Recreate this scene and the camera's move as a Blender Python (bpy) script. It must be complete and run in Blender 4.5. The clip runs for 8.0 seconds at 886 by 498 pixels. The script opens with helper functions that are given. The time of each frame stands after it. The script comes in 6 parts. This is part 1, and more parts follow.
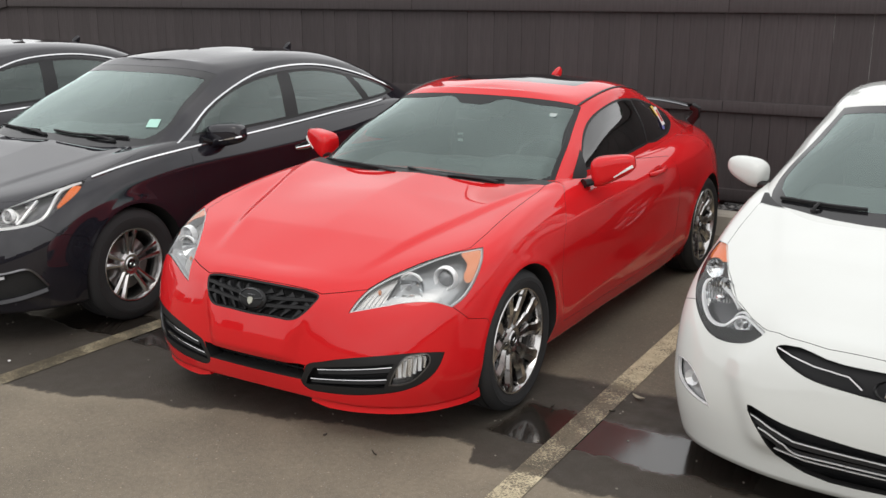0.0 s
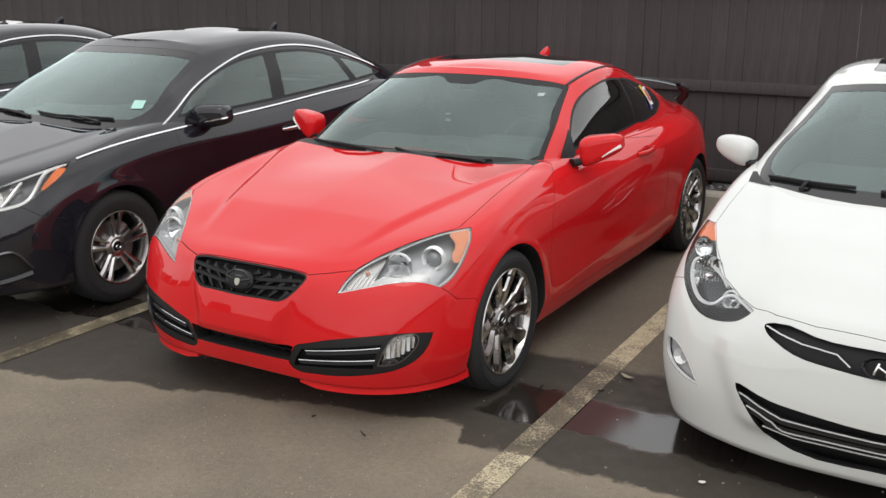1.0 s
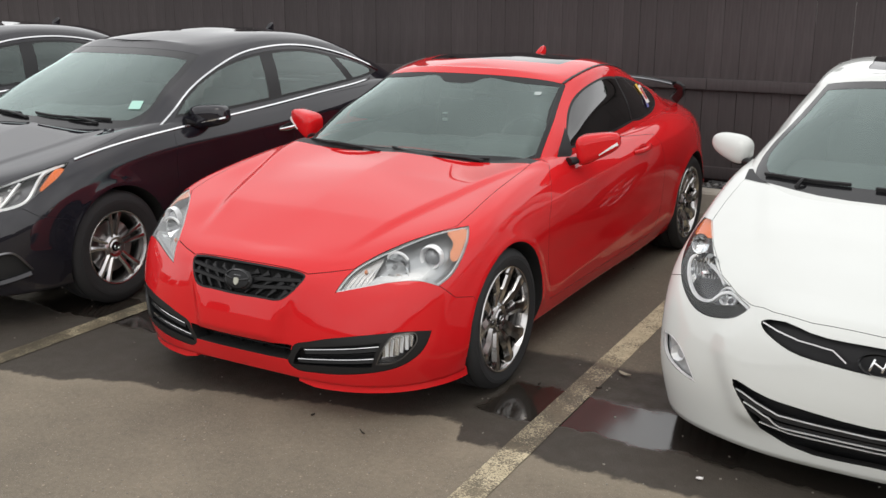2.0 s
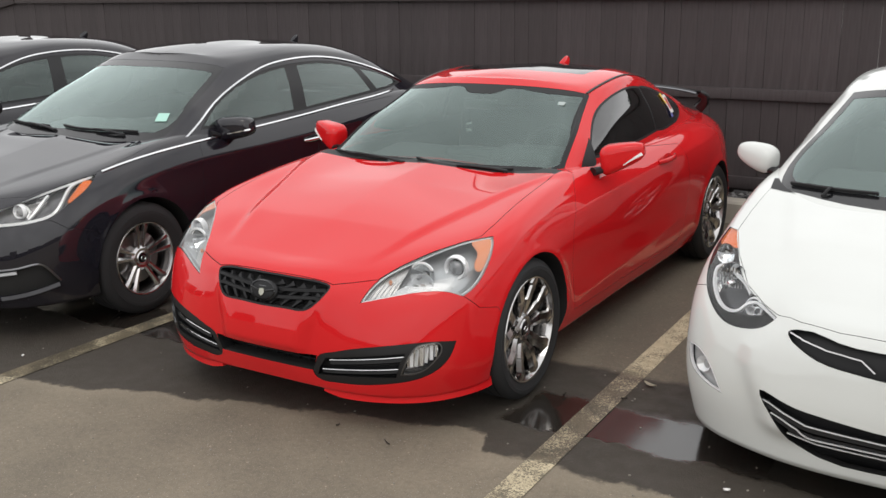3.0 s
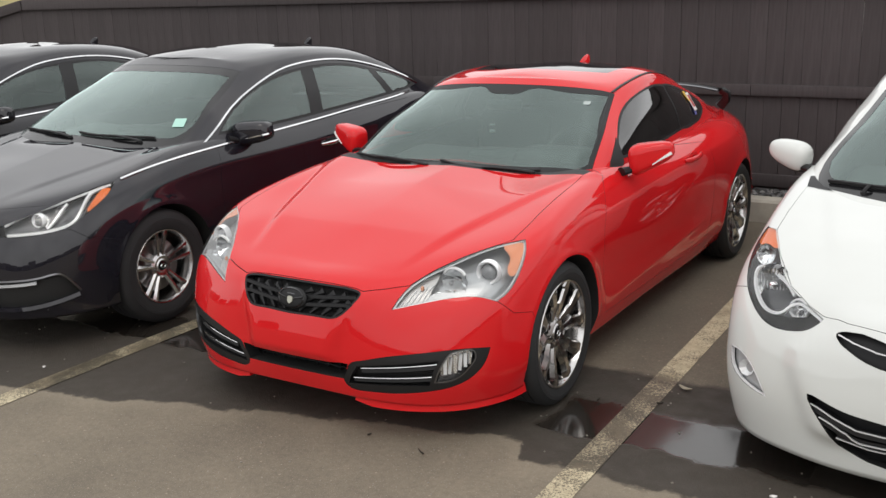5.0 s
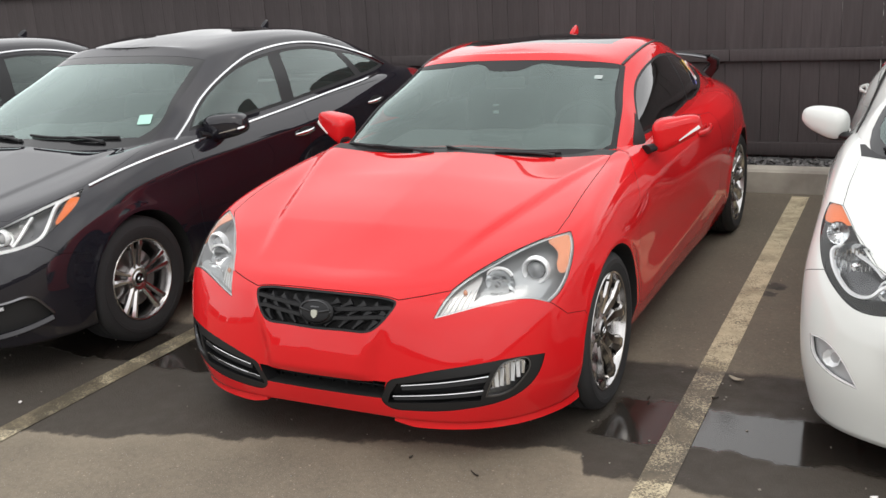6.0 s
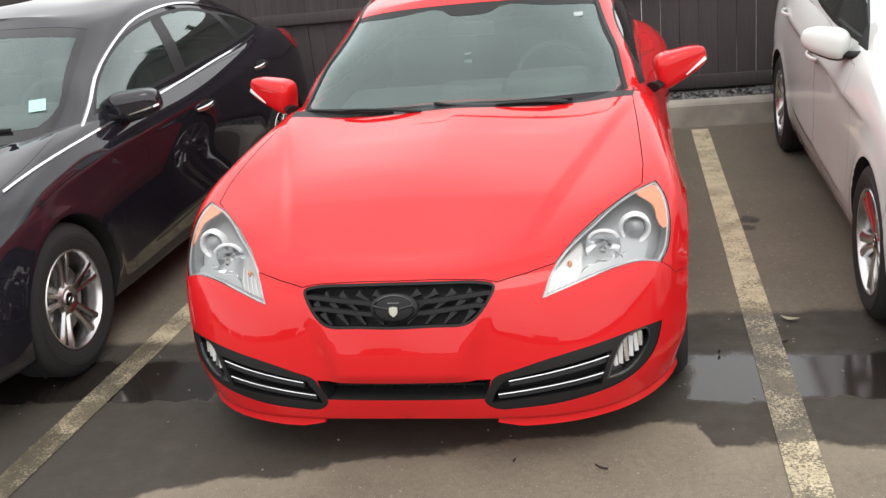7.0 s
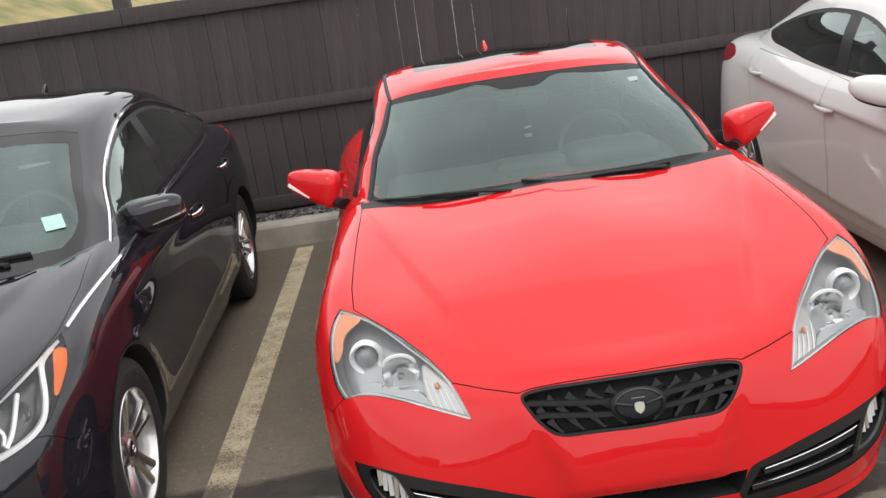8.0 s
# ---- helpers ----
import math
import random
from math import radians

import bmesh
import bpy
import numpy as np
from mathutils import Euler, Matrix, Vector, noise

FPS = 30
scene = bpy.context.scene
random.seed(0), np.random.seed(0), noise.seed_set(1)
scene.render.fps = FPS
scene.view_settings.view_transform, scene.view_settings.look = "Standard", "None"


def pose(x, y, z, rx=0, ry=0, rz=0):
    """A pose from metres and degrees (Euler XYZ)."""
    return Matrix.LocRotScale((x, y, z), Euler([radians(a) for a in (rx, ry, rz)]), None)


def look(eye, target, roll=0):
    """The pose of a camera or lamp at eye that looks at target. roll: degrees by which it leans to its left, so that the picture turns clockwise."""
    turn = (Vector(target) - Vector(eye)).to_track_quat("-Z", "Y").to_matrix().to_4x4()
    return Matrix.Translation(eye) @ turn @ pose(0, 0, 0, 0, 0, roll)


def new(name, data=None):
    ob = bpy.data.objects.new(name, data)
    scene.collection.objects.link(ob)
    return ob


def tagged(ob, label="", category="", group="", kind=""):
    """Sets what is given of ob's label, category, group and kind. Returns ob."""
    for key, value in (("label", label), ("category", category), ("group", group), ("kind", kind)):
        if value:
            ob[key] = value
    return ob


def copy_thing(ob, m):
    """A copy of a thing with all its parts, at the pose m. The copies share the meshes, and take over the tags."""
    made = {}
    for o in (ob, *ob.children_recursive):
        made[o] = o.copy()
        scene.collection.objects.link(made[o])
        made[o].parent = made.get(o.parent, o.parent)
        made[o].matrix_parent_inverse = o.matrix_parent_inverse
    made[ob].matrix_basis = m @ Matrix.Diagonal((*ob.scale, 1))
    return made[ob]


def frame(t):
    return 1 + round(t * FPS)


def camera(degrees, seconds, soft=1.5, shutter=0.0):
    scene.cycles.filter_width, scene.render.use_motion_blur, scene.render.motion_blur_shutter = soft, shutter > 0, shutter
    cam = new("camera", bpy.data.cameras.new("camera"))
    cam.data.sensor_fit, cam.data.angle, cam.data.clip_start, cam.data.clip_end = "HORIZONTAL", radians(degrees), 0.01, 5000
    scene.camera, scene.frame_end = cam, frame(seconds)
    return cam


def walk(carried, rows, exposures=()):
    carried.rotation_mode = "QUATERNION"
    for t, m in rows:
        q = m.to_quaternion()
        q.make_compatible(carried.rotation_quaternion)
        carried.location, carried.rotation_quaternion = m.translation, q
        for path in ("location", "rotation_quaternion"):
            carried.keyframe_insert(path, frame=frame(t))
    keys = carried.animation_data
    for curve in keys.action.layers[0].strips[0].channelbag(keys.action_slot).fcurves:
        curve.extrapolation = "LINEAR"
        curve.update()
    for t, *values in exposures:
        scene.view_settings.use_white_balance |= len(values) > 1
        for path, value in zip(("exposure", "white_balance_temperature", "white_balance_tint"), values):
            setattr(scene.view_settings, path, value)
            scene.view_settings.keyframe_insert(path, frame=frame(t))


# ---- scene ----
from mathutils.bvhtree import BVHTree
from mathutils.interpolate import poly_3d_calc as interpolate

cam = camera(47.9, 8.0)
PATH = [
    (0, (2.859, -3.903, 1.878), (1.856, -2.245, 1.384), -0.0),
    (0.5, (2.838, -3.869, 1.859), (1.836, -2.218, 1.34), 0.0),
    (1, (2.853, -3.888, 1.861), (1.874, -2.226, 1.334), -0.1),
    (1.2, (2.853, -3.888, 1.861), (1.887, -2.221, 1.327), -0.2),
    (2.3, (2.862, -3.918, 1.865), (1.88, -2.261, 1.346), -0.5),
    (2.5, (2.864, -3.923, 1.865), (1.865, -2.268, 1.353), -0.6),
    (3, (2.857, -3.914, 1.865), (1.841, -2.268, 1.357), -0.8),
    (3.5, (2.856, -3.913, 1.864), (1.84, -2.266, 1.36), -0.7),
    (4, (2.849, -3.912, 1.861), (1.834, -2.265, 1.351), -1.2),
    (4.5, (2.812, -3.896, 1.875), (1.79, -2.254, 1.364), -1.8),
    (4.7, (2.773, -3.899, 1.871), (1.742, -2.260, 1.369), -1.6),
    (5.8, (2.295, -3.817, 1.841), (1.369, -2.128, 1.302), -3.0),
    (6, (2.087, -3.745, 1.848), (1.207, -2.036, 1.293), -3.8),
    (6.5, (1.47, -3.765, 1.862), (0.827, -1.996, 1.185), -6.5),
    (7, (0.8, -3.595, 1.804), (0.393, -1.753, 1.142), -6.2),
    (7.5, (0.135, -3.435, 1.821), (-0.077, -1.536, 1.229), -6.6),
    (8, (-0.513, -3.298, 1.826), (-0.483, -1.372, 1.287), -8.3),
]
walk(cam, [(t, look(eye, target, roll)) for t, eye, target, roll in PATH], [(0.0, 0.0), (4.5, 0.0), (5.8, 0.15), (6.5, 0.42), (7.0, 0.47), (7.5, 0.54), (8.0, 0.28)])

# ---- light ----
world = bpy.data.worlds.new("overcast_sky")
scene.world = world
world.use_nodes = True
wn = world.node_tree
sky = wn.nodes.new("ShaderNodeTexSky")
sky.sky_type, sky.sun_disc = "NISHITA", False
sky.sun_elevation, sky.sun_rotation = radians(52), radians(150)
sky.dust_density = 6.0
back = wn.nodes["Background"]
back.inputs["Strength"].default_value = 0.12
# a grey cloud deck over the blue, lighter towards the zenith and slightly uneven
deck = wn.nodes.new("ShaderNodeMix")
deck.data_type = "RGBA"
deck.inputs[0].default_value = 0.9
coords = wn.nodes.new("ShaderNodeTexCoord")
split = wn.nodes.new("ShaderNodeSeparateXYZ")
ramp = wn.nodes.new("ShaderNodeMapRange")
ramp.inputs[1].default_value, ramp.inputs[2].default_value = -0.05, 0.9
ramp.inputs[3].default_value, ramp.inputs[4].default_value = 12.4, 12.6
cloud = wn.nodes.new("ShaderNodeTexNoise")
cloud.inputs["Scale"].default_value, cloud.inputs["Detail"].default_value = 2.2, 5.0
cloudmap = wn.nodes.new("ShaderNodeMapRange")
cloudmap.inputs[1].default_value, cloudmap.inputs[2].default_value = 0.3, 0.7
cloudmap.inputs[3].default_value, cloudmap.inputs[4].default_value = 0.72, 1.22
product = wn.nodes.new("ShaderNodeMath")
product.operation = "MULTIPLY"
tint = wn.nodes.new("ShaderNodeMix")
tint.data_type, tint.blend_type = "RGBA", "MULTIPLY"
tint.inputs[0].default_value = 1.0
tint.inputs[6].default_value = (0.985, 0.985, 0.985, 1)
wn.links.new(coords.outputs["Generated"], split.inputs[0])
wn.links.new(coords.outputs["Generated"], cloud.inputs["Vector"])
wn.links.new(split.outputs["Z"], ramp.inputs[0])
wn.links.new(cloud.outputs[0], cloudmap.inputs[0])
wn.links.new(ramp.outputs[0], product.inputs[0])
wn.links.new(cloudmap.outputs[0], product.inputs[1])
wn.links.new(product.outputs[0], tint.inputs[7])
wn.links.new(sky.outputs[0], deck.inputs[6])
wn.links.new(tint.outputs[2], deck.inputs[7])
wn.links.new(deck.outputs[2], back.inputs["Color"])
sun = new("sun", bpy.data.lights.new("sun", "SUN"))
sun.data.energy, sun.data.angle, sun.data.color = 0.42, radians(25), (1.0, 0.96, 0.9)
sun.matrix_world = look((0, 0, 30), (-9, 16, 0))


# ---- materials ----
def material(name, color=(0.5, 0.5, 0.5), rough=0.5, metal=0.0, **sockets):
    mat = bpy.data.materials.new(name)
    mat.use_nodes = True
    bsdf = mat.node_tree.nodes["Principled BSDF"]
    bsdf.inputs["Base Color"].default_value = (*color, 1)
    bsdf.inputs["Roughness"].default_value = rough
    bsdf.inputs["Metallic"].default_value = metal
    for key, value in sockets.items():
        bsdf.inputs[key.replace("_", " ")].default_value = value
    return mat


class Nodes:
    """Short hand for the node tree of a material."""

    def __init__(self, mat):
        self.tree = mat.node_tree
        self.bsdf = self.tree.nodes["Principled BSDF"]

    def add(self, kind, links=(), **values):
        node = self.tree.nodes.new("ShaderNode" + kind)
        for key, value in values.items():
            if key in ("operation", "blend_type", "data_type", "feature", "distance", "noise_dimensions"):
                if key == "operation":
                    node.operation = value
                elif key == "blend_type":
                    node.blend_type = value
                elif key == "data_type":
                    node.data_type = value
                elif key == "feature":
                    node.feature = value
            else:
                node.inputs[key.replace("_", " ")].default_value = value
        for slot, out in links:
            self.tree.links.new(out, node.inputs[slot])
        return node

    def place(self, scale=(1, 1, 1)):
        co = self.tree.nodes.new("ShaderNodeTexCoord")
        return self.add("Mapping", [("Vector", co.outputs["Object"])], Scale=scale).outputs[0]

    def noise(self, scale, detail=3.0, at=None, rough=0.5):
        at = at or self.place()
        return self.add("TexNoise", [("Vector", at)], Scale=scale, Detail=detail, Roughness=rough).outputs[0]

    def span(self, value, a, b, c, d):
        node = self.add("MapRange", [(0, value)])
        for k, v in zip((1, 2, 3, 4), (a, b, c, d)):
            node.inputs[k].default_value = v
        return node.outputs[0]

    def math(self, op, a, b=None):
        node = self.add("Math", operation=op)
        for k, v in enumerate((a, b)):
            if v is None:
                continue
            if isinstance(v, (int, float)):
                node.inputs[k].default_value = v
            else:
                self.tree.links.new(v, node.inputs[k])
        return node.outputs[0]

    def mix(self, fac, a, b, blend="MIX"):
        node = self.add("Mix", data_type="RGBA", blend_type=blend)
        for k, v in ((0, fac), (6, a), (7, b)):
            if isinstance(v, (int, float)):
                node.inputs[k].default_value = v
            elif isinstance(v, tuple):
                node.inputs[k].default_value = (*v, 1)
            else:
                self.tree.links.new(v, node.inputs[k])
        return node.outputs[2]

    def out(self, socket, value):
        self.tree.links.new(value, self.bsdf.inputs[socket])

    def bump(self, height, strength=0.3, distance=0.01):
        node = self.add("Bump", [("Height", height)], Strength=strength, Distance=distance)
        self.out("Normal", node.outputs[0])


def paint(name, color, dirt=(0.25, 0.2, 0.16), dusty=0.1, flake=0.0, coat=1.5):
    """Car paint: a coloured base under clear coat, with faint dust."""
    mat = material(name, color, 0.35, flake, Coat_Weight=1.0, Coat_Roughness=0.02, Coat_IOR=coat, Specular_IOR_Level=0.0)
    n = Nodes(mat)
    dust = n.span(n.noise(3.0, 6.0), 0.45, 0.75, 0.0, dusty)
    n.out("Base Color", n.mix(dust, color, dirt))
    n.out("Coat Roughness", n.span(n.noise(9.0, 5.0), 0.3, 0.75, 0.008, 0.02 + dusty * 0.3))
    return mat


def glass(name, tint, gloss=1.6, dust=0.0, film=(0.55, 0.56, 0.52), sheen=(1, 1, 1), rough=0.0):
    """Thin clear or tinted glass: it lets light straight through, mirrors by Fresnel and carries a film of dust."""
    mat = material(name, tint, 0.0)
    tree = mat.node_tree
    out = tree.nodes["Material Output"]
    tree.nodes.remove(tree.nodes["Principled BSDF"])
    clear = tree.nodes.new("ShaderNodeBsdfTransparent")
    clear.inputs[0].default_value = (*tint, 1)
    haze = tree.nodes.new("ShaderNodeBsdfDiffuse")
    haze.inputs[0].default_value = (*film, 1)
    mirror = tree.nodes.new("ShaderNodeBsdfGlossy")
    mirror.inputs["Roughness"].default_value = rough
    mirror.inputs[0].default_value = (*sheen, 1)
    fresnel = tree.nodes.new("ShaderNodeFresnel")
    fresnel.inputs[0].default_value = 1.5
    both = tree.nodes.new("ShaderNodeMath")
    both.operation, both.use_clamp = "MULTIPLY", True
    both.inputs[1].default_value = gloss
    dirty, shiny = tree.nodes.new("ShaderNodeMixShader"), tree.nodes.new("ShaderNodeMixShader")
    spots = tree.nodes.new("ShaderNodeTexNoise")
    spots.inputs["Scale"].default_value, spots.inputs["Detail"].default_value = 3.0, 6.0
    place = tree.nodes.new("ShaderNodeTexCoord")
    amount = tree.nodes.new("ShaderNodeMapRange")
    for k, v in zip((1, 2, 3, 4), (0.3, 0.7, dust * 0.7, dust * 1.3)):
        amount.inputs[k].default_value = v
    tree.links.new(place.outputs["Object"], spots.inputs["Vector"])
    tree.links.new(spots.outputs[0], amount.inputs[0])
    tree.links.new(amount.outputs[0], dirty.inputs[0])
    tree.links.new(clear.outputs[0], dirty.inputs[1])
    tree.links.new(haze.outputs[0], dirty.inputs[2])
    tree.links.new(fresnel.outputs[0], both.inputs[0])
    tree.links.new(both.outputs[0], shiny.inputs[0])
    tree.links.new(dirty.outputs[0], shiny.inputs[1])
    tree.links.new(mirror.outputs[0], shiny.inputs[2])
    tree.links.new(shiny.outputs[0], out.inputs[0])
    return mat


RED = paint("red_paint", (0.57, 0.012, 0.015), dusty=0.012, coat=1.42)
BLACK = paint("black_paint", (0.0115, 0.011, 0.0155), dusty=0.04, coat=1.55)
WHITE = paint("white_paint", (0.60, 0.615, 0.595), dusty=0.05)
PLASTIC = material("black_plastic", (0.010, 0.010, 0.011), 0.5, Specular_IOR_Level=0.28)
TRIM = material("gloss_black_trim", (0.008, 0.008, 0.009), 0.15)
RUBBER = material("tyre_rubber", (0.016, 0.016, 0.017), 0.75)
CHROME = material("chrome", (0.82, 0.82, 0.83), 0.08, 1.0)
ALLOY = material("bright_alloy", (0.56, 0.55, 0.55), 0.27, 1.0)
HYPER = material("hyper_silver_alloy", (0.50, 0.49, 0.485), 0.17, 1.0)
GREY_ALLOY = material("grey_alloy", (0.22, 0.22, 0.23), 0.3, 1.0)
STEEL = material("brake_steel", (0.35, 0.34, 0.33), 0.35, 1.0)
DARK = material("underbody_black", (0.01, 0.01, 0.01), 0.8)
CABIN = material("dark_cloth", (0.075, 0.078, 0.08), 0.85)
DASH = material("grey_dash_plastic", (0.09, 0.09, 0.092), 0.6)
PANE = glass("windscreen_glass", (0.60, 0.71, 0.67), 1.75, 0.055, (0.44, 0.56, 0.52), (0.82, 0.97, 0.94), 0.10)
TINTED = glass("tinted_glass", (0.10, 0.105, 0.105), 1.5, 0.006)
LENS = glass("lamp_lens", (0.97, 0.98, 0.98), 0.8, 0.007, (0.8, 0.8, 0.78))
INSIDE_GLASS = glass("pane_inside", (1.0, 1.0, 1.0), 0.0)
LAMP = material("lamp_reflector", (0.86, 0.87, 0.88), 0.16, 1.0)
SHIELD = material("dull_silver_enamel", (0.40, 0.40, 0.34), 0.5, 0.2)
HOUSING = material("lamp_housing", (0.70, 0.71, 0.72), 0.3, 0.35)
GREY_PANEL = material("grey_lamp_panel", (0.42, 0.43, 0.44), 0.28, 0.4)
FOG_GREY = material("grey_fog_reflector", (0.34, 0.345, 0.35), 0.3)
RING = material("satin_white_metal", (0.85, 0.85, 0.86), 0.3, 0.0)
AMBER = material("amber_lens", (0.75, 0.17, 0.02), 0.15)
TAIL = material("red_lens", (0.24, 0.010, 0.015), 0.15)
BALL = material("projector_ball", (0.22, 0.225, 0.235), 0.05, 0.0, Coat_Weight=1.0)
BLACK_GLASS = material("black_glass", (0.01, 0.011, 0.012), 0.03)
PEACH = material("pale_turn_reflector", (0.52, 0.505, 0.49), 0.28, 0.6)
PALE_AMBER = material("pale_amber_reflector", (0.72, 0.30, 0.16), 0.25)
SATIN = material("satin_black_trim", (0.013, 0.013, 0.014), 0.38, Specular_IOR_Level=0.35)
SIGNAL = material("clear_signal_lens", (0.72, 0.72, 0.70), 0.2)
YELLOW = material("yellow_decal", (0.7, 0.45, 0.04), 0.5)
WHITE_DECAL = material("white_decal", (0.7, 0.68, 0.66), 0.5)
RED_DECAL = material("red_decal", (0.45, 0.03, 0.03), 0.5)
BLUE_DECAL = material("blue_decal", (0.12, 0.13, 0.4), 0.5)
SIDE_PANE = glass("side_glass", (0.55, 0.66, 0.62), 1.9, 0.035, (0.46, 0.56, 0.52), (0.88, 1.0, 0.97))
DARK_HOUSING = material("dark_lamp_housing", (0.10, 0.10, 0.105), 0.25, 0.6)
BAR = material("light_bar_silver", (0.8, 0.8, 0.8), 0.25, 0.2)
GREEN_PAPER = material("pale_green_paper", (0.36, 0.60, 0.52), 0.7)
PAPER = material("white_label", (0.37, 0.42, 0.41), 0.7)

FENCE = material("dark_stained_wood", (0.035, 0.027, 0.024), 0.8)
n = Nodes(FENCE)
grain = n.noise(6.0, 6.0, n.place((8, 8, 0.6)))
rand = n.tree.nodes.new("ShaderNodeObjectInfo").outputs["Random"]
tone = n.mix(rand, (0.047, 0.0385, 0.0395), (0.059, 0.0485, 0.050))
n.out("Base Color", n.mix(n.span(grain, 0.38, 0.68, 0, 0.5), tone, (0.030, 0.0235, 0.024)))
n.bump(grain, 0.35, 0.004)

KERB = material("kerb_concrete", (0.33, 0.31, 0.27), 0.85)
n = Nodes(KERB)
n.out("Base Color", n.mix(n.span(n.noise(4.0, 8.0), 0.35, 0.7, 0, 1), (0.42, 0.395, 0.34), (0.25, 0.23, 0.20)))
n.bump(n.noise(90.0, 4.0), 0.3, 0.004)

STONE = material("grey_gravel", (0.12, 0.12, 0.125), 0.8)
n = Nodes(STONE)
island = n.tree.nodes.new("ShaderNodeNewGeometry").outputs["Random Per Island"]
n.out("Base Color", n.mix(island, (0.05, 0.05, 0.055), (0.2, 0.195, 0.19)))

DRY_LEAF = material("dry_leaf", (0.33, 0.29, 0.22), 0.8)
DARK_LEAF = material("dark_leaf", (0.03, 0.022, 0.016), 0.7)
PALE_GRIT = material("pale_grit", (0.22, 0.20, 0.17), 0.85)
BARK = material("spruce_bark", (0.09, 0.065, 0.05), 0.9)
NEEDLES = material("spruce_needles", (0.04, 0.06, 0.035), 0.8)
n = Nodes(NEEDLES)
island = n.tree.nodes.new("ShaderNodeNewGeometry").outputs["Random Per Island"]
n.out("Base Color", n.mix(island, (0.025, 0.045, 0.028), (0.06, 0.085, 0.045)))
FAR = material("far_grey", (0.13, 0.12, 0.11), 0.9)
n = Nodes(FAR)
island = n.tree.nodes.new("ShaderNodeNewGeometry").outputs["Random Per Island"]
n.out("Base Color", n.mix(island, (0.05, 0.045, 0.042), (0.2, 0.185, 0.17)))
# pale sheet added behind the fence so that the board gaps look bright
GAP_SHEET = material("pale_gap_sheet", (0.55, 0.54, 0.51), 0.9)
n = Nodes(GAP_SHEET)
n.out("Base Color", n.mix(n.span(n.noise(0.8, 6.0), 0.35, 0.7, 0, 1), (0.50, 0.49, 0.46), (0.36, 0.35, 0.33)))
SOIL = material("dark_soil", (0.03, 0.027, 0.025), 0.95)
GRASS = material("dry_grass", (0.28, 0.22, 0.09), 0.95)
n = Nodes(GRASS)
n.out("Base Color", n.mix(n.span(n.noise(0.6, 8.0), 0.35, 0.65, 0, 1), (0.33, 0.26, 0.11), (0.13, 0.14, 0.05)))



def wetness(n):
    """Damp band and standing water in the shallow gutter that runs across the bays: two masks."""
    at = n.place()
    xyz = n.add("SeparateXYZ", [(0, at)])
    x, y = xyz.outputs[0], xyz.outputs[1]
    rag = n.math("SUBTRACT", n.noise(2.6, 5.0, at, 0.6), 0.5)
    fine = n.math("SUBTRACT", n.noise(14.0, 4.0, at, 0.6), 0.5)
    rag = n.math("ADD", n.math("MULTIPLY", rag, 0.30), n.math("MULTIPLY", fine, 0.06))
    near = n.math("ADD", n.span(x, -1.5, 0.93, -1.10, -0.44), n.span(x, 0.93, 0.99, 0.0, -0.16))
    far = n.span(x, -1.2, 0.9, 0.30, 0.51)
    edge = n.math("ADD", n.math("SUBTRACT", y, near), rag)
    a = n.span(edge, 0.0, 0.03, 0.0, 1.0)
    silt = n.math("MULTIPLY", n.span(edge, -0.17, -0.01, 0.0, 1.0), n.math("SUBTRACT", 1.0, a))
    b = n.span(n.math("SUBTRACT", n.math("SUBTRACT", far, y), n.math("MULTIPLY", rag, 0.45)), 0.0, 0.05, 0.0, 1.0)
    damp = n.math("MULTIPLY", a, b)
    skew = n.math("ADD", x, n.math("MULTIPLY", rag, 0.8))
    side = n.math("ADD", n.span(skew, 0.88, 0.95, 0.0, 1.0), n.span(skew, -0.98, -0.90, 1.0, 0.0))
    low = n.span(n.math("ADD", y, n.math("MULTIPLY", rag, 0.75)), -0.30, -0.27, 0.0, 1.0)
    high = n.span(n.math("ADD", y, n.math("MULTIPLY", rag, 0.7)), 0.05, 0.11, 1.0, 0.0)
    pool = n.math("MULTIPLY", n.math("MULTIPLY", low, high), side)
    return damp, pool, silt


ASPHALT = material("worn_asphalt", (0.15, 0.132, 0.105), 0.85)
n = Nodes(ASPHALT)
damp, pool, silt = wetness(n)
at = n.place()
chips = n.add("TexVoronoi", [("Vector", at)], Scale=130.0)
grit = n.span(chips.outputs["Distance"], 0.0, 0.55, 1.0, 0.0)
speck = n.span(n.noise(150.0, 2.0, at), 0.66, 0.70, 0.0, 0.7)
cloudy = n.noise(1.3, 8.0, at, 0.65)
base = n.mix(n.span(cloudy, 0.30, 0.70, 0.0, 1.0), (0.138, 0.116, 0.086), (0.222, 0.186, 0.136))
base = n.mix(n.span(n.noise(38.0, 4.0, at), 0.35, 0.65, 0.0, 0.32), base, (0.088, 0.074, 0.056))
base = n.mix(n.math("MULTIPLY", grit, 0.42), base, (0.24, 0.21, 0.17))
base = n.mix(speck, base, (0.40, 0.37, 0.32))
# a darker asphalt tone sets in raggedly towards the back of the bays
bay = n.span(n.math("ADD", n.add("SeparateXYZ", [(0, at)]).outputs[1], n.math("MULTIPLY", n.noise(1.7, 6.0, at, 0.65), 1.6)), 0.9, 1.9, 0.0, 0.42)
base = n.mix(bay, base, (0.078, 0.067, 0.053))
pebbles = n.add("TexVoronoi", [("Vector", at)], Scale=42.0)
odd = n.add("SeparateColor", [(0, pebbles.outputs["Color"])]).outputs[0]
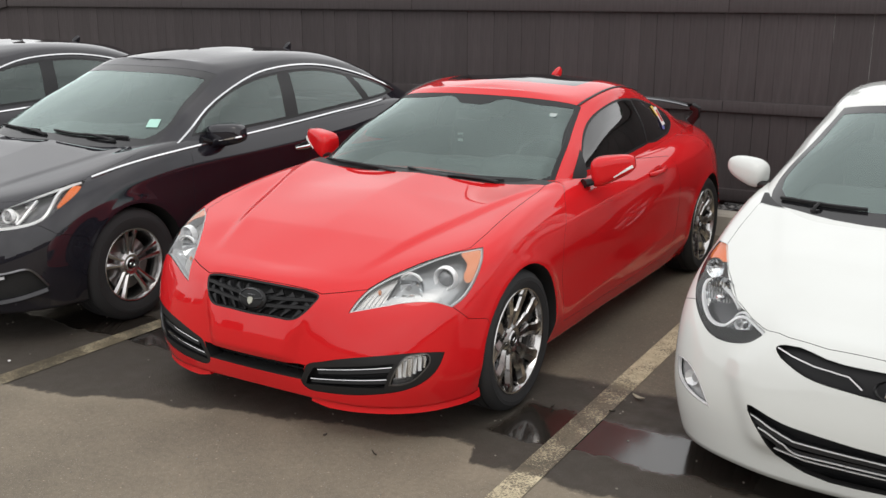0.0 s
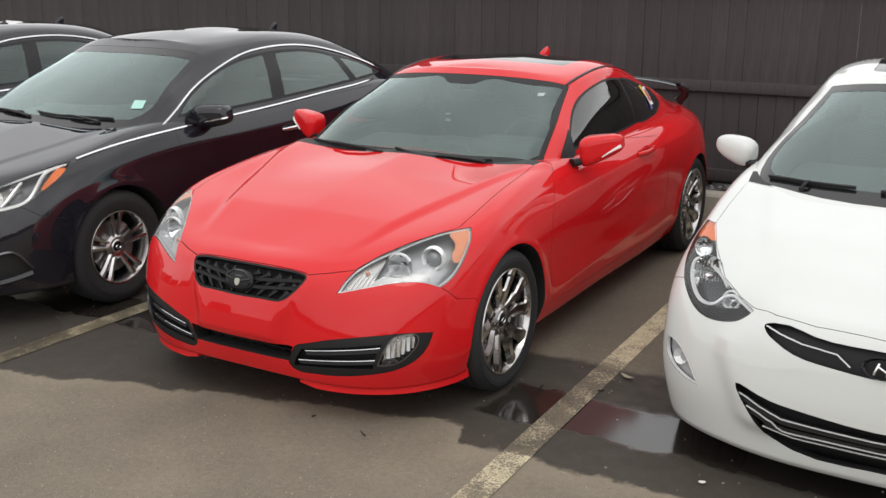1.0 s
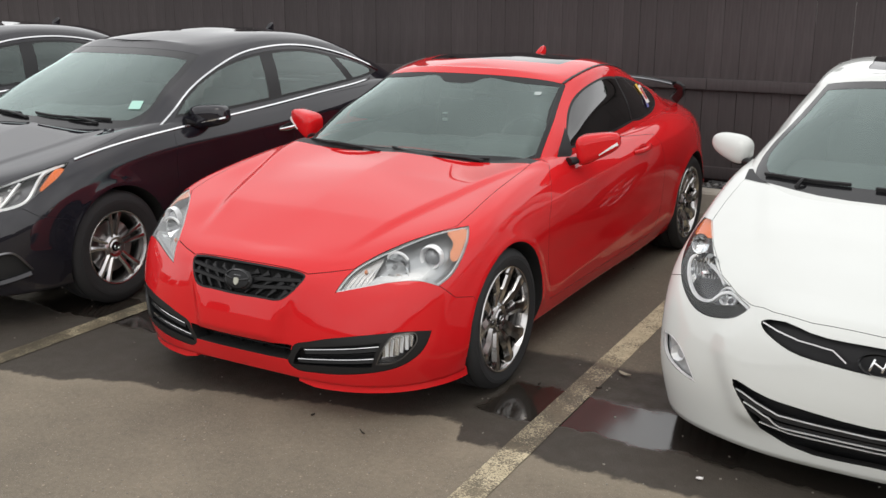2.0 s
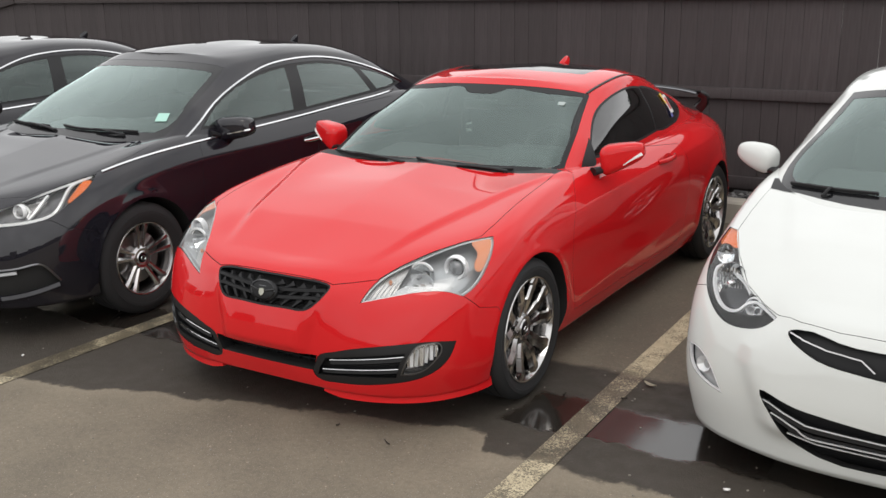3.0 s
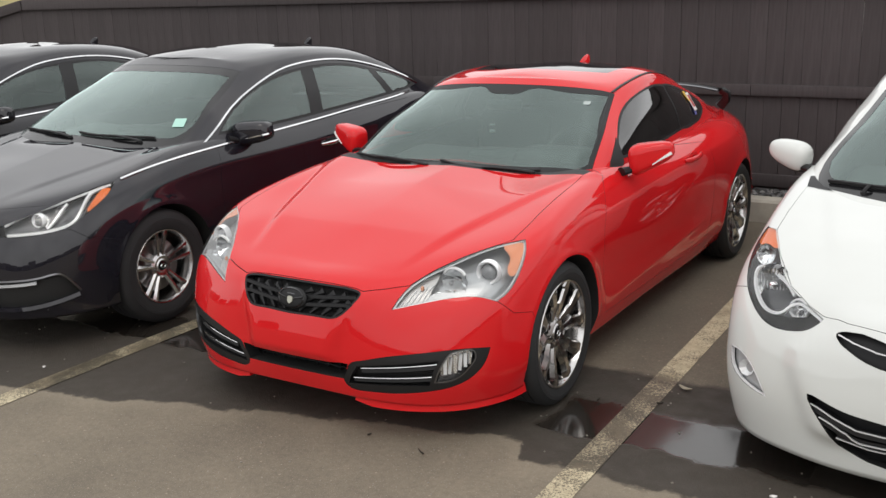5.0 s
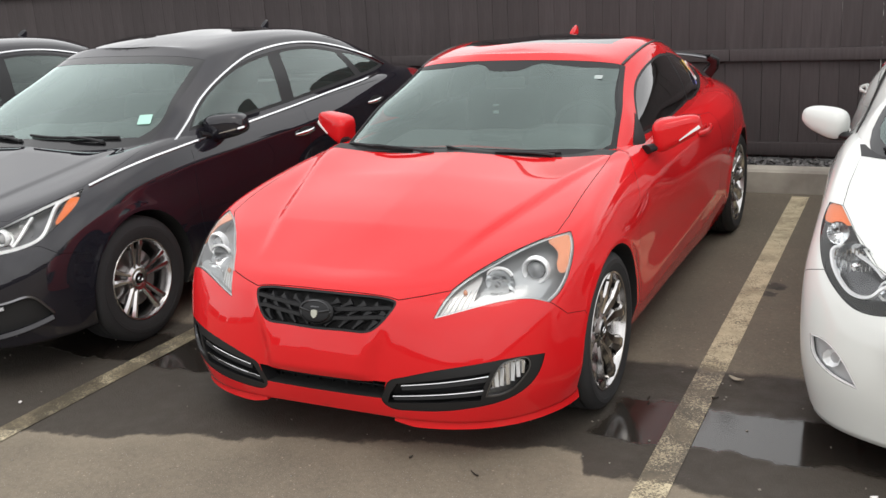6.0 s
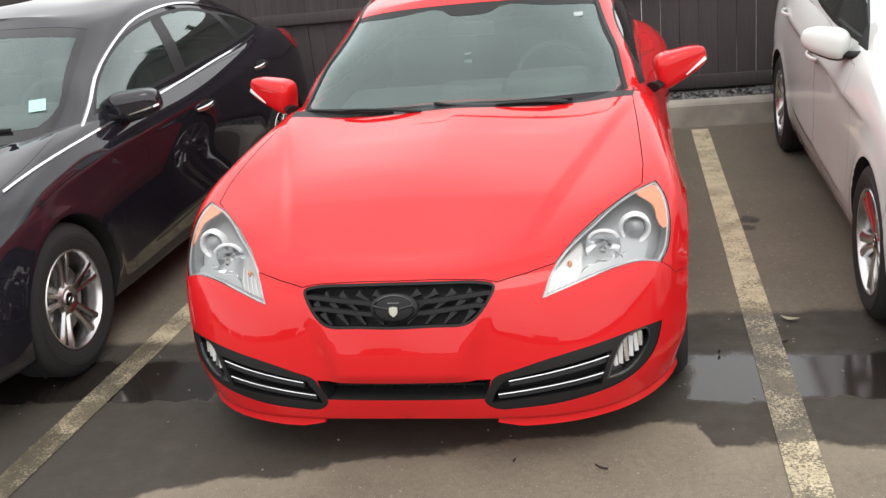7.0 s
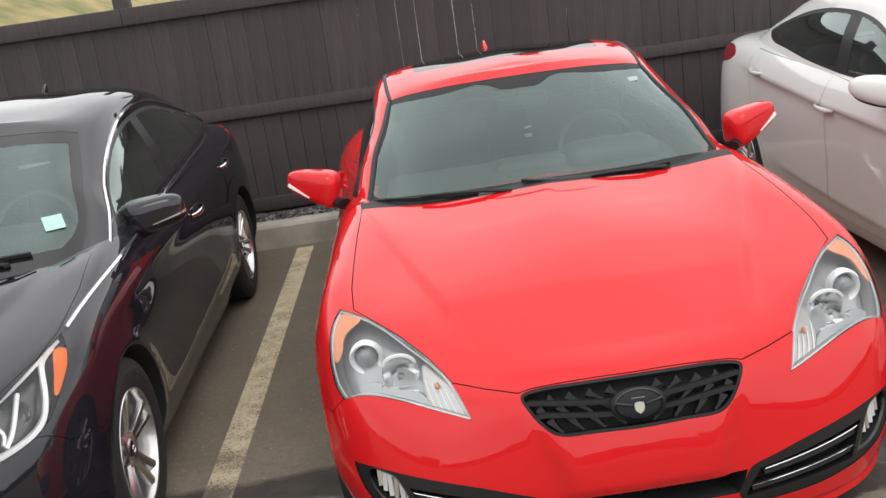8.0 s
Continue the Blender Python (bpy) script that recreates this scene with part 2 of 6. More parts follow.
base = n.mix(n.math("MULTIPLY", n.span(pebbles.outputs["Distance"], 0.16, 0.22, 0.8, 0.0), n.span(odd, 0.90, 0.93, 0.0, 1.0)), base, (0.33, 0.27, 0.20))
for sx, sy, r in ((1.32, 1.73, 0.055), (1.30, 1.59, 0.04), (1.345, 1.69, 0.03)):
    off = n.math("ADD", n.math("POWER", n.math("ABSOLUTE", n.math("SUBTRACT", n.add("SeparateXYZ", [(0, at)]).outputs[0], sx)), 2.0), n.math("POWER", n.math("ABSOLUTE", n.math("SUBTRACT", n.add("SeparateXYZ", [(0, at)]).outputs[1], sy)), 2.0))
    spot = n.span(n.math("ADD", off, n.math("MULTIPLY", n.math("SUBTRACT", n.noise(22.0, 3.0, at), 0.5), 0.008)), r * r * 0.6, r * r * 1.5, 0.75, 0.0)
    base = n.mix(spot, base, (0.03, 0.027, 0.024))
base = n.mix(n.span(n.noise(110.0, 3.0, at), 0.36, 0.30, 0.0, 0.5), base, (0.05, 0.042, 0.033))
base = n.mix(n.math("MULTIPLY", silt, 0.34), base, (0.27, 0.232, 0.172))
base = n.mix(n.math("MULTIPLY", damp, 0.88), base, (0.027, 0.022, 0.0175))
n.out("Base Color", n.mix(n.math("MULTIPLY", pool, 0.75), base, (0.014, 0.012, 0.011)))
rough = n.math("SUBTRACT", 0.9, n.math("MULTIPLY", damp, n.span(n.noise(9.0, 5.0, at), 0.35, 0.65, 0.0, 0.22)))
n.out("Roughness", n.math("MAXIMUM", n.math("SUBTRACT", rough, n.math("MULTIPLY", pool, 0.9)), 0.10))
relief = n.math("MULTIPLY", n.math("ADD", grit, n.math("MULTIPLY", n.noise(60.0, 5.0, at), 1.5)), n.math("SUBTRACT", 1.0, n.math("MULTIPLY", pool, 0.94)))
n.bump(relief, 0.28, 0.004)

LINE = material("worn_line_paint", (0.5, 0.44, 0.28), 0.8)
n = Nodes(LINE)
damp, pool, silt = wetness(n)
at = n.place()
xyz = n.add("SeparateXYZ", [(0, at)])
worn = n.math("ADD", n.noise(120.0, 6.0, at, 0.72), n.math("MULTIPLY", n.math("SUBTRACT", n.noise(7.0, 5.0, at), 0.5), 0.42))
bare = n.span(n.math("ADD", n.math("ADD", worn, n.math("MULTIPLY", damp, 0.065)), n.span(xyz.outputs[1], -1.2, 2.5, 0.05, -0.05)), 0.50, 0.58, 0.0, 0.92)
base = n.mix(n.span(n.noise(11.0, 5.0, at), 0.3, 0.7, 0.0, 1.0), (0.58, 0.505, 0.345), (0.42, 0.36, 0.24))
base = n.mix(bare, base, n.mix(damp, (0.105, 0.09, 0.066), (0.03, 0.026, 0.021)))
base = n.mix(n.span(n.noise(3.4, 6.0, at, 0.7), 0.50, 0.60, 0.0, 0.5), base, (0.20, 0.165, 0.11))
base = n.mix(n.math("MULTIPLY", damp, 0.22), base, (0.10, 0.08, 0.05))
n.out("Base Color", base)
n.out("Roughness", n.math("MAXIMUM", n.math("SUBTRACT", 0.85, n.math("MULTIPLY", damp, 0.4)), 0.1))
n.bump(worn, 0.4, 0.003)


# ---- mesh tools ----
def part(name, mesh, mat, parent=None, label=""):
    """Links a bmesh or mesh as one object under a thing or a part."""
    if isinstance(mesh, bmesh.types.BMesh):
        data = bpy.data.meshes.new(name)
        mesh.to_mesh(data)
        mesh.free()
    else:
        data = mesh
    data.materials.clear()
    data.materials.append(mat)
    ob = new(name, data)
    if parent:
        ob.parent = parent
    return tagged(ob, label)


def smooth(bm, angle=40):
    for f in bm.faces:
        f.smooth = True
    for e in bm.edges:
        e.smooth = len(e.link_faces) == 2 and e.calc_face_angle(0) < radians(angle)
    return bm


def box(sx, sy, sz, at=(0, 0, 0), bevel=0.0, turn=None, segments=2):
    """A box of that size with rounded edges, centred at a point."""
    bm = bmesh.new()
    bmesh.ops.create_cube(bm, size=1.0)
    bmesh.ops.scale(bm, vec=(sx, sy, sz), verts=bm.verts)
    if bevel:
        bmesh.ops.bevel(bm, geom=bm.edges[:], offset=bevel, segments=segments, profile=0.5, affect="EDGES")
        smooth(bm)
    m = Matrix.Translation(at) @ (turn or Matrix())
    bmesh.ops.transform(bm, matrix=m, verts=bm.verts)
    return bm


def joined(*parts):
    """Several bmeshes in one."""
    bm = bmesh.new()
    for p in parts:
        data = bpy.data.meshes.new("piece")
        p.to_mesh(data)
        p.free()
        bm.from_mesh(data)
        bpy.data.meshes.remove(data)
    return bm


def lathe(profile, steps=64, axis="x", at=(0, 0, 0), angle=35, closed=False):
    """Turns a profile of (along, radius) round an axis."""
    bm = bmesh.new()
    rings = []
    for k in range(steps):
        a = 2 * math.pi * k / steps
        ring = []
        for h, r in profile:
            c, s = r * math.cos(a), r * math.sin(a)
            ring.append(bm.verts.new(Vector((h, c, s) if axis == "x" else (c, s, h) if axis == "z" else (c, h, s)) + Vector(at)))
        rings.append(ring)
    count = len(profile)
    for k in range(steps):
        a, b = rings[k], rings[(k + 1) % steps]
        for j in range(count if closed else count - 1):
            i = (j + 1) % count
            bm.faces.new((a[j], a[i], b[i], b[j]))
    bmesh.ops.remove_doubles(bm, verts=bm.verts, dist=1e-5)
    bmesh.ops.recalc_face_normals(bm, faces=bm.faces)
    return smooth(bm, angle)


def tube(points, radius, sides=8, flat=1.0, up=(0, 0, 1)):
    """A rod swept along points; flat squeezes it along up."""
    bm = bmesh.new()
    pts = [Vector(p) for p in points]
    rings = []
    for i, p in enumerate(pts):
        d = (pts[min(i + 1, len(pts) - 1)] - pts[max(i - 1, 0)]).normalized()
        side = d.cross(Vector(up)).normalized()
        top = side.cross(d)
        r = float(radius[i] if isinstance(radius, (list, tuple)) else radius)
        rings.append([bm.verts.new(p + r * (side * math.cos(a) + flat * top * math.sin(a))) for a in (2 * math.pi * k / sides for k in range(sides))])
    for a, b in zip(rings, rings[1:]):
        for k in range(sides):
            bm.faces.new((a[k], a[(k + 1) % sides], b[(k + 1) % sides], b[k]))
    bm.faces.new(rings[0][::-1])
    bm.faces.new(rings[-1])
    bmesh.ops.recalc_face_normals(bm, faces=bm.faces)
    return smooth(bm, 50)


def spline(ts, pts, at):
    """A natural cubic spline through pts at the parameters ts."""
    ts, pts, at = np.asarray(ts, float), np.asarray(pts, float), np.asarray(at, float)
    count = len(ts)
    h = np.diff(ts)
    a = np.eye(count)
    rhs = np.zeros_like(pts)
    for i in range(1, count - 1):
        a[i, i - 1], a[i, i], a[i, i + 1] = h[i - 1], 2 * (h[i - 1] + h[i]), h[i]
        rhs[i] = 6 * ((pts[i + 1] - pts[i]) / h[i] - (pts[i] - pts[i - 1]) / h[i - 1])
    m = np.linalg.solve(a, rhs)
    k = np.clip(np.searchsorted(ts, at) - 1, 0, count - 2)
    u = (at - ts[k])[:, None]
    hk = h[k][:, None]
    return pts[k] + u * ((pts[k + 1] - pts[k]) / hk - hk * (2 * m[k] + m[k + 1]) / 6) + u * u * m[k] / 2 + u ** 3 * (m[k + 1] - m[k]) / (6 * hk)


MIRROR = np.array((-1.0, 1.0, 1.0))


def sheet(lines, nu=150, nv=48):
    """The left half of a car's skin: a grid of points splined through lines that run from nose to tail, the lowest first and the centre line last."""
    lines = np.array(lines, float)
    ext = np.concatenate([lines[:, 2:0:-1] * MIRROR, lines, lines[:, -2:-4:-1] * MIRROR], axis=1)
    step = np.linalg.norm(np.diff(ext[:-1], axis=1), axis=2).mean(0)
    ts = np.concatenate([[0], np.cumsum(step)])
    at = np.linspace(ts[2], ts[-3], nu)
    fine = np.stack([spline(ts, row, at) for row in ext])
    fine = np.concatenate([fine, (fine[-2:-4:-1] * MIRROR)], axis=0)
    step = np.linalg.norm(np.diff(fine, axis=0), axis=2).mean(1)
    ts = np.concatenate([[0], np.cumsum(np.maximum(step, 0.01))])
    at = np.linspace(0, ts[-3], nv)
    grid = np.stack([spline(ts, fine[:, k], at) for k in range(nu)], axis=1)
    grid[-1, :, 0] = 0
    grid[:, 0, 0] = 0
    grid[:, -1, 0] = 0
    return grid


def outward(bm):
    """Turns a closed mesh's faces outwards."""
    bmesh.ops.recalc_face_normals(bm, faces=bm.faces)
    if bm.calc_volume(signed=True) < 0:
        bmesh.ops.reverse_faces(bm, faces=bm.faces)


def solid(grid, inset=0.0, drop=0.0):
    """Closes a half skin with its mirror image and a floor to a solid mesh; inset draws it in along its normals."""
    nv, nu, _ = grid.shape
    bm = bmesh.new()
    left = [[bm.verts.new(grid[j, i]) for i in range(nu)] for j in range(nv)]
    right = [[left[j][i] if (j == nv - 1 or i in (0, nu - 1)) else bm.verts.new(grid[j, i] * MIRROR) for i in range(nu)] for j in range(nv)]
    for j in range(nv - 1):
        for i in range(nu - 1):
            bm.faces.new((left[j][i], left[j][i + 1], left[j + 1][i + 1], left[j + 1][i]))
            bm.faces.new((right[j][i], right[j + 1][i], right[j + 1][i + 1], right[j][i + 1]))
    for i in range(nu - 1):
        ring = [left[0][i], right[0][i], right[0][i + 1], left[0][i + 1]]
        bm.faces.new(list(dict.fromkeys(ring)))
    outward(bm)
    bm.normal_update()
    if inset:
        moves = [(v, v.co - v.normal * inset) for v in bm.verts]
        for v, co in moves:
            v.co = co
            if abs(v.co.x) < 1e-6:
                v.co.x = 0
    if drop:
        for i in range(nu):
            for v in {left[0][i], right[0][i]}:
                v.co.z -= drop
    for f in bm.faces:
        f.smooth = True
    data = bpy.data.meshes.new("solid")
    bm.to_mesh(data)
    bm.free()
    return data


def carve(a, b, op):
    """The boolean of two closed meshes, as a new mesh."""
    oa, ob = new("a", a), new("b", b)
    mod = oa.modifiers.new("cut", "BOOLEAN")
    mod.operation, mod.solver, mod.object = op, "MANIFOLD", ob
    bpy.context.view_layer.update()
    data = bpy.data.meshes.new_from_object(oa.evaluated_get(bpy.context.evaluated_depsgraph_get()))
    bpy.data.objects.remove(oa)
    bpy.data.objects.remove(ob)
    return data


def outline(points, steps=6, corners=()):
    """A closed smooth outline through 3D points; corners keeps those points sharp."""
    pts = np.array(points, float)
    count = len(pts)
    if not corners:
        ext = np.concatenate([pts[-3:], pts, pts[:4]])
        ts = np.concatenate([[0], np.cumsum(np.linalg.norm(np.diff(ext, axis=0), axis=1))])
        at = np.concatenate([np.linspace(ts[k], ts[k + 1], steps, endpoint=False) for k in range(3, 3 + count)])
        return spline(ts, ext, at)
    corners = sorted(corners)
    runs = []
    for a, b in zip(corners, corners[1:] + [corners[0] + count]):
        run = pts[[k % count for k in range(a, b + 1)]]
        ts = np.concatenate([[0], np.cumsum(np.linalg.norm(np.diff(run, axis=0), axis=1))])
        at = np.concatenate([np.linspace(ts[k], ts[k + 1], steps, endpoint=False) for k in range(len(run) - 1)])
        runs.append(spline(ts, run, at) if len(run) > 2 else run[0] + (run[1] - run[0]) * (at / ts[-1])[:, None])
    return np.concatenate(runs)


def prism(points, way, back, ahead, grow=0.0):
    """A solid whose outline is swept along way; grow widens it."""
    pts = np.array(points, float)
    way = np.array(way, float) / np.linalg.norm(way)
    if grow:
        mid = pts.mean(0)
        tang = np.roll(pts, -1, 0) - np.roll(pts, 1, 0)
        norm = np.cross(tang, way)
        norm /= np.maximum(np.linalg.norm(norm, axis=1), 1e-9)[:, None]
        if ((pts - mid) * norm).sum() < 0:
            norm = -norm
        pts = pts + norm * grow
    bm = bmesh.new()
    a = [bm.verts.new(p - way * back) for p in pts]
    b = [bm.verts.new(p + way * ahead) for p in pts]
    for k in range(len(pts)):
        i = (k + 1) % len(pts)
        bm.faces.new((a[k], a[i], b[i], b[k]))
    caps = [bm.faces.new(a[::-1]), bm.faces.new(b)]
    bmesh.ops.triangulate(bm, faces=caps)
    outward(bm)
    data = bpy.data.meshes.new("prism")
    bm.to_mesh(data)
    bm.free()
    return data


def cylinder_solid(x0, x1, y, z, r, steps=64):
    ring = [(x0, y + r * math.cos(2 * math.pi * k / steps), z + r * math.sin(2 * math.pi * k / steps)) for k in range(steps)]
    return prism(ring, (1, 0, 0), 0, x1 - x0)


def mesh_of(bm):
    data = bpy.data.meshes.new("mesh")
    bm.to_mesh(data)
    bm.free()
    return data


def mirrored(points):
    return np.array(points, float) * MIRROR


class Skin:
    """Keeps a skin's smooth normals, to give them back to the pieces cut from it."""

    def __init__(self, data):
        data.calc_loop_triangles()
        self.points = [v.co.copy() for v in data.vertices]
        self.normals = [v.normal.copy() for v in data.vertices]
        self.tris = [tuple(t.vertices) for t in data.loop_triangles]
        self.tree = BVHTree.FromPolygons(self.points, self.tris)

    def normal(self, p):
        loc, flat, k, dist = self.tree.find_nearest(p)
        a, b, c = self.tris[k]
        w = interpolate((self.points[a], self.points[b], self.points[c]), loc)
        return (self.normals[a] * w[0] + self.normals[b] * w[1] + self.normals[c] * w[2]).normalized(), dist

    def apply(self, data, depth=0.004):
        """Smooth normals on all faces that run along the skin, outside or under it; the second material on the others."""
        found = [self.normal(v.co) for v in data.vertices]
        loops = [None] * len(data.loops)
        for poly in data.polygons:
            poly.use_smooth = True
            flat = poly.normal.copy()
            dots = [found[v][0].dot(flat) for v in poly.vertices]
            near = all(found[v][1] < 0.09 for v in poly.vertices)
            sign = 1 if near and min(dots) > 0.55 else -1 if near and max(dots) < -0.55 else 0
            on = sign == 1 and all(found[v][1] < depth for v in poly.vertices)
            for li in poly.loop_indices:
                loops[li] = found[data.loops[li].vertex_index][0] * sign if sign else flat
            poly.material_index = 0 if on else 1
        data.normals_split_custom_set(loops)
        return data


# ---- ground, kerb and fence ----
def ground_sheet():
    bm = bmesh.new()
    rings = [0.0, 2, 4, 6, 9, 14, 25, 60, 200, 900, 3000]
    rows = [[bm.verts.new((r * math.cos(a), 1 + r * math.sin(a), 0)) for a in (2 * math.pi * k / 48 for k in range(48))] for r in rings[1:]]
    mid = bm.verts.new((0, 1, 0))
    for k in range(48):
        bm.faces.new((mid, rows[0][k], rows[0][(k + 1) % 48]))
    for a, b in zip(rows, rows[1:]):
        for k in range(48):
            bm.faces.new((a[k], b[k], b[(k + 1) % 48], a[(k + 1) % 48]))
    return bm


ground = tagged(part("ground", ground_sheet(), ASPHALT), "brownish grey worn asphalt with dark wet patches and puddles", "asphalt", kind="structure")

KERB_Y, FENCE_Y, SOIL_Z = 3.92, 4.42, 0.15
LEFT_END, RIGHT_END = -14.0, 9.0


def kerb():
    profile = [(0, -0.02), (0.015, 0.155), (0.03, 0.175), (0.05, 0.182), (0.15, 0.182), (0.15, -0.02)]
    bm = bmesh.new()
    xs = np.linspace(LEFT_END, RIGHT_END, 60)
    rings = [[bm.verts.new((x, KERB_Y + a, b)) for a, b in profile] for x in xs]
    for a, b in zip(rings, rings[1:]):
        for k in range(len(profile) - 1):
            bm.faces.new((a[k], b[k], b[k + 1], a[k + 1]))
    bmesh.ops.recalc_face_normals(bm, faces=bm.faces)
    return smooth(bm, 30)


tagged(part("kerb", kerb(), KERB), "weathered pale concrete kerb with dirty face", "kerb", kind="structure")
tagged(part("soil_strip", box(RIGHT_END - LEFT_END, 0.7, 0.3, ((RIGHT_END + LEFT_END) / 2, KERB_Y + 0.5, SOIL_Z - 0.15)), SOIL), "dark soil strip between kerb and fence", "soil", kind="structure")


def gravel():
    rng = random.Random(4)
    verts, faces = [], []
    for _ in range(3600):
        x, y = rng.uniform(-6.5, 6), KERB_Y + 0.15 + rng.uniform(0.01, 0.36)
        r = rng.uniform(0.008, 0.022)
        z = SOIL_Z + 0.3 * r + rng.uniform(0, 0.012)
        base = len(verts)
        turn = rng.uniform(0, 6.3)
        for dx, dy, dz in ((1, 0, 0), (0, 1, 0), (-1, 0, 0), (0, -1, 0), (0, 0, 1), (0, 0, -1)):
            px, py = dx * rng.uniform(0.7, 1.4), dy * rng.uniform(0.7, 1.3)
            verts.append((x + r * (px * math.cos(turn) - py * math.sin(turn)), y + r * (px * math.sin(turn) + py * math.cos(turn)), z + r * dz * rng.uniform(0.5, 0.9)))
        for a, b, c in ((0, 1, 4), (1, 2, 4), (2, 3, 4), (3, 0, 4), (1, 0, 5), (2, 1, 5), (3, 2, 5), (0, 3, 5)):
            faces.append((base + a, base + b, base + c))
    data = bpy.data.meshes.new("gravel")
    data.from_pydata(verts, [], faces)
    return data


tagged(part("gravel", gravel(), STONE), "loose grey gravel along the fence foot", "gravel", kind="stuff")

fence = tagged(new("fence"), "dark brown stained wooden board fence with rails", "fence", kind="structure")
fence.location = (0, FENCE_Y, 0)


def fence_drop(x):
    """The ground falls off beyond the far end of the row, and the fence with it."""
    return max(0.0, -8.6 - x) * 0.18


def board_mesh(width, height):
    bm = box(width, 0.019, height, (0, 0, 0), 0.003, segments=1)
    return mesh_of(bm)


def build_fence():
    rng = random.Random(7)
    pitch = 0.1415
    sizes = [board_mesh(w, 1.62) for w in (0.1405, 0.1411, 0.1413, 0.1414, 0.1414)]
    x = LEFT_END
    while x < 5.6:
        board = part("board", rng.choice(sizes), FENCE, fence)
        board.location = (x, rng.uniform(-0.003, 0.003), 0.985 - fence_drop(x) + rng.uniform(-0.004, 0.004))
        board.rotation_euler = (0, radians(rng.uniform(-0.12, 0.12)), radians(rng.uniform(-0.6, 0.6)))
        x += pitch + (0.0022 if x > -1.9 and rng.random() < 0.2 else 0)
    step = 3.05
    x = -2.5 - 4 * step
    while x < 5.6:
        dz, tilt = fence_drop(x + step / 2), -math.atan(0.18) if x + step / 2 < -8.6 else 0.0
        for z, h, d in ((1.80, 0.125, 0.04), (0.985, 0.09, 0.038), (0.25, 0.10, 0.038)):
            rail = part("rail", box(step - 0.003, d, h, (0, 0, 0), 0.004), FENCE, fence)
            rail.location = (x + step / 2, -0.03, z - dz)
            rail.rotation_euler = (0, tilt, 0)
        cap = part("cap_rail", box(step - 0.003, 0.12, 0.036, (0, 0, 0), 0.004), FENCE, fence)
        cap.location = (x + step / 2, 0.02, 1.845 - dz)
        cap.rotation_euler = (0, tilt, 0)
        post = part("post", box(0.115, 0.115, 2.3, (0, 0, 0), 0.004), FENCE, fence)
        post.location = (x, 0.072, 1.0 - dz)
        x += step


build_fence()


# ---- painted lines ----
def parking_line(x0, x1, y0, y1, width=0.122):
    bm = bmesh.new()
    rows = [[bm.verts.new((x0 + (x1 - x0) * t + s * width / 2, y0 + (y1 - y0) * t, 0.004)) for s in (-1, 1)] for t in np.linspace(0, 1, 30)]
    for a, b in zip(rows, rows[1:]):
        bm.faces.new((a[0], a[1], b[1], b[0]))
    return bm


for x0, x1 in ((1.275, 1.185), (-1.49, -1.40), (-4.14, -4.0), (3.86, 3.8)):
    tagged(part("parking_line", parking_line(x0, x1, -2.2, 3.83), LINE), "worn yellowish white parking line on the asphalt", "line", kind="structure")


# ---- beyond the fence ----
def bank():
    bm = bmesh.new()
    rng = random.Random(3)
    rows = []
    for j, y in enumerate(np.linspace(9, 60, 18)):
        h = 4.4 * (1 - math.cos(math.pi * min(1.0, (y - 9) / 34))) / 2
        # the bank runs out towards the right of the row
        rows.append([bm.verts.new((x, y, h * (1 - min(1.0, max(0.0, (x + 17) / 8))) - 0.15 + rng.uniform(-.05, .05))) for x in np.linspace(-70, 50, 60)])
    for a, b in zip(rows, rows[1:]):
        for k in range(59):
            bm.faces.new((a[k], a[k + 1], b[k + 1], b[k]))
    return smooth(bm, 60)


tagged(part("grass_bank", bank(), GRASS), "dry yellow grass bank rising behind the fence", "grass", kind="structure")


def yard():
    """A pale sheet added to brighten the gaps between the boards, through which alone it shows."""
    bm = bmesh.new()
    rows = [[bm.verts.new((x, y, .03)) for x in np.linspace(-13, 30, 12)] for y in np.linspace(5, 70, 14)]
    for a, b in zip(rows, rows[1:]):
        for k in range(11):
            bm.faces.new((a[k], a[k + 1], b[k + 1], b[k]))
    return bm


tagged(part("yard", yard(), GAP_SHEET), "pale sheet added beyond the fence to brighten the board gaps", "yard", kind="structure")


# ---- small litter on the asphalt ----
def leaf(length, width, curl):
    bm = bmesh.new()
    rows = []
    for t in np.linspace(0, 1, 7):
        w = width * math.sin(math.pi * min(.98, t + .02)) ** .7 / 2
        z = .006 + curl * (2 * t - 1) ** 2
        rows.append([bm.verts.new((length * (t - .5), s * w, z + abs(s) * .006 + d)) for s, d in ((-1, 0), (0, 0), (1, 0), (1, .0015), (0, .0015), (-1, .0015))])
    for a, b in zip(rows, rows[1:]):
        for k in range(6):
            bm.faces.new((a[k], a[(k + 1) % 6], b[(k + 1) % 6], b[k]))
    bm.faces.new(rows[0][::-1])
    bm.faces.new(rows[-1])
    bmesh.ops.recalc_face_normals(bm, faces=bm.faces)
    return smooth(bm, 60)


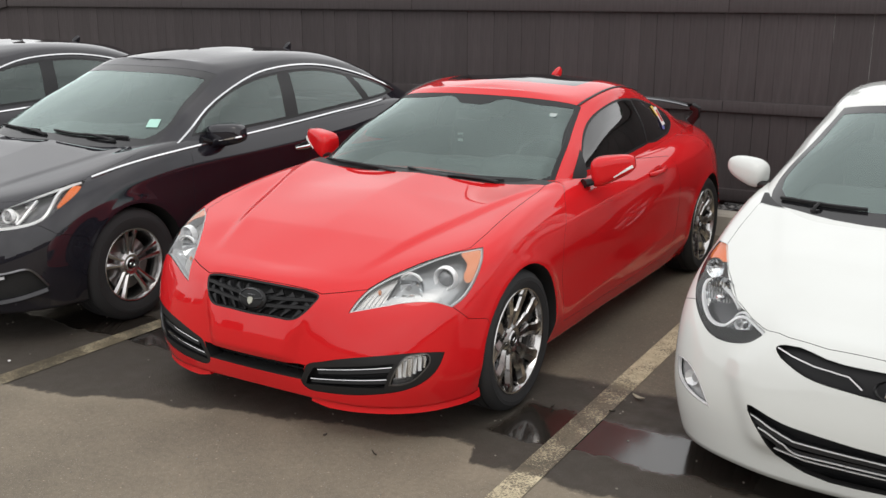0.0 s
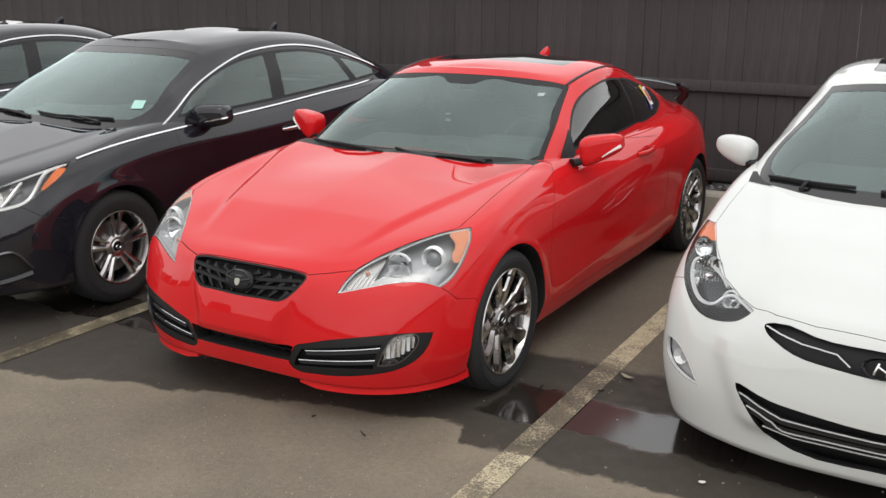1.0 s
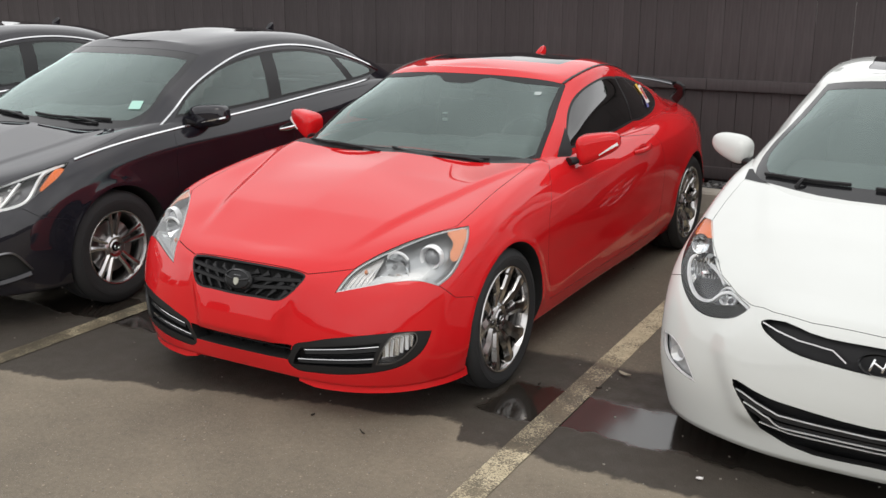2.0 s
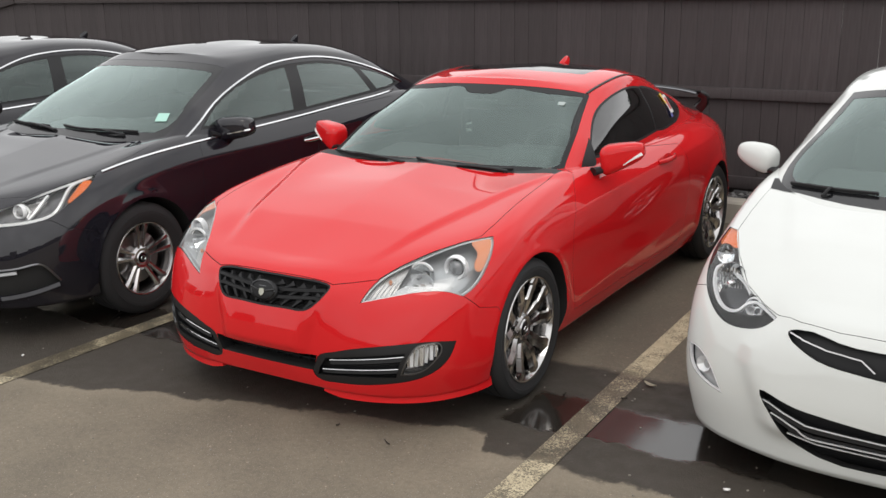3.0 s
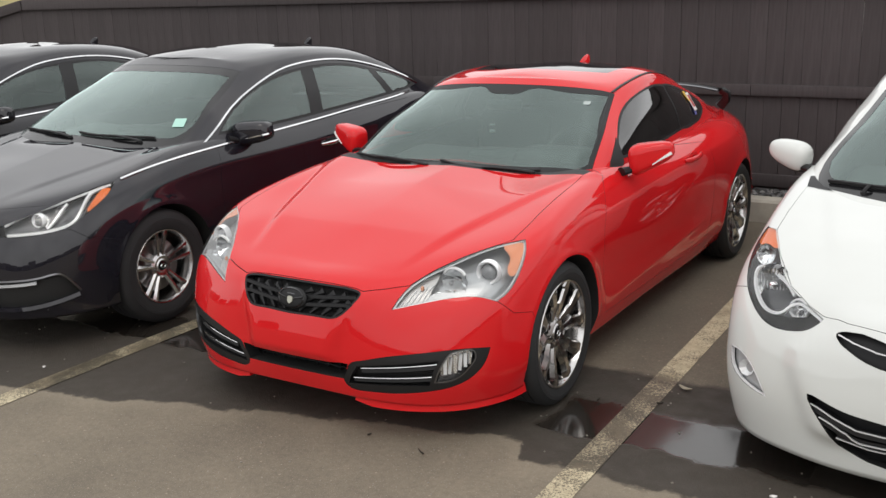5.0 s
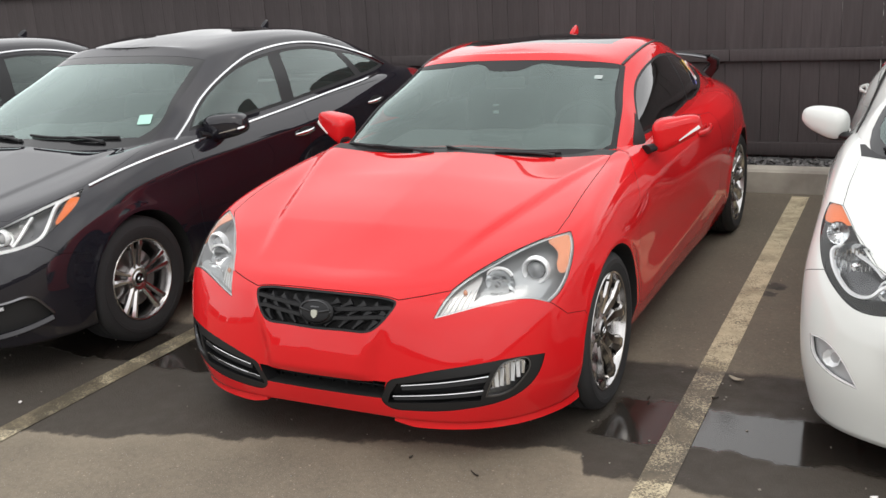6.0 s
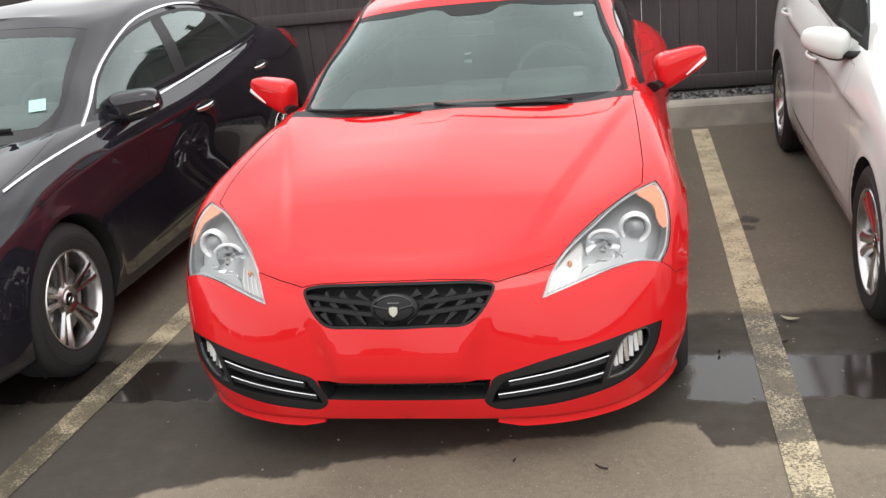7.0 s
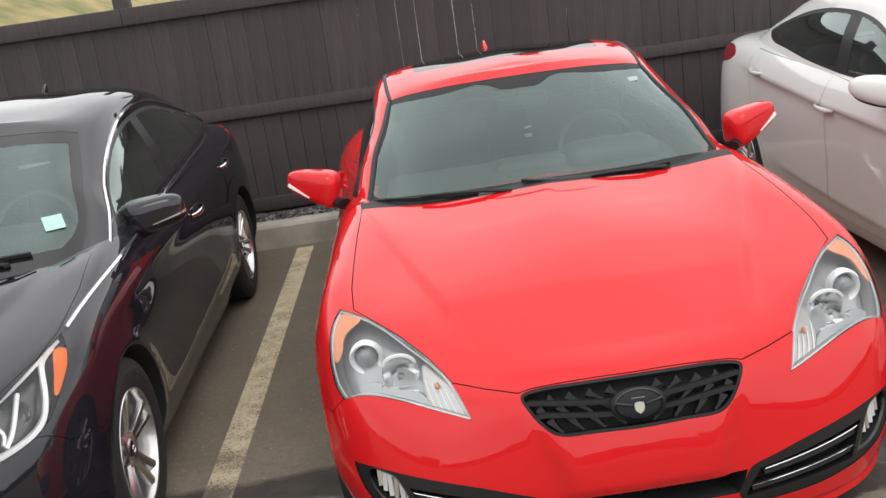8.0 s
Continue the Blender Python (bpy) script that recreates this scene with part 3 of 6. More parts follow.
for x, y, a, size, mat, what in ((1.357, .386, -20, .075, DRY_LEAF, "curled pale dry leaf lying on wet asphalt"), (1.31, .17, 30, .03, DARK_LEAF, "small dark leaf lying in shallow water"), (.33, -.72, 70, .022, DARK_LEAF, "small dark leaf on dry asphalt"), (.62, -.76, -30, .05, DARK_LEAF, "thin dark twig on dry asphalt"), (1.05, .08, 80, .03, DARK_LEAF, "small dark leaf at the puddle edge")):
    ob = tagged(part("leaf" if "twig" not in what else "twig", leaf(size, size * (.34 if "twig" not in what else .1), size * .12), mat), what, "leaf" if "twig" not in what else "twig")
    ob.matrix_world = pose(x, y, .0, 0, 0, a)
for x, y, a, size in ((1.966, -.452, 25, .028), (-1.649, -.859, -40, .024)):
    scrap = tagged(part("paper_scrap", leaf(size, size * .7, size * .1), WHITE_DECAL), "small white paper scrap lying on the asphalt", "litter", "paper scraps on the asphalt")
    scrap.matrix_world = pose(x, y, .0, 0, 0, a)
bits = []
rng = random.Random(11)
for _ in range(620):
    b = box(rng.uniform(.003, .009), rng.uniform(.003, .008), rng.uniform(.002, .005), (rng.uniform(-3, 3.5), rng.uniform(-2.4, 3.6), .002), 0, pose(0, 0, 0, 0, 0, rng.uniform(0, 180)))
    bits.append(b)
tagged(part("grit", joined(*bits), PALE_GRIT), "scattered pale grit and small stones", "grit", kind="stuff")


# ---- conifers beyond the fence ----
def conifer(at, height, seed):
    rng = random.Random(seed)
    tree = tagged(new("conifer"), "tall dark green spruce standing beyond the fence", "tree", "spruces beyond the fence")
    tree.location = at
    part("trunk", tube([(0, 0, height * t) for t in np.linspace(0, .98, 12)], [.16 * (1 - t) + .012 for t in np.linspace(0, .98, 12)], 10, 1.0, (0, 1, 0)), BARK, tree)
    verts, faces = [], []
    limbs = []
    z = height * .08
    while z < height * .97:
        reach = (height - z) * .27 + .12
        for k in range(6):
            a = rng.uniform(0, 2 * math.pi)
            length = reach * rng.uniform(.6, 1.1)
            tip = Vector((math.cos(a) * length, math.sin(a) * length, z - length * rng.uniform(.12, .32)))
            root = Vector((0, 0, z))
            limbs.append(tube([root, root.lerp(tip, .5) + Vector((0, 0, length * .05)), tip], [.03, .018, .006], 5))
            count = max(5, int(length * 16))
            for j in range(count):
                p = root.lerp(tip, .12 + .9 * j / count) + Vector((rng.uniform(-.12, .12), rng.uniform(-.12, .12), rng.uniform(-.12, .06)))
                turn = Euler((rng.uniform(-.7, .3), rng.uniform(-.5, .5), a + rng.uniform(-1.1, 1.1))).to_matrix()
                size = rng.uniform(.10, .24)
                base = len(verts)
                for q in ((-.3, 0, 0), (.35, -.28, -.1), (1.0, 0, -.22), (.35, .28, -.1), (.3, 0, .12)):
                    verts.append(p + turn @ Vector(q) * size)
                faces += [(base, base + 1, base + 4), (base + 1, base + 2, base + 4), (base + 2, base + 3, base + 4), (base + 3, base, base + 4), (base, base + 3, base + 2, base + 1)]
        z += height * .028
    part("limbs", joined(*limbs), BARK, tree)
    data = bpy.data.meshes.new("crown")
    data.from_pydata(verts, [], faces)
    part("crown", data, NEEDLES, tree)


for k, (x, y, h) in enumerate(((-1.5, 15, 5.0), (1.8, 13.5, 4.8), (4.6, 16, 5.2))):
    conifer((x, y, .1), h, 20 + k)


# ---- the far side of the lot ----
def skyline():
    """A low uneven line of plain blocks that closes the lot round the camera."""
    rng = random.Random(5)
    blocks = []
    for k in range(26):
        a = radians(185 + 170 * k / 25)
        r = rng.uniform(34, 46)
        h = rng.choice((1.5, 1.7, 1.9, 2.2, 2.6)) * rng.uniform(.9, 1.15)
        blocks.append(box(rng.uniform(3.5, 8.5), 3, h, (r * math.cos(a), r * math.sin(a), h / 2), .55, pose(0, 0, 0, 0, 0, math.degrees(a) + 90)))
    return joined(*blocks)


tagged(part("backdrop", skyline(), FAR), kind="structure")


# ---- cars ----
def lerp_line(a, b, f, out=0.0, up=0.0):
    """A line between two lines, bulged outwards and upwards."""
    a, b = np.array(a, float), np.array(b, float)
    c = a + (b - a) * f
    c[:, 0] *= 1 + out
    c[:, 2] += up
    return c


def fade(v, a, b):
    """0 at a, 1 at b, smooth between."""
    t = np.clip((v - a) / (b - a), 0, 1)
    return t * t * (3 - 2 * t)


def emboss(grid, a, b, height, width=0.022):
    """Raises the hood inside a crease that runs from a to b in plan."""
    (ax, ay), (bx, by) = a, b
    x, y, z = grid[..., 0], grid[..., 1], grid[..., 2]
    length = math.hypot(bx - ax, by - ay)
    d = ((by - ay) * (ax - x) + (bx - ax) * (y - ay)) / length
    along = np.clip((y - ay) / (by - ay), 0, 1.3)
    on = (z > 0.66) & (y > ay - 0.15) & (y < by + 0.35) & (np.abs(x) < 0.86)
    rise = np.clip((y - ay + 0.12) / 0.3, 0, 1) * (1 - 0.5 * fade(y, by - 0.1, by + 0.3))
    grid[..., 2] += np.where(on, height * rise * 0.5 * (1 + np.tanh(d / width)), 0)


def relax(grid, inner=.06, outer=.24):
    """Evens out the hood where its middle line begins."""
    y0 = grid[-1, 0, 1]
    x, y, z = grid[..., 0], grid[..., 1] - y0, grid[..., 2]
    r = np.hypot(x, y)
    ring = (r > inner) & (r < outer) & (z > grid[-1, 0, 2] - .12)
    terms = np.stack([np.ones_like(x), y, y * y, x * x, x * x * y, y ** 3], axis=-1)
    best = np.linalg.lstsq(terms[ring], z[ring], rcond=None)[0]
    grid[..., 2] = z + (terms @ best - z) * fade(r, outer * .75, inner) * (z > grid[-1, 0, 2] - .12)


def ridge(grid, line, height, above, below, run_in=0.3):
    """Draws the flank out to a crease along a line of (y, z), with its own softness above and below."""
    ys, zs = zip(*line)
    y, z = grid[..., 1], grid[..., 2]
    d = z - np.interp(y, ys, zs)
    rise = np.exp(-np.where(d > 0, d / above, -d / below))
    grid[..., 0] += height * rise * fade(y, ys[0], ys[0] + run_in) * fade(y, ys[-1], ys[-1] - run_in) * fade(grid[..., 0], .55, .8)


def flare(grid, y, z, r, height=.012, width=.03):
    """A rolled lip round a wheel arch."""
    d = np.hypot(grid[..., 1] - y, grid[..., 2] - z) - r
    grid[..., 0] += height * np.exp(-np.abs(d) / width) * fade(grid[..., 0], .6, .8) * fade(grid[..., 2], .22, .34)


def plateau(grid, edge, height, width, z0, z1, brow=0.0):
    """Brings the middle of the nose forward inside an edge of (z, x); with a brow it leans out down to that height and drops straight below."""
    zs, xs = zip(*sorted(edge))
    x, y, z = grid[..., 0], grid[..., 1], grid[..., 2]
    inside = .5 * (1 + np.tanh((np.interp(z, zs, xs) - x) / width))
    shape = np.clip((z1 - z) / (z1 - brow), 0, 1) * fade(z, z0, z0 + .07) if brow else fade(z, z0, z0 + .08) * fade(z, z1, z1 - .05)
    grid[..., 1] -= height * inside * shape * fade(y, -.45, -.6)


def calm(grid, y0, y1, reach=13):
    """Evens out the panes of the greenhouse lengthwise between two stations."""
    kernel = np.hanning(2 * reach + 1)
    kernel /= kernel.sum()
    weight = fade(grid[..., 1], y0, y0 + .25) * fade(grid[..., 1], y1, y1 - .25) * fade(grid[..., 0], .45, .6)
    for axis in (0, 2):
        for _ in range(2):
            x = grid[..., axis]
            soft = np.stack([np.convolve(np.pad(row, reach, mode="edge"), kernel, "valid") for row in x])
            grid[..., axis] = x + (soft - x) * weight


class Shell:
    """Lower body and greenhouse of a car as solids that pieces are cut from."""

    def __init__(self, car, mat, lower, belt, roof, spine, bulge=0.03, dense=190, creases=(), shaping=None, rows=66):
        self.car, self.mat = car, mat
        self.grid = sheet(lower, dense, rows)
        for crease in creases:
            emboss(self.grid, *crease)
        if shaping:
            shaping(self.grid)
        self.grid[-1, :, 0] = self.grid[:, 0, 0] = self.grid[:, -1, 0] = 0
        relax(self.grid)
        belt, roof, spine = (np.array(v, float) for v in (belt, roof, spine))
        low = belt + (belt - roof) * 0.3
        mid = lerp_line(belt, roof, 0.5, bulge, 0.012)
        top = lerp_line(roof, spine, 0.5)
        top[:, 2] += (spine[:, 2] - roof[:, 2]) * 0.28
        upper = lerp_line(belt, roof, 0.84, bulge * .45, 0.006)
        self.cab_grid = sheet([low, belt, mid, upper, roof, top, spine], 130, 46)
        calm(self.cab_grid, belt[2, 1] + .3, roof[-2, 1] - .1)
        self.made = {}
        self.body, self.cab = self.lower(0), self.upper(0)
        self.skin, self.cab_skin = Skin(self.body), Skin(self.cab)
        inner = solid(self.cab_grid, 0.022, 0.12)
        self.body = carve(self.body, inner, "DIFFERENCE")
        self.cab = carve(self.cab, inner, "DIFFERENCE")

    def lower(self, inset):
        key = ("body", round(inset, 4))
        if key not in self.made:
            self.made[key] = solid(self.grid, inset)
        return self.made[key].copy()

    def upper(self, inset):
        key = ("cab", round(inset, 4))
        if key not in self.made:
            self.made[key] = solid(self.cab_grid, inset)
        return self.made[key].copy()

    def sides(self, pts, way):
        """An outline and its way on the left side and mirrored on the right."""
        return ((np.array(pts, float), np.array(way, float)), (mirrored(pts), np.array(way, float) * MIRROR))

    def sink(self, pts, way, depth, back=0.3, ahead=0.4, grow=0.0):
        """Sinks an outline into the lower body to a depth under the skin."""
        self.body = carve(self.body, carve(prism(pts, way, back, ahead, grow), self.lower(depth), "DIFFERENCE"), "DIFFERENCE")

    def patch(self, pts, way, top, bottom, back=0.3, ahead=0.4, grow=0.0, upper=False):
        """A piece between two depths under the skin, inside an outline."""
        layer = self.upper if upper else self.lower
        plate = carve(layer(top), layer(bottom), "DIFFERENCE")
        return carve(plate, prism(pts, way, back, ahead, grow), "INTERSECT")

    def panel(self, name, pts, way, thick=0.012, gap=0.0022, back=0.3, ahead=0.4, label="", mat=None, parent=None):
        """A body panel with an open seam round it."""
        self.sink(pts, way, thick + 0.012, back, ahead)
        data = self.patch(pts, way, 0, thick, back, ahead, -gap)
        return self.finish(name, data, mat or self.mat, parent or self.car, label)

    def window(self, name, pts, way, pane, rim=0.016, back=0.25, ahead=0.4, frame_mat=None, inner=None, label="", sunk=0.002):
        """An opening in the greenhouse with a dark surround and a pane in it."""
        self.cab = carve(self.cab, prism(pts, way, back, ahead), "DIFFERENCE")
        inner = prism(pts, way, back + .02, ahead + .02, -rim) if inner is None else prism(inner, way, back + .02, ahead + .02)
        ring = carve(self.patch(pts, way, sunk * .5, 0.012, back, ahead, -.0005, True), inner.copy(), "DIFFERENCE")
        plate = carve(carve(self.upper(sunk), self.upper(sunk + .004), "DIFFERENCE"), inner, "INTERSECT")
        holder = self.finish(name, plate, pane, self.car, label, True)
        self.finish("surround", ring, frame_mat or TRIM, holder, "", True)
        return holder

    def arches(self, y, z, r, x0=0.56):
        for x in (x0, -x0 - 0.7):
            self.body = carve(self.body, cylinder_solid(x, x + 0.7, y, z, r), "DIFFERENCE")

    def finish(self, name, data, mat, parent, label="", upper=False):
        """Links a cut piece, smooth where it is skin and dark where it is cut."""
        skin = self.cab_skin if upper else self.skin
        ob = part(name, data, mat, parent, label)
        data.materials.append(INSIDE_GLASS if mat in (PANE, TINTED, SIDE_PANE, LENS) else mat if mat in (LAMP, AMBER, TAIL, HOUSING, CHROME, PLASTIC) else DARK)
        ob.visible_shadow = mat not in (PANE, TINTED, SIDE_PANE, LENS)
        skin.apply(data)
        return ob


def side_polygon(pairs, x=0.0):
    return [(x, y, z) for y, z in pairs]


def red_lower():
    sill = [(0, -0.775, 0.205), (0.32, -0.765, 0.195), (0.6, -0.69, 0.185), (0.77, -0.55, 0.185), (0.855, -0.4, 0.19), (0.88, -0.28, 0.2), (0.88, 0, 0.2), (0.88, 0.45, 0.2), (0.875, 1.3, 0.2), (0.88, 2.1, 0.2), (0.873, 2.82, 0.22), (0.8, 3.35, 0.25), (0.61, 3.57, 0.27), (0, 3.74, 0.27)]
    lip = [(0, -0.8, 0.29), (0.32, -0.785, 0.285), (0.6, -0.715, 0.28), (0.785, -0.58, 0.28), (0.88, -0.41, 0.285), (0.905, -0.28, 0.29), (0.91, 0, 0.3), (0.905, 0.45, 0.29), (0.9, 1.3, 0.29), (0.91, 2.1, 0.3), (0.908, 2.82, 0.32), (0.83, 3.35, 0.36), (0.63, 3.61, 0.38), (0, 3.79, 0.38)]
    mid = [(0, -0.8, 0.44), (0.32, -0.78, 0.44), (0.6, -0.705, 0.445), (0.795, -0.575, 0.455), (0.885, -0.42, 0.47), (0.92, -0.28, 0.48), (0.93, 0, 0.5), (0.912, 0.45, 0.5), (0.905, 1.3, 0.5), (0.92, 2.1, 0.52), (0.926, 2.82, 0.54), (0.83, 3.35, 0.56), (0.64, 3.63, 0.58), (0, 3.82, 0.58)]
    high = [(0, -0.775, 0.575), (0.32, -0.745, 0.58), (0.57, -0.655, 0.6), (0.76, -0.545, 0.625), (0.855, -0.42, 0.655), (0.905, -0.27, 0.675), (0.925, 0, 0.7), (0.912, 0.45, 0.7), (0.905, 1.3, 0.7), (0.932, 2.1, 0.765), (0.918, 2.82, 0.80), (0.79, 3.35, 0.79), (0.63, 3.59, 0.78), (0, 3.8, 0.78)]
    edge = [(0, -0.71, 0.665), (0.3, -0.68, 0.67), (0.53, -0.57, 0.7), (0.68, -0.44, 0.745), (0.775, -0.32, 0.78), (0.835, -0.18, 0.815), (0.85, 0.05, 0.86), (0.84, 0.45, 0.9), (0.835, 1.3, 0.9), (0.85, 2.1, 0.93), (0.812, 2.82, 0.945), (0.67, 3.35, 0.925), (0.53, 3.51, 0.94), (0, 3.7, 0.94)]
    hood = [(0, -0.6, 0.705), (0.22, -0.55, 0.72), (0.4, -0.42, 0.755), (0.5, -0.28, 0.795), (0.55, -0.12, 0.83), (0.58, 0.05, 0.86), (0.6, 0.2, 0.884), (0.62, 0.5, 0.925), (0.62, 1.3, 0.99), (0.62, 2.1, 0.95), (0.588, 2.82, 0.97), (0.44, 3.25, 0.96), (0.33, 3.46, 0.95), (0, 3.67, 0.945)]
    spine = [(0, -.46, .745), (0, -.40, .76), (0, -.28, .795), (0, -.12, .835), (0, .02, .862), (0, .15, .884), (0, .28, .902), (0, .55, .940), (0, 1.3, .995), (0, 2.1, .95), (0, 2.82, .97), (0, 3.3, .96), (0, 3.5, .95), (0, 3.62, .948)]
    return [sill, lip, mid, high, edge, hood, spine]


RED_BELT = [(0, .575, .93), (.40, .59, .93), (.71, .64, .925), (.795, .82, .91), (.802, 1.2, .905), (.80, 1.9, .91), (.74, 2.6, .95), (.60, 3.15, .98), (0, 3.35, 1.0)]
RED_ROOF = [(0, 1.24, 1.315), (.35, 1.27, 1.305), (.57, 1.33, 1.28), (.614, 1.43, 1.287), (.63, 1.65, 1.315), (.62, 1.98, 1.315), (.57, 2.38, 1.25), (.48, 2.6, 1.2), (0, 2.70, 1.25)]
RED_SPINE = [(0, 1.36, 1.35), (0, 1.38, 1.355), (0, 1.44, 1.365), (0, 1.54, 1.375), (0, 1.70, 1.383), (0, 1.95, 1.385), (0, 2.25, 1.36), (0, 2.42, 1.335), (0, 2.52, 1.315)]


def car_thing(name, label, at, turn=0.0):
    car = tagged(new(name), label, "car")
    car.matrix_world = pose(*at, 0, 0, turn)
    return car


def wheel_base(radius, rim, width):
    """Tyre, barrel, brake and hub of a wheel on the car's left side: axis along x, outer face towards plus x."""
    wheel = new("wheel")
    w = width / 2
    side = [(w - .014, rim + .001), (w - .002, rim + .008), (w + .004, rim + .02), (w + .007, (rim + radius) / 2 - .008), (w + .0085, (rim + radius) / 2 - .007), (w + .0085, (rim + radius) / 2 + .01), (w + .006, (rim + radius) / 2 + .011), (w + .001, radius - .026), (w - .006, radius - .014), (w - .016, radius - .006), (w - .03, radius - .001)]
    tread = []
    for k in range(4):
        x = w - .045 - k * (width - .09) / 3
        tread += [(x + .004, radius), (x + .003, radius - .007), (x - .003, radius - .007), (x - .004, radius)]
    back = [(-w + .03, radius - .001), (-w + .012, radius - .01), (-w, radius - .04), (-w, rim + .02), (-w + .014, rim)]
    part("tyre", lathe(side + tread + back, 96, angle=25), RUBBER, wheel)
    return wheel


def loft_bar(rows):
    """A bar of four-sided sections, each a list of four points."""
    bm = bmesh.new()
    rings = [[bm.verts.new(p) for p in row] for row in rows]
    count = len(rings[0])
    for a, b in zip(rings, rings[1:]):
        for k in range(count):
            bm.faces.new((a[k], a[(k + 1) % count], b[(k + 1) % count], b[k]))
    bm.faces.new(rings[0][::-1])
    bm.faces.new(rings[-1])
    bmesh.ops.recalc_face_normals(bm, faces=bm.faces)
    return bm


def spoke(rows):
    """A wheel spoke: rows of (radius, angle in degrees, width, face x, depth), with a narrower face and bevelled flanks."""
    out = []
    for r, a, width, x, depth in rows:
        a = radians(a)
        c, s = math.cos(a), math.sin(a)
        ring = []
        for across, deep in ((-.5, depth), (-.5, .38 * depth), (-.10, 0), (.40, .06 * depth), (.5, .30 * depth), (.5, depth)):
            ring.append((x - deep, r * c - across * width * s, r * s + across * width * c))
        out.append(ring)
    return smooth(loft_bar(out), 28)


def rim_parts(wheel, rim, width, rows, count, face, nut_ring=.057, cap=.033, hub_x=-.03, hub_r=.075):
    """Barrel, spokes, hub, nuts, disc and caliper."""
    w = width / 2
    barrel = [(w - .004, rim + .006), (w + .001, rim + .003), (w - .001, rim - .004), (w - .014, rim - .01), (w - .03, rim - .016), (-w + .02, rim - .022), (-w + .01, rim)]
    part("rim", lathe(barrel, 96, angle=30), face, wheel)
    for k in range(count):
        for sign in (-1, 1):
            part("spoke", spoke([(r, 360 * k / count + 90 + sign * a, width_, w + x, d) for r, a, width_, x, d in rows]), face, wheel)
    part("hub", lathe([(w + hub_x - .04, hub_r), (w + hub_x - .012, hub_r), (w + hub_x, hub_r - .016), (w + hub_x - .004, cap + .012), (w + hub_x + .002, cap + .006), (w + hub_x, cap), (w + hub_x - .02, .0005)], 48, angle=25), face, wheel)
    part("centre_cap", lathe([(w + hub_x - .01, cap), (w + hub_x + .002, cap - .002), (w + hub_x + .005, cap - .012), (w + hub_x + .006, .0005)], 32), TRIM, wheel, "black centre cap with bright badge")
    ring = lathe([(w + hub_x + .0055, .013), (w + hub_x + .0075, .0145), (w + hub_x + .0055, .016)], 24)
    bmesh.ops.scale(ring, vec=(1, 1.15, .8), verts=ring.verts)
    part("badge", ring, CHROME, wheel)
    for k in range(5):
        a = 2 * math.pi * (k + .5) / 5
        part("wheel_nut", lathe([(w + hub_x - .03, .011), (w + hub_x - .006, .011), (w + hub_x - .003, .007), (w + hub_x - .003, .0005)], 6, at=(0, nut_ring * math.cos(a), nut_ring * math.sin(a))), CHROME, wheel)
    part("brake_disc", lathe([(w - .075, .07), (w - .072, .072), (w - .072, rim * .72), (w - .095, rim * .72), (w - .095, .07)], 48), STEEL, wheel)
    part("brake_caliper", box(.06, .07, .16, (w - .085, -rim * .62, .02), .012), GREY_ALLOY, wheel)


def red_wheel():
    wheel = wheel_base(.332, .2445, .225)
    rows = [(.045, 24, .030, -.040, .030), (.080, 19, .040, -.035, .036), (.115, 15.5, .054, -.026, .040), (.138, 14, .070, -.019, .044), (.152, 15, .054, -.016, .044), (.180, 16.5, .060, -.012, .042), (.203, 18, .064, -.008, .040), (.214, 17.5, .084, -.007, .036), (.243, 19, .064, -.004, .028)]
    rim_parts(wheel, .2445, .225, rows, 5, HYPER)
    return wheel


def black_wheel():
    wheel = wheel_base(.334, .214, .215)
    rows = [(.04, 20, .024, -.036, .03), (.08, 12.5, .023, -.029, .03), (.12, 10.5, .025, -.022, .03), (.17, 9.8, .031, -.012, .03), (.196, 9.8, .037, -.009, .027), (.212, 10.2, .028, -.008, .025)]
    rim_parts(wheel, .214, .215, rows, 5, ALLOY, .055, .03)
    return wheel


def white_wheel():
    wheel = wheel_base(.316, .214, .205)
    rows = [(.04, 16, .034, -.03, .03), (.08, 10, .034, -.022, .03), (.12, 8.5, .036, -.016, .03), (.17, 8.5, .042, -.010, .03), (.210, 9.5, .05, -.008, .025)]
    rim_parts(wheel, .214, .205, rows, 5, ALLOY, .055, .03)
    return wheel


def put_wheels(car, wheel, track, base, radius):
    """Four copies of a wheel under a car, those of the right side turned round."""
    for k, (x, y, turn) in enumerate(((track / 2, 0, 0), (track / 2, base, 0), (-track / 2, 0, 180), (-track / 2, base, 180))):
        w = copy_thing(wheel, pose(x, y, radius, 37 * k, 0, 0) if not turn else pose(x, y, radius, 20 * k, 0, turn))
        w.parent = car
    for o in (*wheel.children_recursive, wheel):
        bpy.data.objects.remove(o)


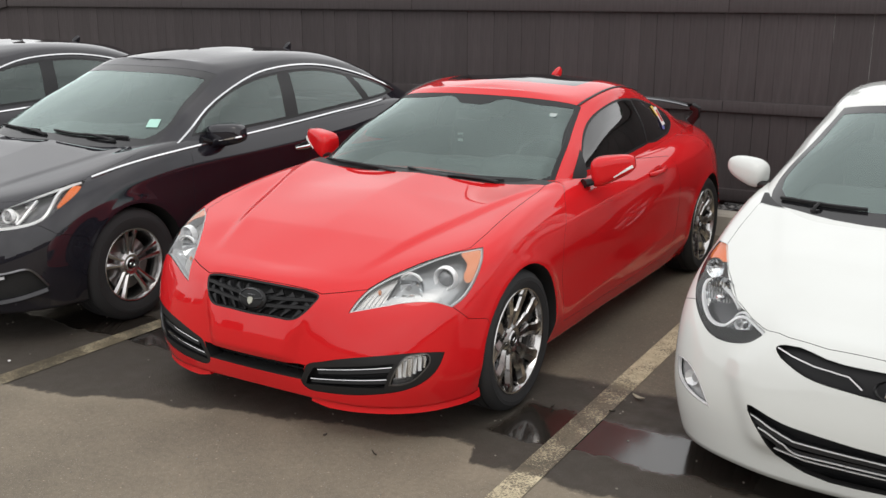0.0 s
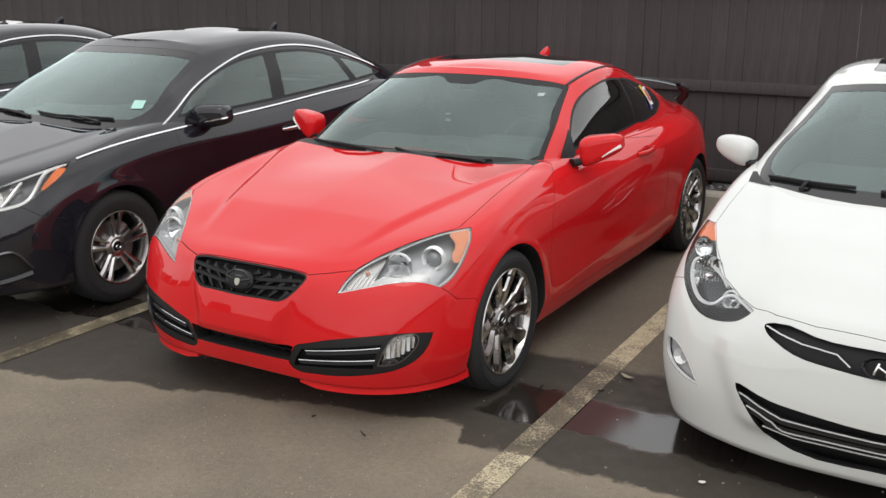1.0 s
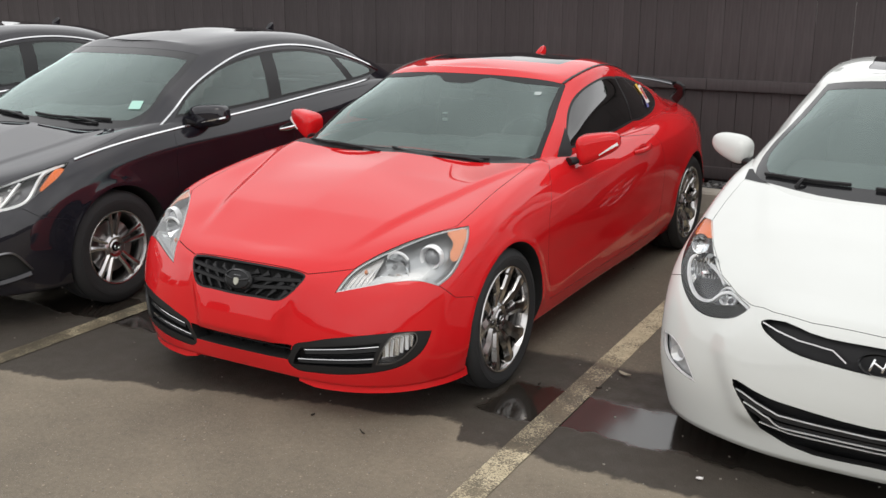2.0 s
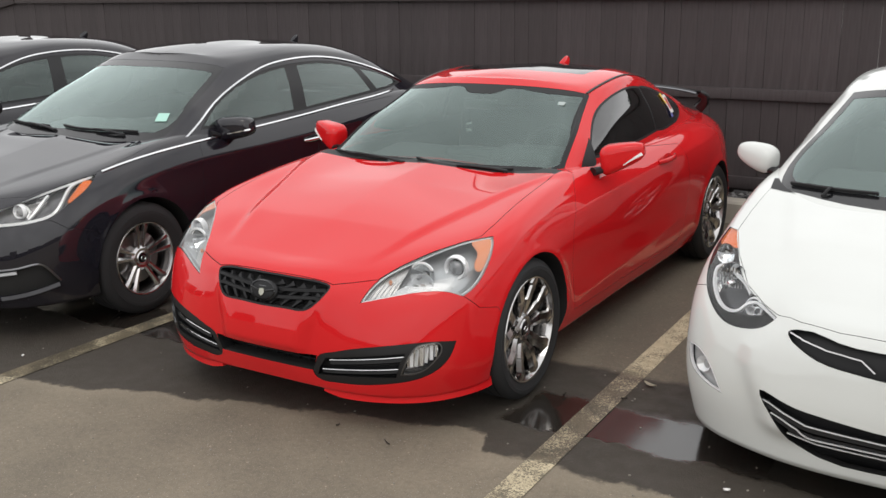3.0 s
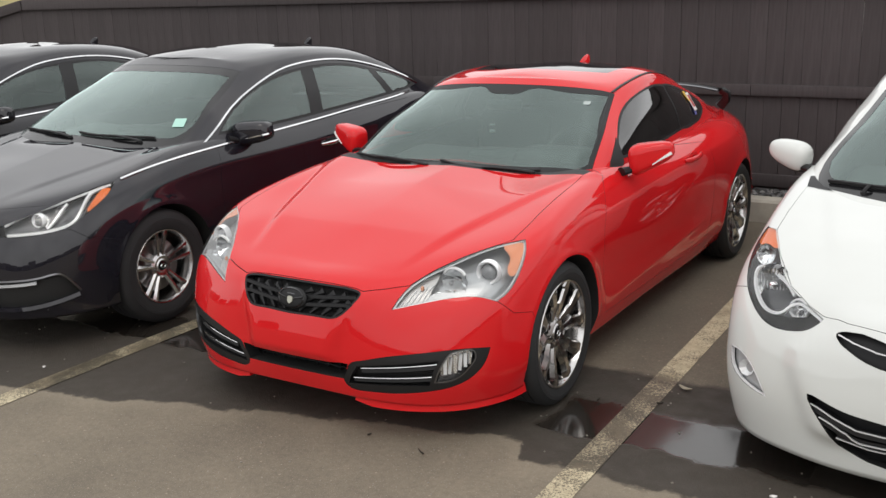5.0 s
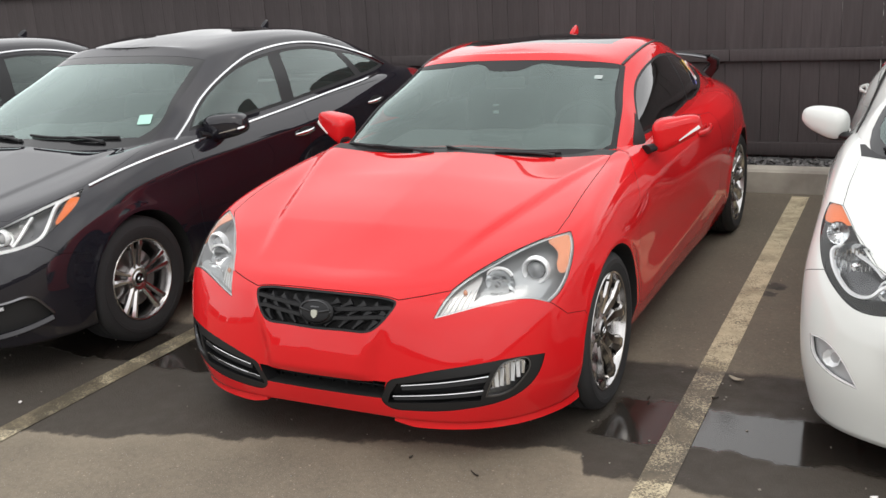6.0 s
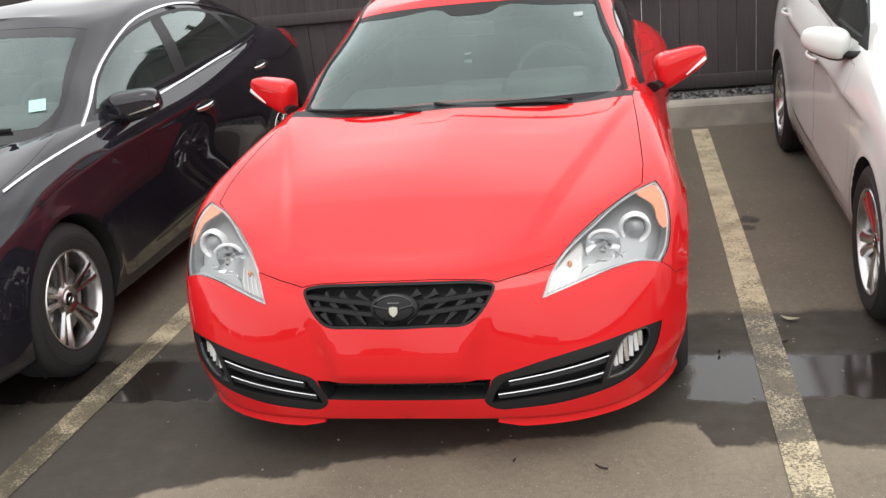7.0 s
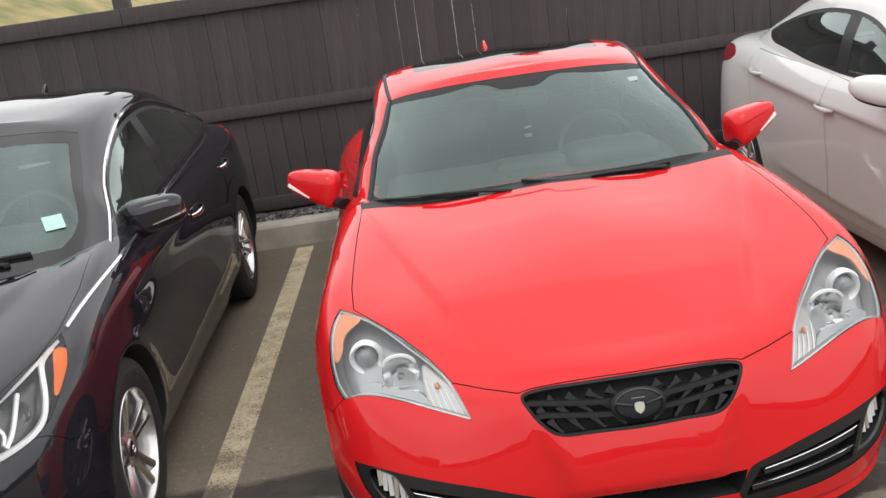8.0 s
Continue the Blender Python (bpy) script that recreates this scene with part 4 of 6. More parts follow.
def black_lower():
    sill = [(0, -.88, .20), (.35, -.86, .2), (.62, -.79, .2), (.79, -.63, .2), (.865, -.45, .2), (.885, -.3, .2), (.88, 0, .2), (.88, .45, .2), (.875, 1.3, .2), (.88, 2.1, .2), (.885, 2.8, .22), (.86, 3.4, .26), (.7, 3.75, .28), (0, 3.86, .28)]
    lip = [(0, -.91, .31), (.35, -.89, .31), (.63, -.82, .31), (.81, -.65, .31), (.885, -.46, .31), (.91, -.3, .31), (.91, 0, .31), (.905, .45, .3), (.90, 1.3, .3), (.91, 2.1, .3), (.915, 2.8, .32), (.89, 3.4, .36), (.72, 3.79, .38), (0, 3.90, .38)]
    mid = [(0, -.92, .50), (.35, -.90, .50), (.63, -.82, .50), (.82, -.65, .50), (.90, -.46, .51), (.925, -.3, .52), (.93, 0, .53), (.92, .45, .53), (.91, 1.3, .53), (.92, 2.1, .54), (.93, 2.8, .55), (.90, 3.4, .57), (.73, 3.80, .58), (0, 3.92, .58)]
    high = [(0, -.90, .66), (.35, -.87, .665), (.61, -.78, .675), (.79, -.62, .69), (.88, -.44, .71), (.915, -.28, .73), (.92, 0, .75), (.915, .45, .77), (.91, 1.3, .79), (.915, 2.1, .82), (.915, 2.8, .84), (.875, 3.4, .84), (.71, 3.76, .83), (0, 3.88, .83)]
    edge = [(0, -.83, .755), (.33, -.79, .765), (.56, -.69, .79), (.71, -.53, .82), (.79, -.37, .85), (.825, -.2, .88), (.84, .05, .925), (.845, .35, .97), (.835, 1.3, .99), (.83, 2.1, 1.02), (.82, 2.8, 1.05), (.77, 3.4, 1.03), (.62, 3.62, 1.01), (0, 3.74, 1.01)]
    hood = [(0, -.70, .80), (.25, -.66, .81), (.42, -.53, .835), (.52, -.38, .865), (.57, -.22, .895), (.6, -.06, .925), (.62, .1, .955), (.64, .36, .99), (.64, 1.3, 1.07), (.64, 2.1, 1.02), (.6, 2.8, 1.06), (.5, 3.3, 1.05), (.4, 3.55, 1.03), (0, 3.70, 1.02)]
    spine = [(0, -.56, .835), (0, -.5, .85), (0, -.38, .875), (0, -.22, .905), (0, -.08, .93), (0, .05, .955), (0, .18, .975), (0, .38, 1.0), (0, 1.3, 1.08), (0, 2.1, 1.02), (0, 2.8, 1.06), (0, 3.3, 1.05), (0, 3.5, 1.04), (0, 3.64, 1.03)]
    return [sill, lip, mid, high, edge, hood, spine]


BLACK_BELT = [(0, .20, .99), (.42, .23, .99), (.745, .33, .985), (.83, .52, .985), (.835, 1.0, .985), (.83, 1.9, 1.01), (.81, 2.6, 1.045), (.72, 3.2, 1.075), (0, 3.48, 1.08)]
BLACK_ROOF = [(0, 1.0, 1.409), (0.36, 1.03, 1.404), (0.585, 1.1, 1.379), (0.645, 1.23, 1.384), (0.655, 1.5, 1.414), (0.645, 2.0, 1.414), (0.625, 2.55, 1.349), (0.57, 2.95, 1.229), (0, 3.05, 1.284)]
BLACK_SPINE = [(0, 1.12, 1.453), (0, 1.15, 1.458), (0, 1.22, 1.468), (0, 1.34, 1.483), (0, 1.55, 1.496), (0, 1.95, 1.498), (0, 2.35, 1.468), (0, 2.6, 1.438), (0, 2.78, 1.403)]


def white_lower():
    sill = [(0, -0.845, 0.132), (0.34, -0.83, 0.134), (0.6, -0.755, 0.140), (0.79, -0.61, 0.150), (0.848, -0.45, 0.19), (0.845, -0.28, 0.19), (0.835, 0, 0.19), (0.83, 0.45, 0.19), (0.825, 1.3, 0.19), (0.83, 2, 0.19), (0.84, 2.7, 0.21), (0.82, 3.2, 0.25), (0.66, 3.5, 0.27), (0, 3.62, 0.27)]
    lip = [(0, -0.875, 0.29), (0.34, -0.86, 0.29), (0.62, -0.78, 0.29), (0.818, -0.63, 0.29), (0.872, -0.45, 0.29), (0.87, -0.28, 0.29), (0.865, 0, 0.29), (0.86, 0.45, 0.28), (0.855, 1.3, 0.28), (0.86, 2, 0.29), (0.87, 2.7, 0.31), (0.845, 3.2, 0.35), (0.68, 3.55, 0.37), (0, 3.67, 0.37)]
    mid = [(0, -0.875, 0.48), (0.34, -0.855, 0.48), (0.62, -0.775, 0.48), (0.824, -0.63, 0.48), (0.884, -0.45, 0.49), (0.885, -0.28, 0.5), (0.885, 0, 0.51), (0.875, 0.45, 0.51), (0.87, 1.3, 0.51), (0.88, 2, 0.53), (0.885, 2.7, 0.54), (0.855, 3.2, 0.56), (0.69, 3.56, 0.58), (0, 3.69, 0.58)]
    high = [(0, -0.845, 0.61), (0.34, -0.815, 0.615), (0.6, -0.725, 0.63), (0.785, -0.6, 0.65), (0.865, -0.43, 0.68), (0.88, -0.26, 0.7), (0.88, 0, 0.73), (0.872, 0.45, 0.74), (0.868, 1.3, 0.77), (0.875, 2, 0.81), (0.875, 2.7, 0.84), (0.835, 3.2, 0.85), (0.67, 3.5, 0.84), (0, 3.63, 0.84)]
    edge = [(0, -0.775, 0.7), (0.31, -0.735, 0.71), (0.55, -0.625, 0.74), (0.7, -0.49, 0.78), (0.77, -0.33, 0.825), (0.795, -0.14, 0.87), (0.805, 0.06, 0.92), (0.81, 0.35, 0.965), (0.8, 1.3, 0.98), (0.795, 2, 1.02), (0.78, 2.7, 1.06), (0.73, 3.2, 1.06), (0.6, 3.42, 1.05), (0, 3.54, 1.05)]
    hood = [(0, -0.665, 0.755), (0.23, -0.625, 0.77), (0.41, -0.505, 0.8), (0.53, -0.37, 0.84), (0.565, -0.21, 0.875), (0.575, -0.03, 0.915), (0.59, 0.12, 0.95), (0.61, 0.36, 0.99), (0.61, 1.3, 1.09), (0.61, 2, 1.03), (0.57, 2.7, 1.07), (0.48, 3.1, 1.08), (0.38, 3.35, 1.07), (0, 3.5, 1.06)]
    spine = [(0, -.50, .80), (0, -.45, .815), (0, -.33, .85), (0, -.19, .885), (0, -.05, .92), (0, .08, .95), (0, .2, .97), (0, .38, 1.0), (0, 1.3, 1.10), (0, 2.0, 1.03), (0, 2.7, 1.07), (0, 3.1, 1.08), (0, 3.3, 1.075), (0, 3.44, 1.07)]
    return [sill, lip, mid, high, edge, hood, spine]


WHITE_BELT = [(0, .05, .965), (.40, .09, .968), (.715, .235, .975), (.795, .50, .98), (.80, 1.0, .985), (.795, 1.8, 1.02), (.76, 2.5, 1.06), (.63, 2.95, 1.09), (0, 3.1, 1.10)]
WHITE_ROOF = [(0, .95, 1.36), (.34, .98, 1.355), (.555, 1.06, 1.33), (.615, 1.18, 1.335), (.625, 1.45, 1.365), (.615, 1.9, 1.365), (.57, 2.4, 1.30), (.50, 2.6, 1.24), (0, 2.7, 1.27)]
WHITE_SPINE = [(0, 1.08, 1.39), (0, 1.11, 1.395), (0, 1.17, 1.405), (0, 1.28, 1.42), (0, 1.5, 1.432), (0, 1.85, 1.435), (0, 2.2, 1.40), (0, 2.4, 1.37), (0, 2.5, 1.35)]


# ---- the red coupe ----
def strip(points, width, thick, along=(0, 0, 1)):
    """A flat moulding swept along points: width sideways, thick along the given way."""
    bm = bmesh.new()
    pts = [Vector(p) for p in points]
    up = Vector(along).normalized()
    rows = []
    for i, p in enumerate(pts):
        d = (pts[min(i + 1, len(pts) - 1)] - pts[max(i - 1, 0)]).normalized()
        side = d.cross(up).normalized() * (width[i] if isinstance(width, list) else width) / 2
        top = side.cross(d).normalized() * thick / 2
        rows.append([p - side - top, p + side - top, p + side * .7 + top, p - side * .7 + top])
    bm.free()
    return smooth(loft_bar(rows), 40)


def on_skin(skin, points, lift=0.002):
    """Points moved onto a skin, a little above it."""
    out = []
    for p in points:
        loc, flat, k, dist = skin.tree.find_nearest(Vector(p))
        out.append(loc + skin.normal(loc)[0] * lift)
    return out


def run(points, steps=12):
    """A smooth open run through points."""
    pts = np.array(points, float)
    ts = np.concatenate([[0], np.cumsum(np.linalg.norm(np.diff(pts, axis=0), axis=1))])
    return spline(ts, pts, np.linspace(0, ts[-1], steps * (len(pts) - 1) + 1))


def facing(at, way):
    """The pose that turns the z axis along way."""
    return Matrix.Translation(at) @ Vector(way).to_track_quat("Z", "Y").to_matrix().to_4x4()


def moved(bm, m):
    bmesh.ops.transform(bm, matrix=m, verts=bm.verts)
    if m.determinant() < 0:
        bmesh.ops.reverse_faces(bm, faces=bm.faces)
    return bm


FLIP = Matrix.Diagonal((-1, 1, 1, 1))


def shaped_ball(size, taper=0.0, squash=0.0, power=2.6, rings=20, segments=28):
    """A rounded block: a superellipsoid, tapered along x."""
    bm = bmesh.new()
    bmesh.ops.create_uvsphere(bm, u_segments=segments, v_segments=rings, radius=1)
    for v in bm.verts:
        k = (abs(v.co.x) ** power + abs(v.co.y) ** power + abs(v.co.z) ** power) ** (-1 / power)
        v.co *= k
        f = 1 - taper * v.co.x
        v.co.y *= f
        v.co.z = v.co.z * f + squash * v.co.x
        v.co.x *= size[0]
        v.co.y *= size[1]
        v.co.z *= size[2]
    return smooth(bm, 80)


def door_mirror(car, at, size, mat, side, lamp=True, foot=None, lean=8, taper=.16, power=3.2, thin=.028, squash=.10, strip_z=(-.42, .08), strip_x=(.05, .95), under=False):
    """A door mirror with cap, lamp strip, dark foot and glass; side is 1 for the car's left."""
    hold = tagged(new("door_mirror"), "")
    hold.parent = car
    turn = pose(0, 0, 0, 0, -lean, 12)
    m = Matrix.Translation((at[0] * side, at[1], at[2])) @ (FLIP if side < 0 else Matrix()) @ turn
    cap = shaped_ball(size, taper, squash, power)
    for v in cap.verts:
        if v.co.y > size[1] * .45:
            v.co.y = size[1] * .45 + (v.co.y - size[1] * .45) * .15
    part("cap", moved(cap, m), mat, hold)
    part("mirror_glass", moved(moved(shaped_ball((size[0] * .86, .004, size[2] * .74), taper, squash, 3.0, 12, 20), Matrix.Translation((0, size[1] * .53, 0))), m), CHROME, hold)
    if under:
        part("lower_shell", moved(moved(shaped_ball((size[0] * .90, size[1] * .86, size[2] * .80), taper, squash, power, 14, 22), Matrix.Translation((-.010, .006, -size[2] * .34))), m), PLASTIC, hold)
    if lamp:
        pts = []
        for t in np.linspace(0, 1, 13):
            x, z = strip_x[0] + (strip_x[1] - strip_x[0]) * t, strip_z[0] + (strip_z[1] - strip_z[0]) * t
            y = max(1 - abs(x) ** power - abs(z) ** power, .02) ** (1 / power)
            f = 1 - taper * x
            pts.append((size[0] * x, -size[1] * y * f - .001, size[2] * (z * f + squash * x)))
        part("signal_lamp", moved(strip(pts, [thin * (.3 + .7 * k / 12) for k in range(13)], .007, (0, -1, 0)), m), lamp, hold, "clear turn signal strip")
    base = np.array(foot or (.82, at[1] - .06, at[2] - .09)) * (side, 1, 1)
    tip = np.array((at[0] * side - side * size[0] * .30, at[1] + .01, at[2] - size[2] * .78))
    part("foot", tube([base, base * .6 + tip * .4 + (0, 0, -.005), tip, tip + (side * .05, 0, .012)], [.036, .028, .030, .022], 12, .62), PLASTIC, hold)
    return hold


def wiper(car, pivot, points, mat=PLASTIC):
    """A wiper: arm from its pivot, and a blade lying on the glass."""
    hold = new("wiper")
    hold.parent = car
    pts = [Vector(p) for p in points]
    mid = pts[len(pts) // 2] + Vector((0, -.006, .008))
    pivot = Vector(pivot)
    part("blade", strip(pts, .011, .014, (0, -.6, 1)), RUBBER, hold)
    part("arm", tube([pivot, pivot.lerp(mid, .3) + Vector((0, -.004, .006)), pivot.lerp(mid, .75) + Vector((0, -.003, .005)), mid], [.012, .010, .008, .006], 8, .7), mat, hold)
    part("pivot", lathe([(0, .013), (.012, .012), (.015, .008), (.015, .0005)], 20, "z", pivot - Vector((0, 0, .008))), mat, hold)
    return hold


def steering_wheel(car, at, lean=25, r=.185):
    hold = new("steering_wheel")
    hold.parent = car
    m = Matrix.Translation(at) @ pose(0, 0, 0, 90 - lean, 0, 0)
    ring = lathe([(.013 * math.sin(a), r + .014 * math.cos(a)) for a in (2 * math.pi * k / 10 for k in range(10))], 48, "z", closed=True)
    part("wheel_rim", moved(ring, m), DASH, hold)
    part("hub", moved(shaped_ball((.09, .065, .03), 0, 0, 3), m), DASH, hold)
    for a in (0, 180, 270):
        part("spoke", moved(box(r * .62, .035, .014, (r * .62, 0, 0), .005), m @ pose(0, 0, 0, 0, 0, a)), DASH, hold)


def seat(car, x, y, z=.42, mat=None, width=.52):
    hold = new("seat")
    hold.parent = car
    mat = mat or CABIN
    part("cushion", box(width, .52, .16, (x, y - .05, z), .055, segments=3), mat, hold)
    part("backrest", box(width * .96, .14, .62, (x, y + .32, z + .36), .06, pose(0, 0, 0, -16), 3), mat, hold)
    part("headrest", box(.26, .10, .17, (x, y + .46, z + .76), .045, pose(0, 0, 0, -10), 3), mat, hold)


def cabin(car, cowl_y, cowl_z, dash_w, seats_y, rear_y, wheel_side=1, rear=True):
    """What is seen through the panes: dashboard, wheel, seats, floor, mirror."""
    dash = part("dashboard", box(dash_w * 2, .62, .30, (0, cowl_y + .42, cowl_z - .16), .07, pose(0, 0, 0, 5), 3), DASH, car)
    part("instrument_hood", box(.42, .30, .14, (.36 * wheel_side, cowl_y + .52, cowl_z - .01), .06, None, 3), DASH, dash)
    part("centre_vents", box(.34, .2, .1, (0, cowl_y + .54, cowl_z - .02), .04, None, 3), DASH, dash)
    part("floor_pan", box(1.3, 1.9, .1, (0, cowl_y + 1.3, .32), .02), CABIN, car)
    steering_wheel(car, (.36 * wheel_side, cowl_y + .78, cowl_z - .03))
    for x in (.36, -.36):
        seat(car, x, seats_y)
    if rear:
        bench = new("rear_seat")
        bench.parent = car
        part("cushion", box(1.2, .5, .16, (0, rear_y - .05, .46), .06, None, 3), CABIN, bench)
        part("backrest", box(1.2, .14, .56, (0, rear_y + .28, .78), .06, pose(0, 0, 0, -20), 3), CABIN, bench)


def lamp_bowl(r, depth, at, way, mat, parent, name="reflector", sides=14):
    prof = [(-depth, .0005)] + [(-depth + depth * t * t, r * t) for t in np.linspace(.25, 1, 7)] + [(.002, r + .003)]
    return part(name, moved(lathe(prof, sides, "z", angle=8), facing(at, way)), mat, parent)


def projector(at, way, r, parent):
    """A projector lamp: bright shroud, dark gap and a ball lens."""
    m = facing(at, way)
    shroud = part("shroud", moved(lathe([(-.02, r * 1.5), (.0, r * 1.48), (.010, r * 1.34), (.004, r * 1.16), (-.006, r * 1.06), (-.03, r)], 40, "z", angle=40), m), RING, parent)
    part("projector_lens", moved(lathe([(-.03, r), (-.012, r * .96), (.004, r * .72), (.012, r * .36), (.014, .0005)], 36, "z", angle=80), m), BALL, shroud)


red = car_thing("red_coupe", "glossy red two-door coupe with black grille and clear headlamps", (0, 0, 0))
def red_shape(grid):
    ridge(grid, [(.40, .33), (1.2, .365), (2.35, .46)], .006, .10, .03, .5)
    ridge(grid, [(.20, .775), (.9, .80), (1.9, .855), (2.9, .885)], .015, .05, .085, .5)
    flare(grid, .012, .328, .378)
    flare(grid, 2.82, .328, .374)
    plateau(grid, [(.40, .225), (.46, .24), (.54, .272), (.66, .33)], .028, .011, .32, .66, .45)


rs = Shell(red, RED, red_lower(), RED_BELT, RED_ROOF, RED_SPINE, bulge=.034, dense=240, creases=[((.44, -.46), (.69, .33), .018, .013)], shaping=red_shape, rows=108)

RED_HEADLAMP = outline([(.461, -.703, .587), (.480, -.672, .632), (.503, -.62, .672), (.563, -.52, .722), (.64, -.41, .762), (.735, -.29, .795), (.825, -.203, .811), (.852, -.25, .783), (.868, -.31, .735), (.868, -.37, .682), (.856, -.43, .638), (.834, -.483, .613), (.785, -.515, .632), (.715, -.562, .638), (.63, -.613, .626), (.545, -.66, .607)], 4, (0, 6, 11))
HALF_HOOD = [(.18, -.709, .664), (.284, -.704, .657), (.322, -.705, .648), (.41, -.669, .660), (.503, -.62, .672), (.563, -.52, .722), (.64, -.41, .762), (.735, -.29, .795), (.781, -.229, .808), (.786, -.10, .84), (.78, .034, .871), (.767, .31, .914), (.750, .585, .935), (.47, .578, .935), (.232, .570, .935)]
RED_HOOD = [(0, -.714, .666)] + HALF_HOOD + [(0, .567, .935)] + [(-x, y, z) for x, y, z in HALF_HOOD[::-1]]
HALF_GRILLE = [(.18, -.707, .658), (.28, -.702, .652), (.316, -.707, .640), (.306, -.732, .609), (.270, -.76, .562), (.238, -.772, .538), (.162, -.78, .531)]
RED_GRILLE = outline([(0, -.712, .660)] + HALF_GRILLE + [(0, -.786, .529)] + [(-x, y, z) for x, y, z in HALF_GRILLE[::-1]], 4)
RED_FOG_TRIM = outline([(.829, -.53, .432), (.76, -.612, .440), (.653, -.684, .431), (.545, -.732, .416), (.433, -.767, .395), (.348, -.784, .373), (.297, -.792, .352), (.279, -.793, .315), (.263, -.789, .274), (.280, -.782, .247), (.359, -.769, .234), (.47, -.749, .238), (.603, -.707, .253), (.706, -.652, .275), (.779, -.596, .316), (.816, -.556, .372)], 4, (0,))
RED_FOG = outline([(.650, -.695, .296), (.668, -.685, .351), (.686, -.672, .391), (.708, -.655, .422), (.748, -.625, .434), (.784, -.592, .429), (.791, -.585, .411), (.769, -.61, .351), (.737, -.64, .315), (.688, -.672, .296)], 4, (0,))

# cuts in the skin, then the panels
hood = rs.panel("hood", RED_HOOD, (0, -.4, 1), .014, .0034, label="smooth red hood")
lamps = []
for pts, way in rs.sides(RED_HEADLAMP, (.45, -1, .35)):
    rs.sink(pts, way, .085)
    lamps.append((pts, way))
rs.sink(RED_GRILLE, (0, -1, .35), .07)
for pts, way in rs.sides(RED_FOG_TRIM, (.25, -1, .1)):
    rs.sink(pts, way, .07)
INTAKE = [(.29, -.8, .352), (.27, -.8, .280), (-.27, -.8, .280), (-.29, -.8, .352)]
rs.sink(INTAKE, (0, -1, 0), .12)
rs.arches(.012, .328, .366)
rs.arches(2.82, .328, .362)
COWL = [(.750, .578, .935), (.47, .569, .935), (.232, .561, .935), (0, .558, .935), (-.232, .561, .935), (-.47, .569, .935), (-.750, .578, .935), (-.76, .69, .93), (0, .64, .93), (.76, .69, .93)]
rs.panel("cowl", COWL, (0, 0, 1), .01, .001, mat=PLASTIC, label="black plastic cowl")
DOOR = outline(side_polygon([(.60, .90), (.46, .72), (.455, .50), (.50, .285), (1.2, .275), (2.05, .285), (2.17, .42), (2.16, .70), (2.07, .91), (1.3, .97), (.75, .97)], .9), 3, (0, 3, 5, 8, 9, 10))
for pts, way in rs.sides(DOOR, (1, 0, 0)):
    rs.panel("door", pts, way, .01, .002, .22, .3)
BUMPER = side_polygon([(-1.2, .05), (-.22, .05), (-.28, .40), (-.325, .535), (-.42, .553), (-.49, .624), (-.55, .66), (-.64, .70), (-1.2, .72)])
nose = carve(rs.body.copy(), prism(BUMPER, (1, 0, 0), 1.3, 1.3, -.0012), "INTERSECT")
rs.body = carve(rs.body, prism(BUMPER, (1, 0, 0), 1.3, 1.3, .0012), "DIFFERENCE")
bumper = rs.finish("front_bumper", nose, RED, red)

# greenhouse
HALF_SCREEN = [(.40, .535, .89), (.73, .605, .90), (.722, .73, .99), (.675, .95, 1.11), (.592, 1.315, 1.285), (.35, 1.262, 1.308)]
SCREEN = outline([(0, .515, .89)] + HALF_SCREEN + [(0, 1.232, 1.318)] + [(-x, y, z) for x, y, z in HALF_SCREEN[::-1]], 3, (2, 5, 9, 12))
HALF_INNER = [(.40, .632, .962), (.672, .672, .957), (.704, .72, .99), (.657, .95, 1.11), (.582, 1.275, 1.266), (.30, 1.215, 1.288), (.14, 1.21, 1.290), (.09, 1.168, 1.268)]
INNER = outline([(0, .62, .962)] + HALF_INNER + [(0, 1.158, 1.263)] + [(-x, y, z) for x, y, z in HALF_INNER[::-1]], 3, (2, 5, 13, 16))
rs.window("windscreen", SCREEN, (0, -1, .75), PANE, inner=INNER, frame_mat=PLASTIC, label="windscreen with dark border and tinted top band")
SIDE_GLASS = outline(side_polygon([(.93, .955), (1.10, 1.106), (1.284, 1.208), (1.555, 1.274), (1.89, 1.286), (1.972, 1.274), (1.985, .975), (1.648, .955), (1.289, .945)], .72), 4, (0, 5, 6))
QUARTER = outline(side_polygon([(1.966, 1.277), (2.20, 1.25), (2.42, 1.20), (2.60, 1.12), (2.64, 1.06), (2.556, 1.005), (2.298, .97), (2.145, .962), (1.979, .975)], .70), 4, (0, 8))
for k, side in enumerate((1, -1)):
    for nm, o in (("side_window", SIDE_GLASS), ("quarter_window", QUARTER)):
        rs.window(nm, o * (side, 1, 1), (side, 0, .25), TINTED, .013, frame_mat=PLASTIC)
REAR = outline([(0, 3.30, 1.02), (.5, 3.2, 1.02), (.46, 2.70, 1.2), (0, 2.78, 1.24), (-.46, 2.70, 1.2), (-.5, 3.2, 1.02)], 3, (1, 2, 4, 5))
rs.window("rear_window", REAR, (0, .7, 1), TINTED, .02)
SUNROOF = outline([(.445, 1.60, 1.35), (.455, 1.72, 1.36), (.44, 2.05, 1.36), (0, 2.10, 1.38), (-.44, 2.05, 1.36), (-.455, 1.72, 1.36), (-.445, 1.60, 1.35), (0, 1.545, 1.37)], 4, (0, 2, 4, 6))
rs.cab = carve(rs.cab, prism(SUNROOF, (0, 0, 1), .05, .2), "DIFFERENCE")
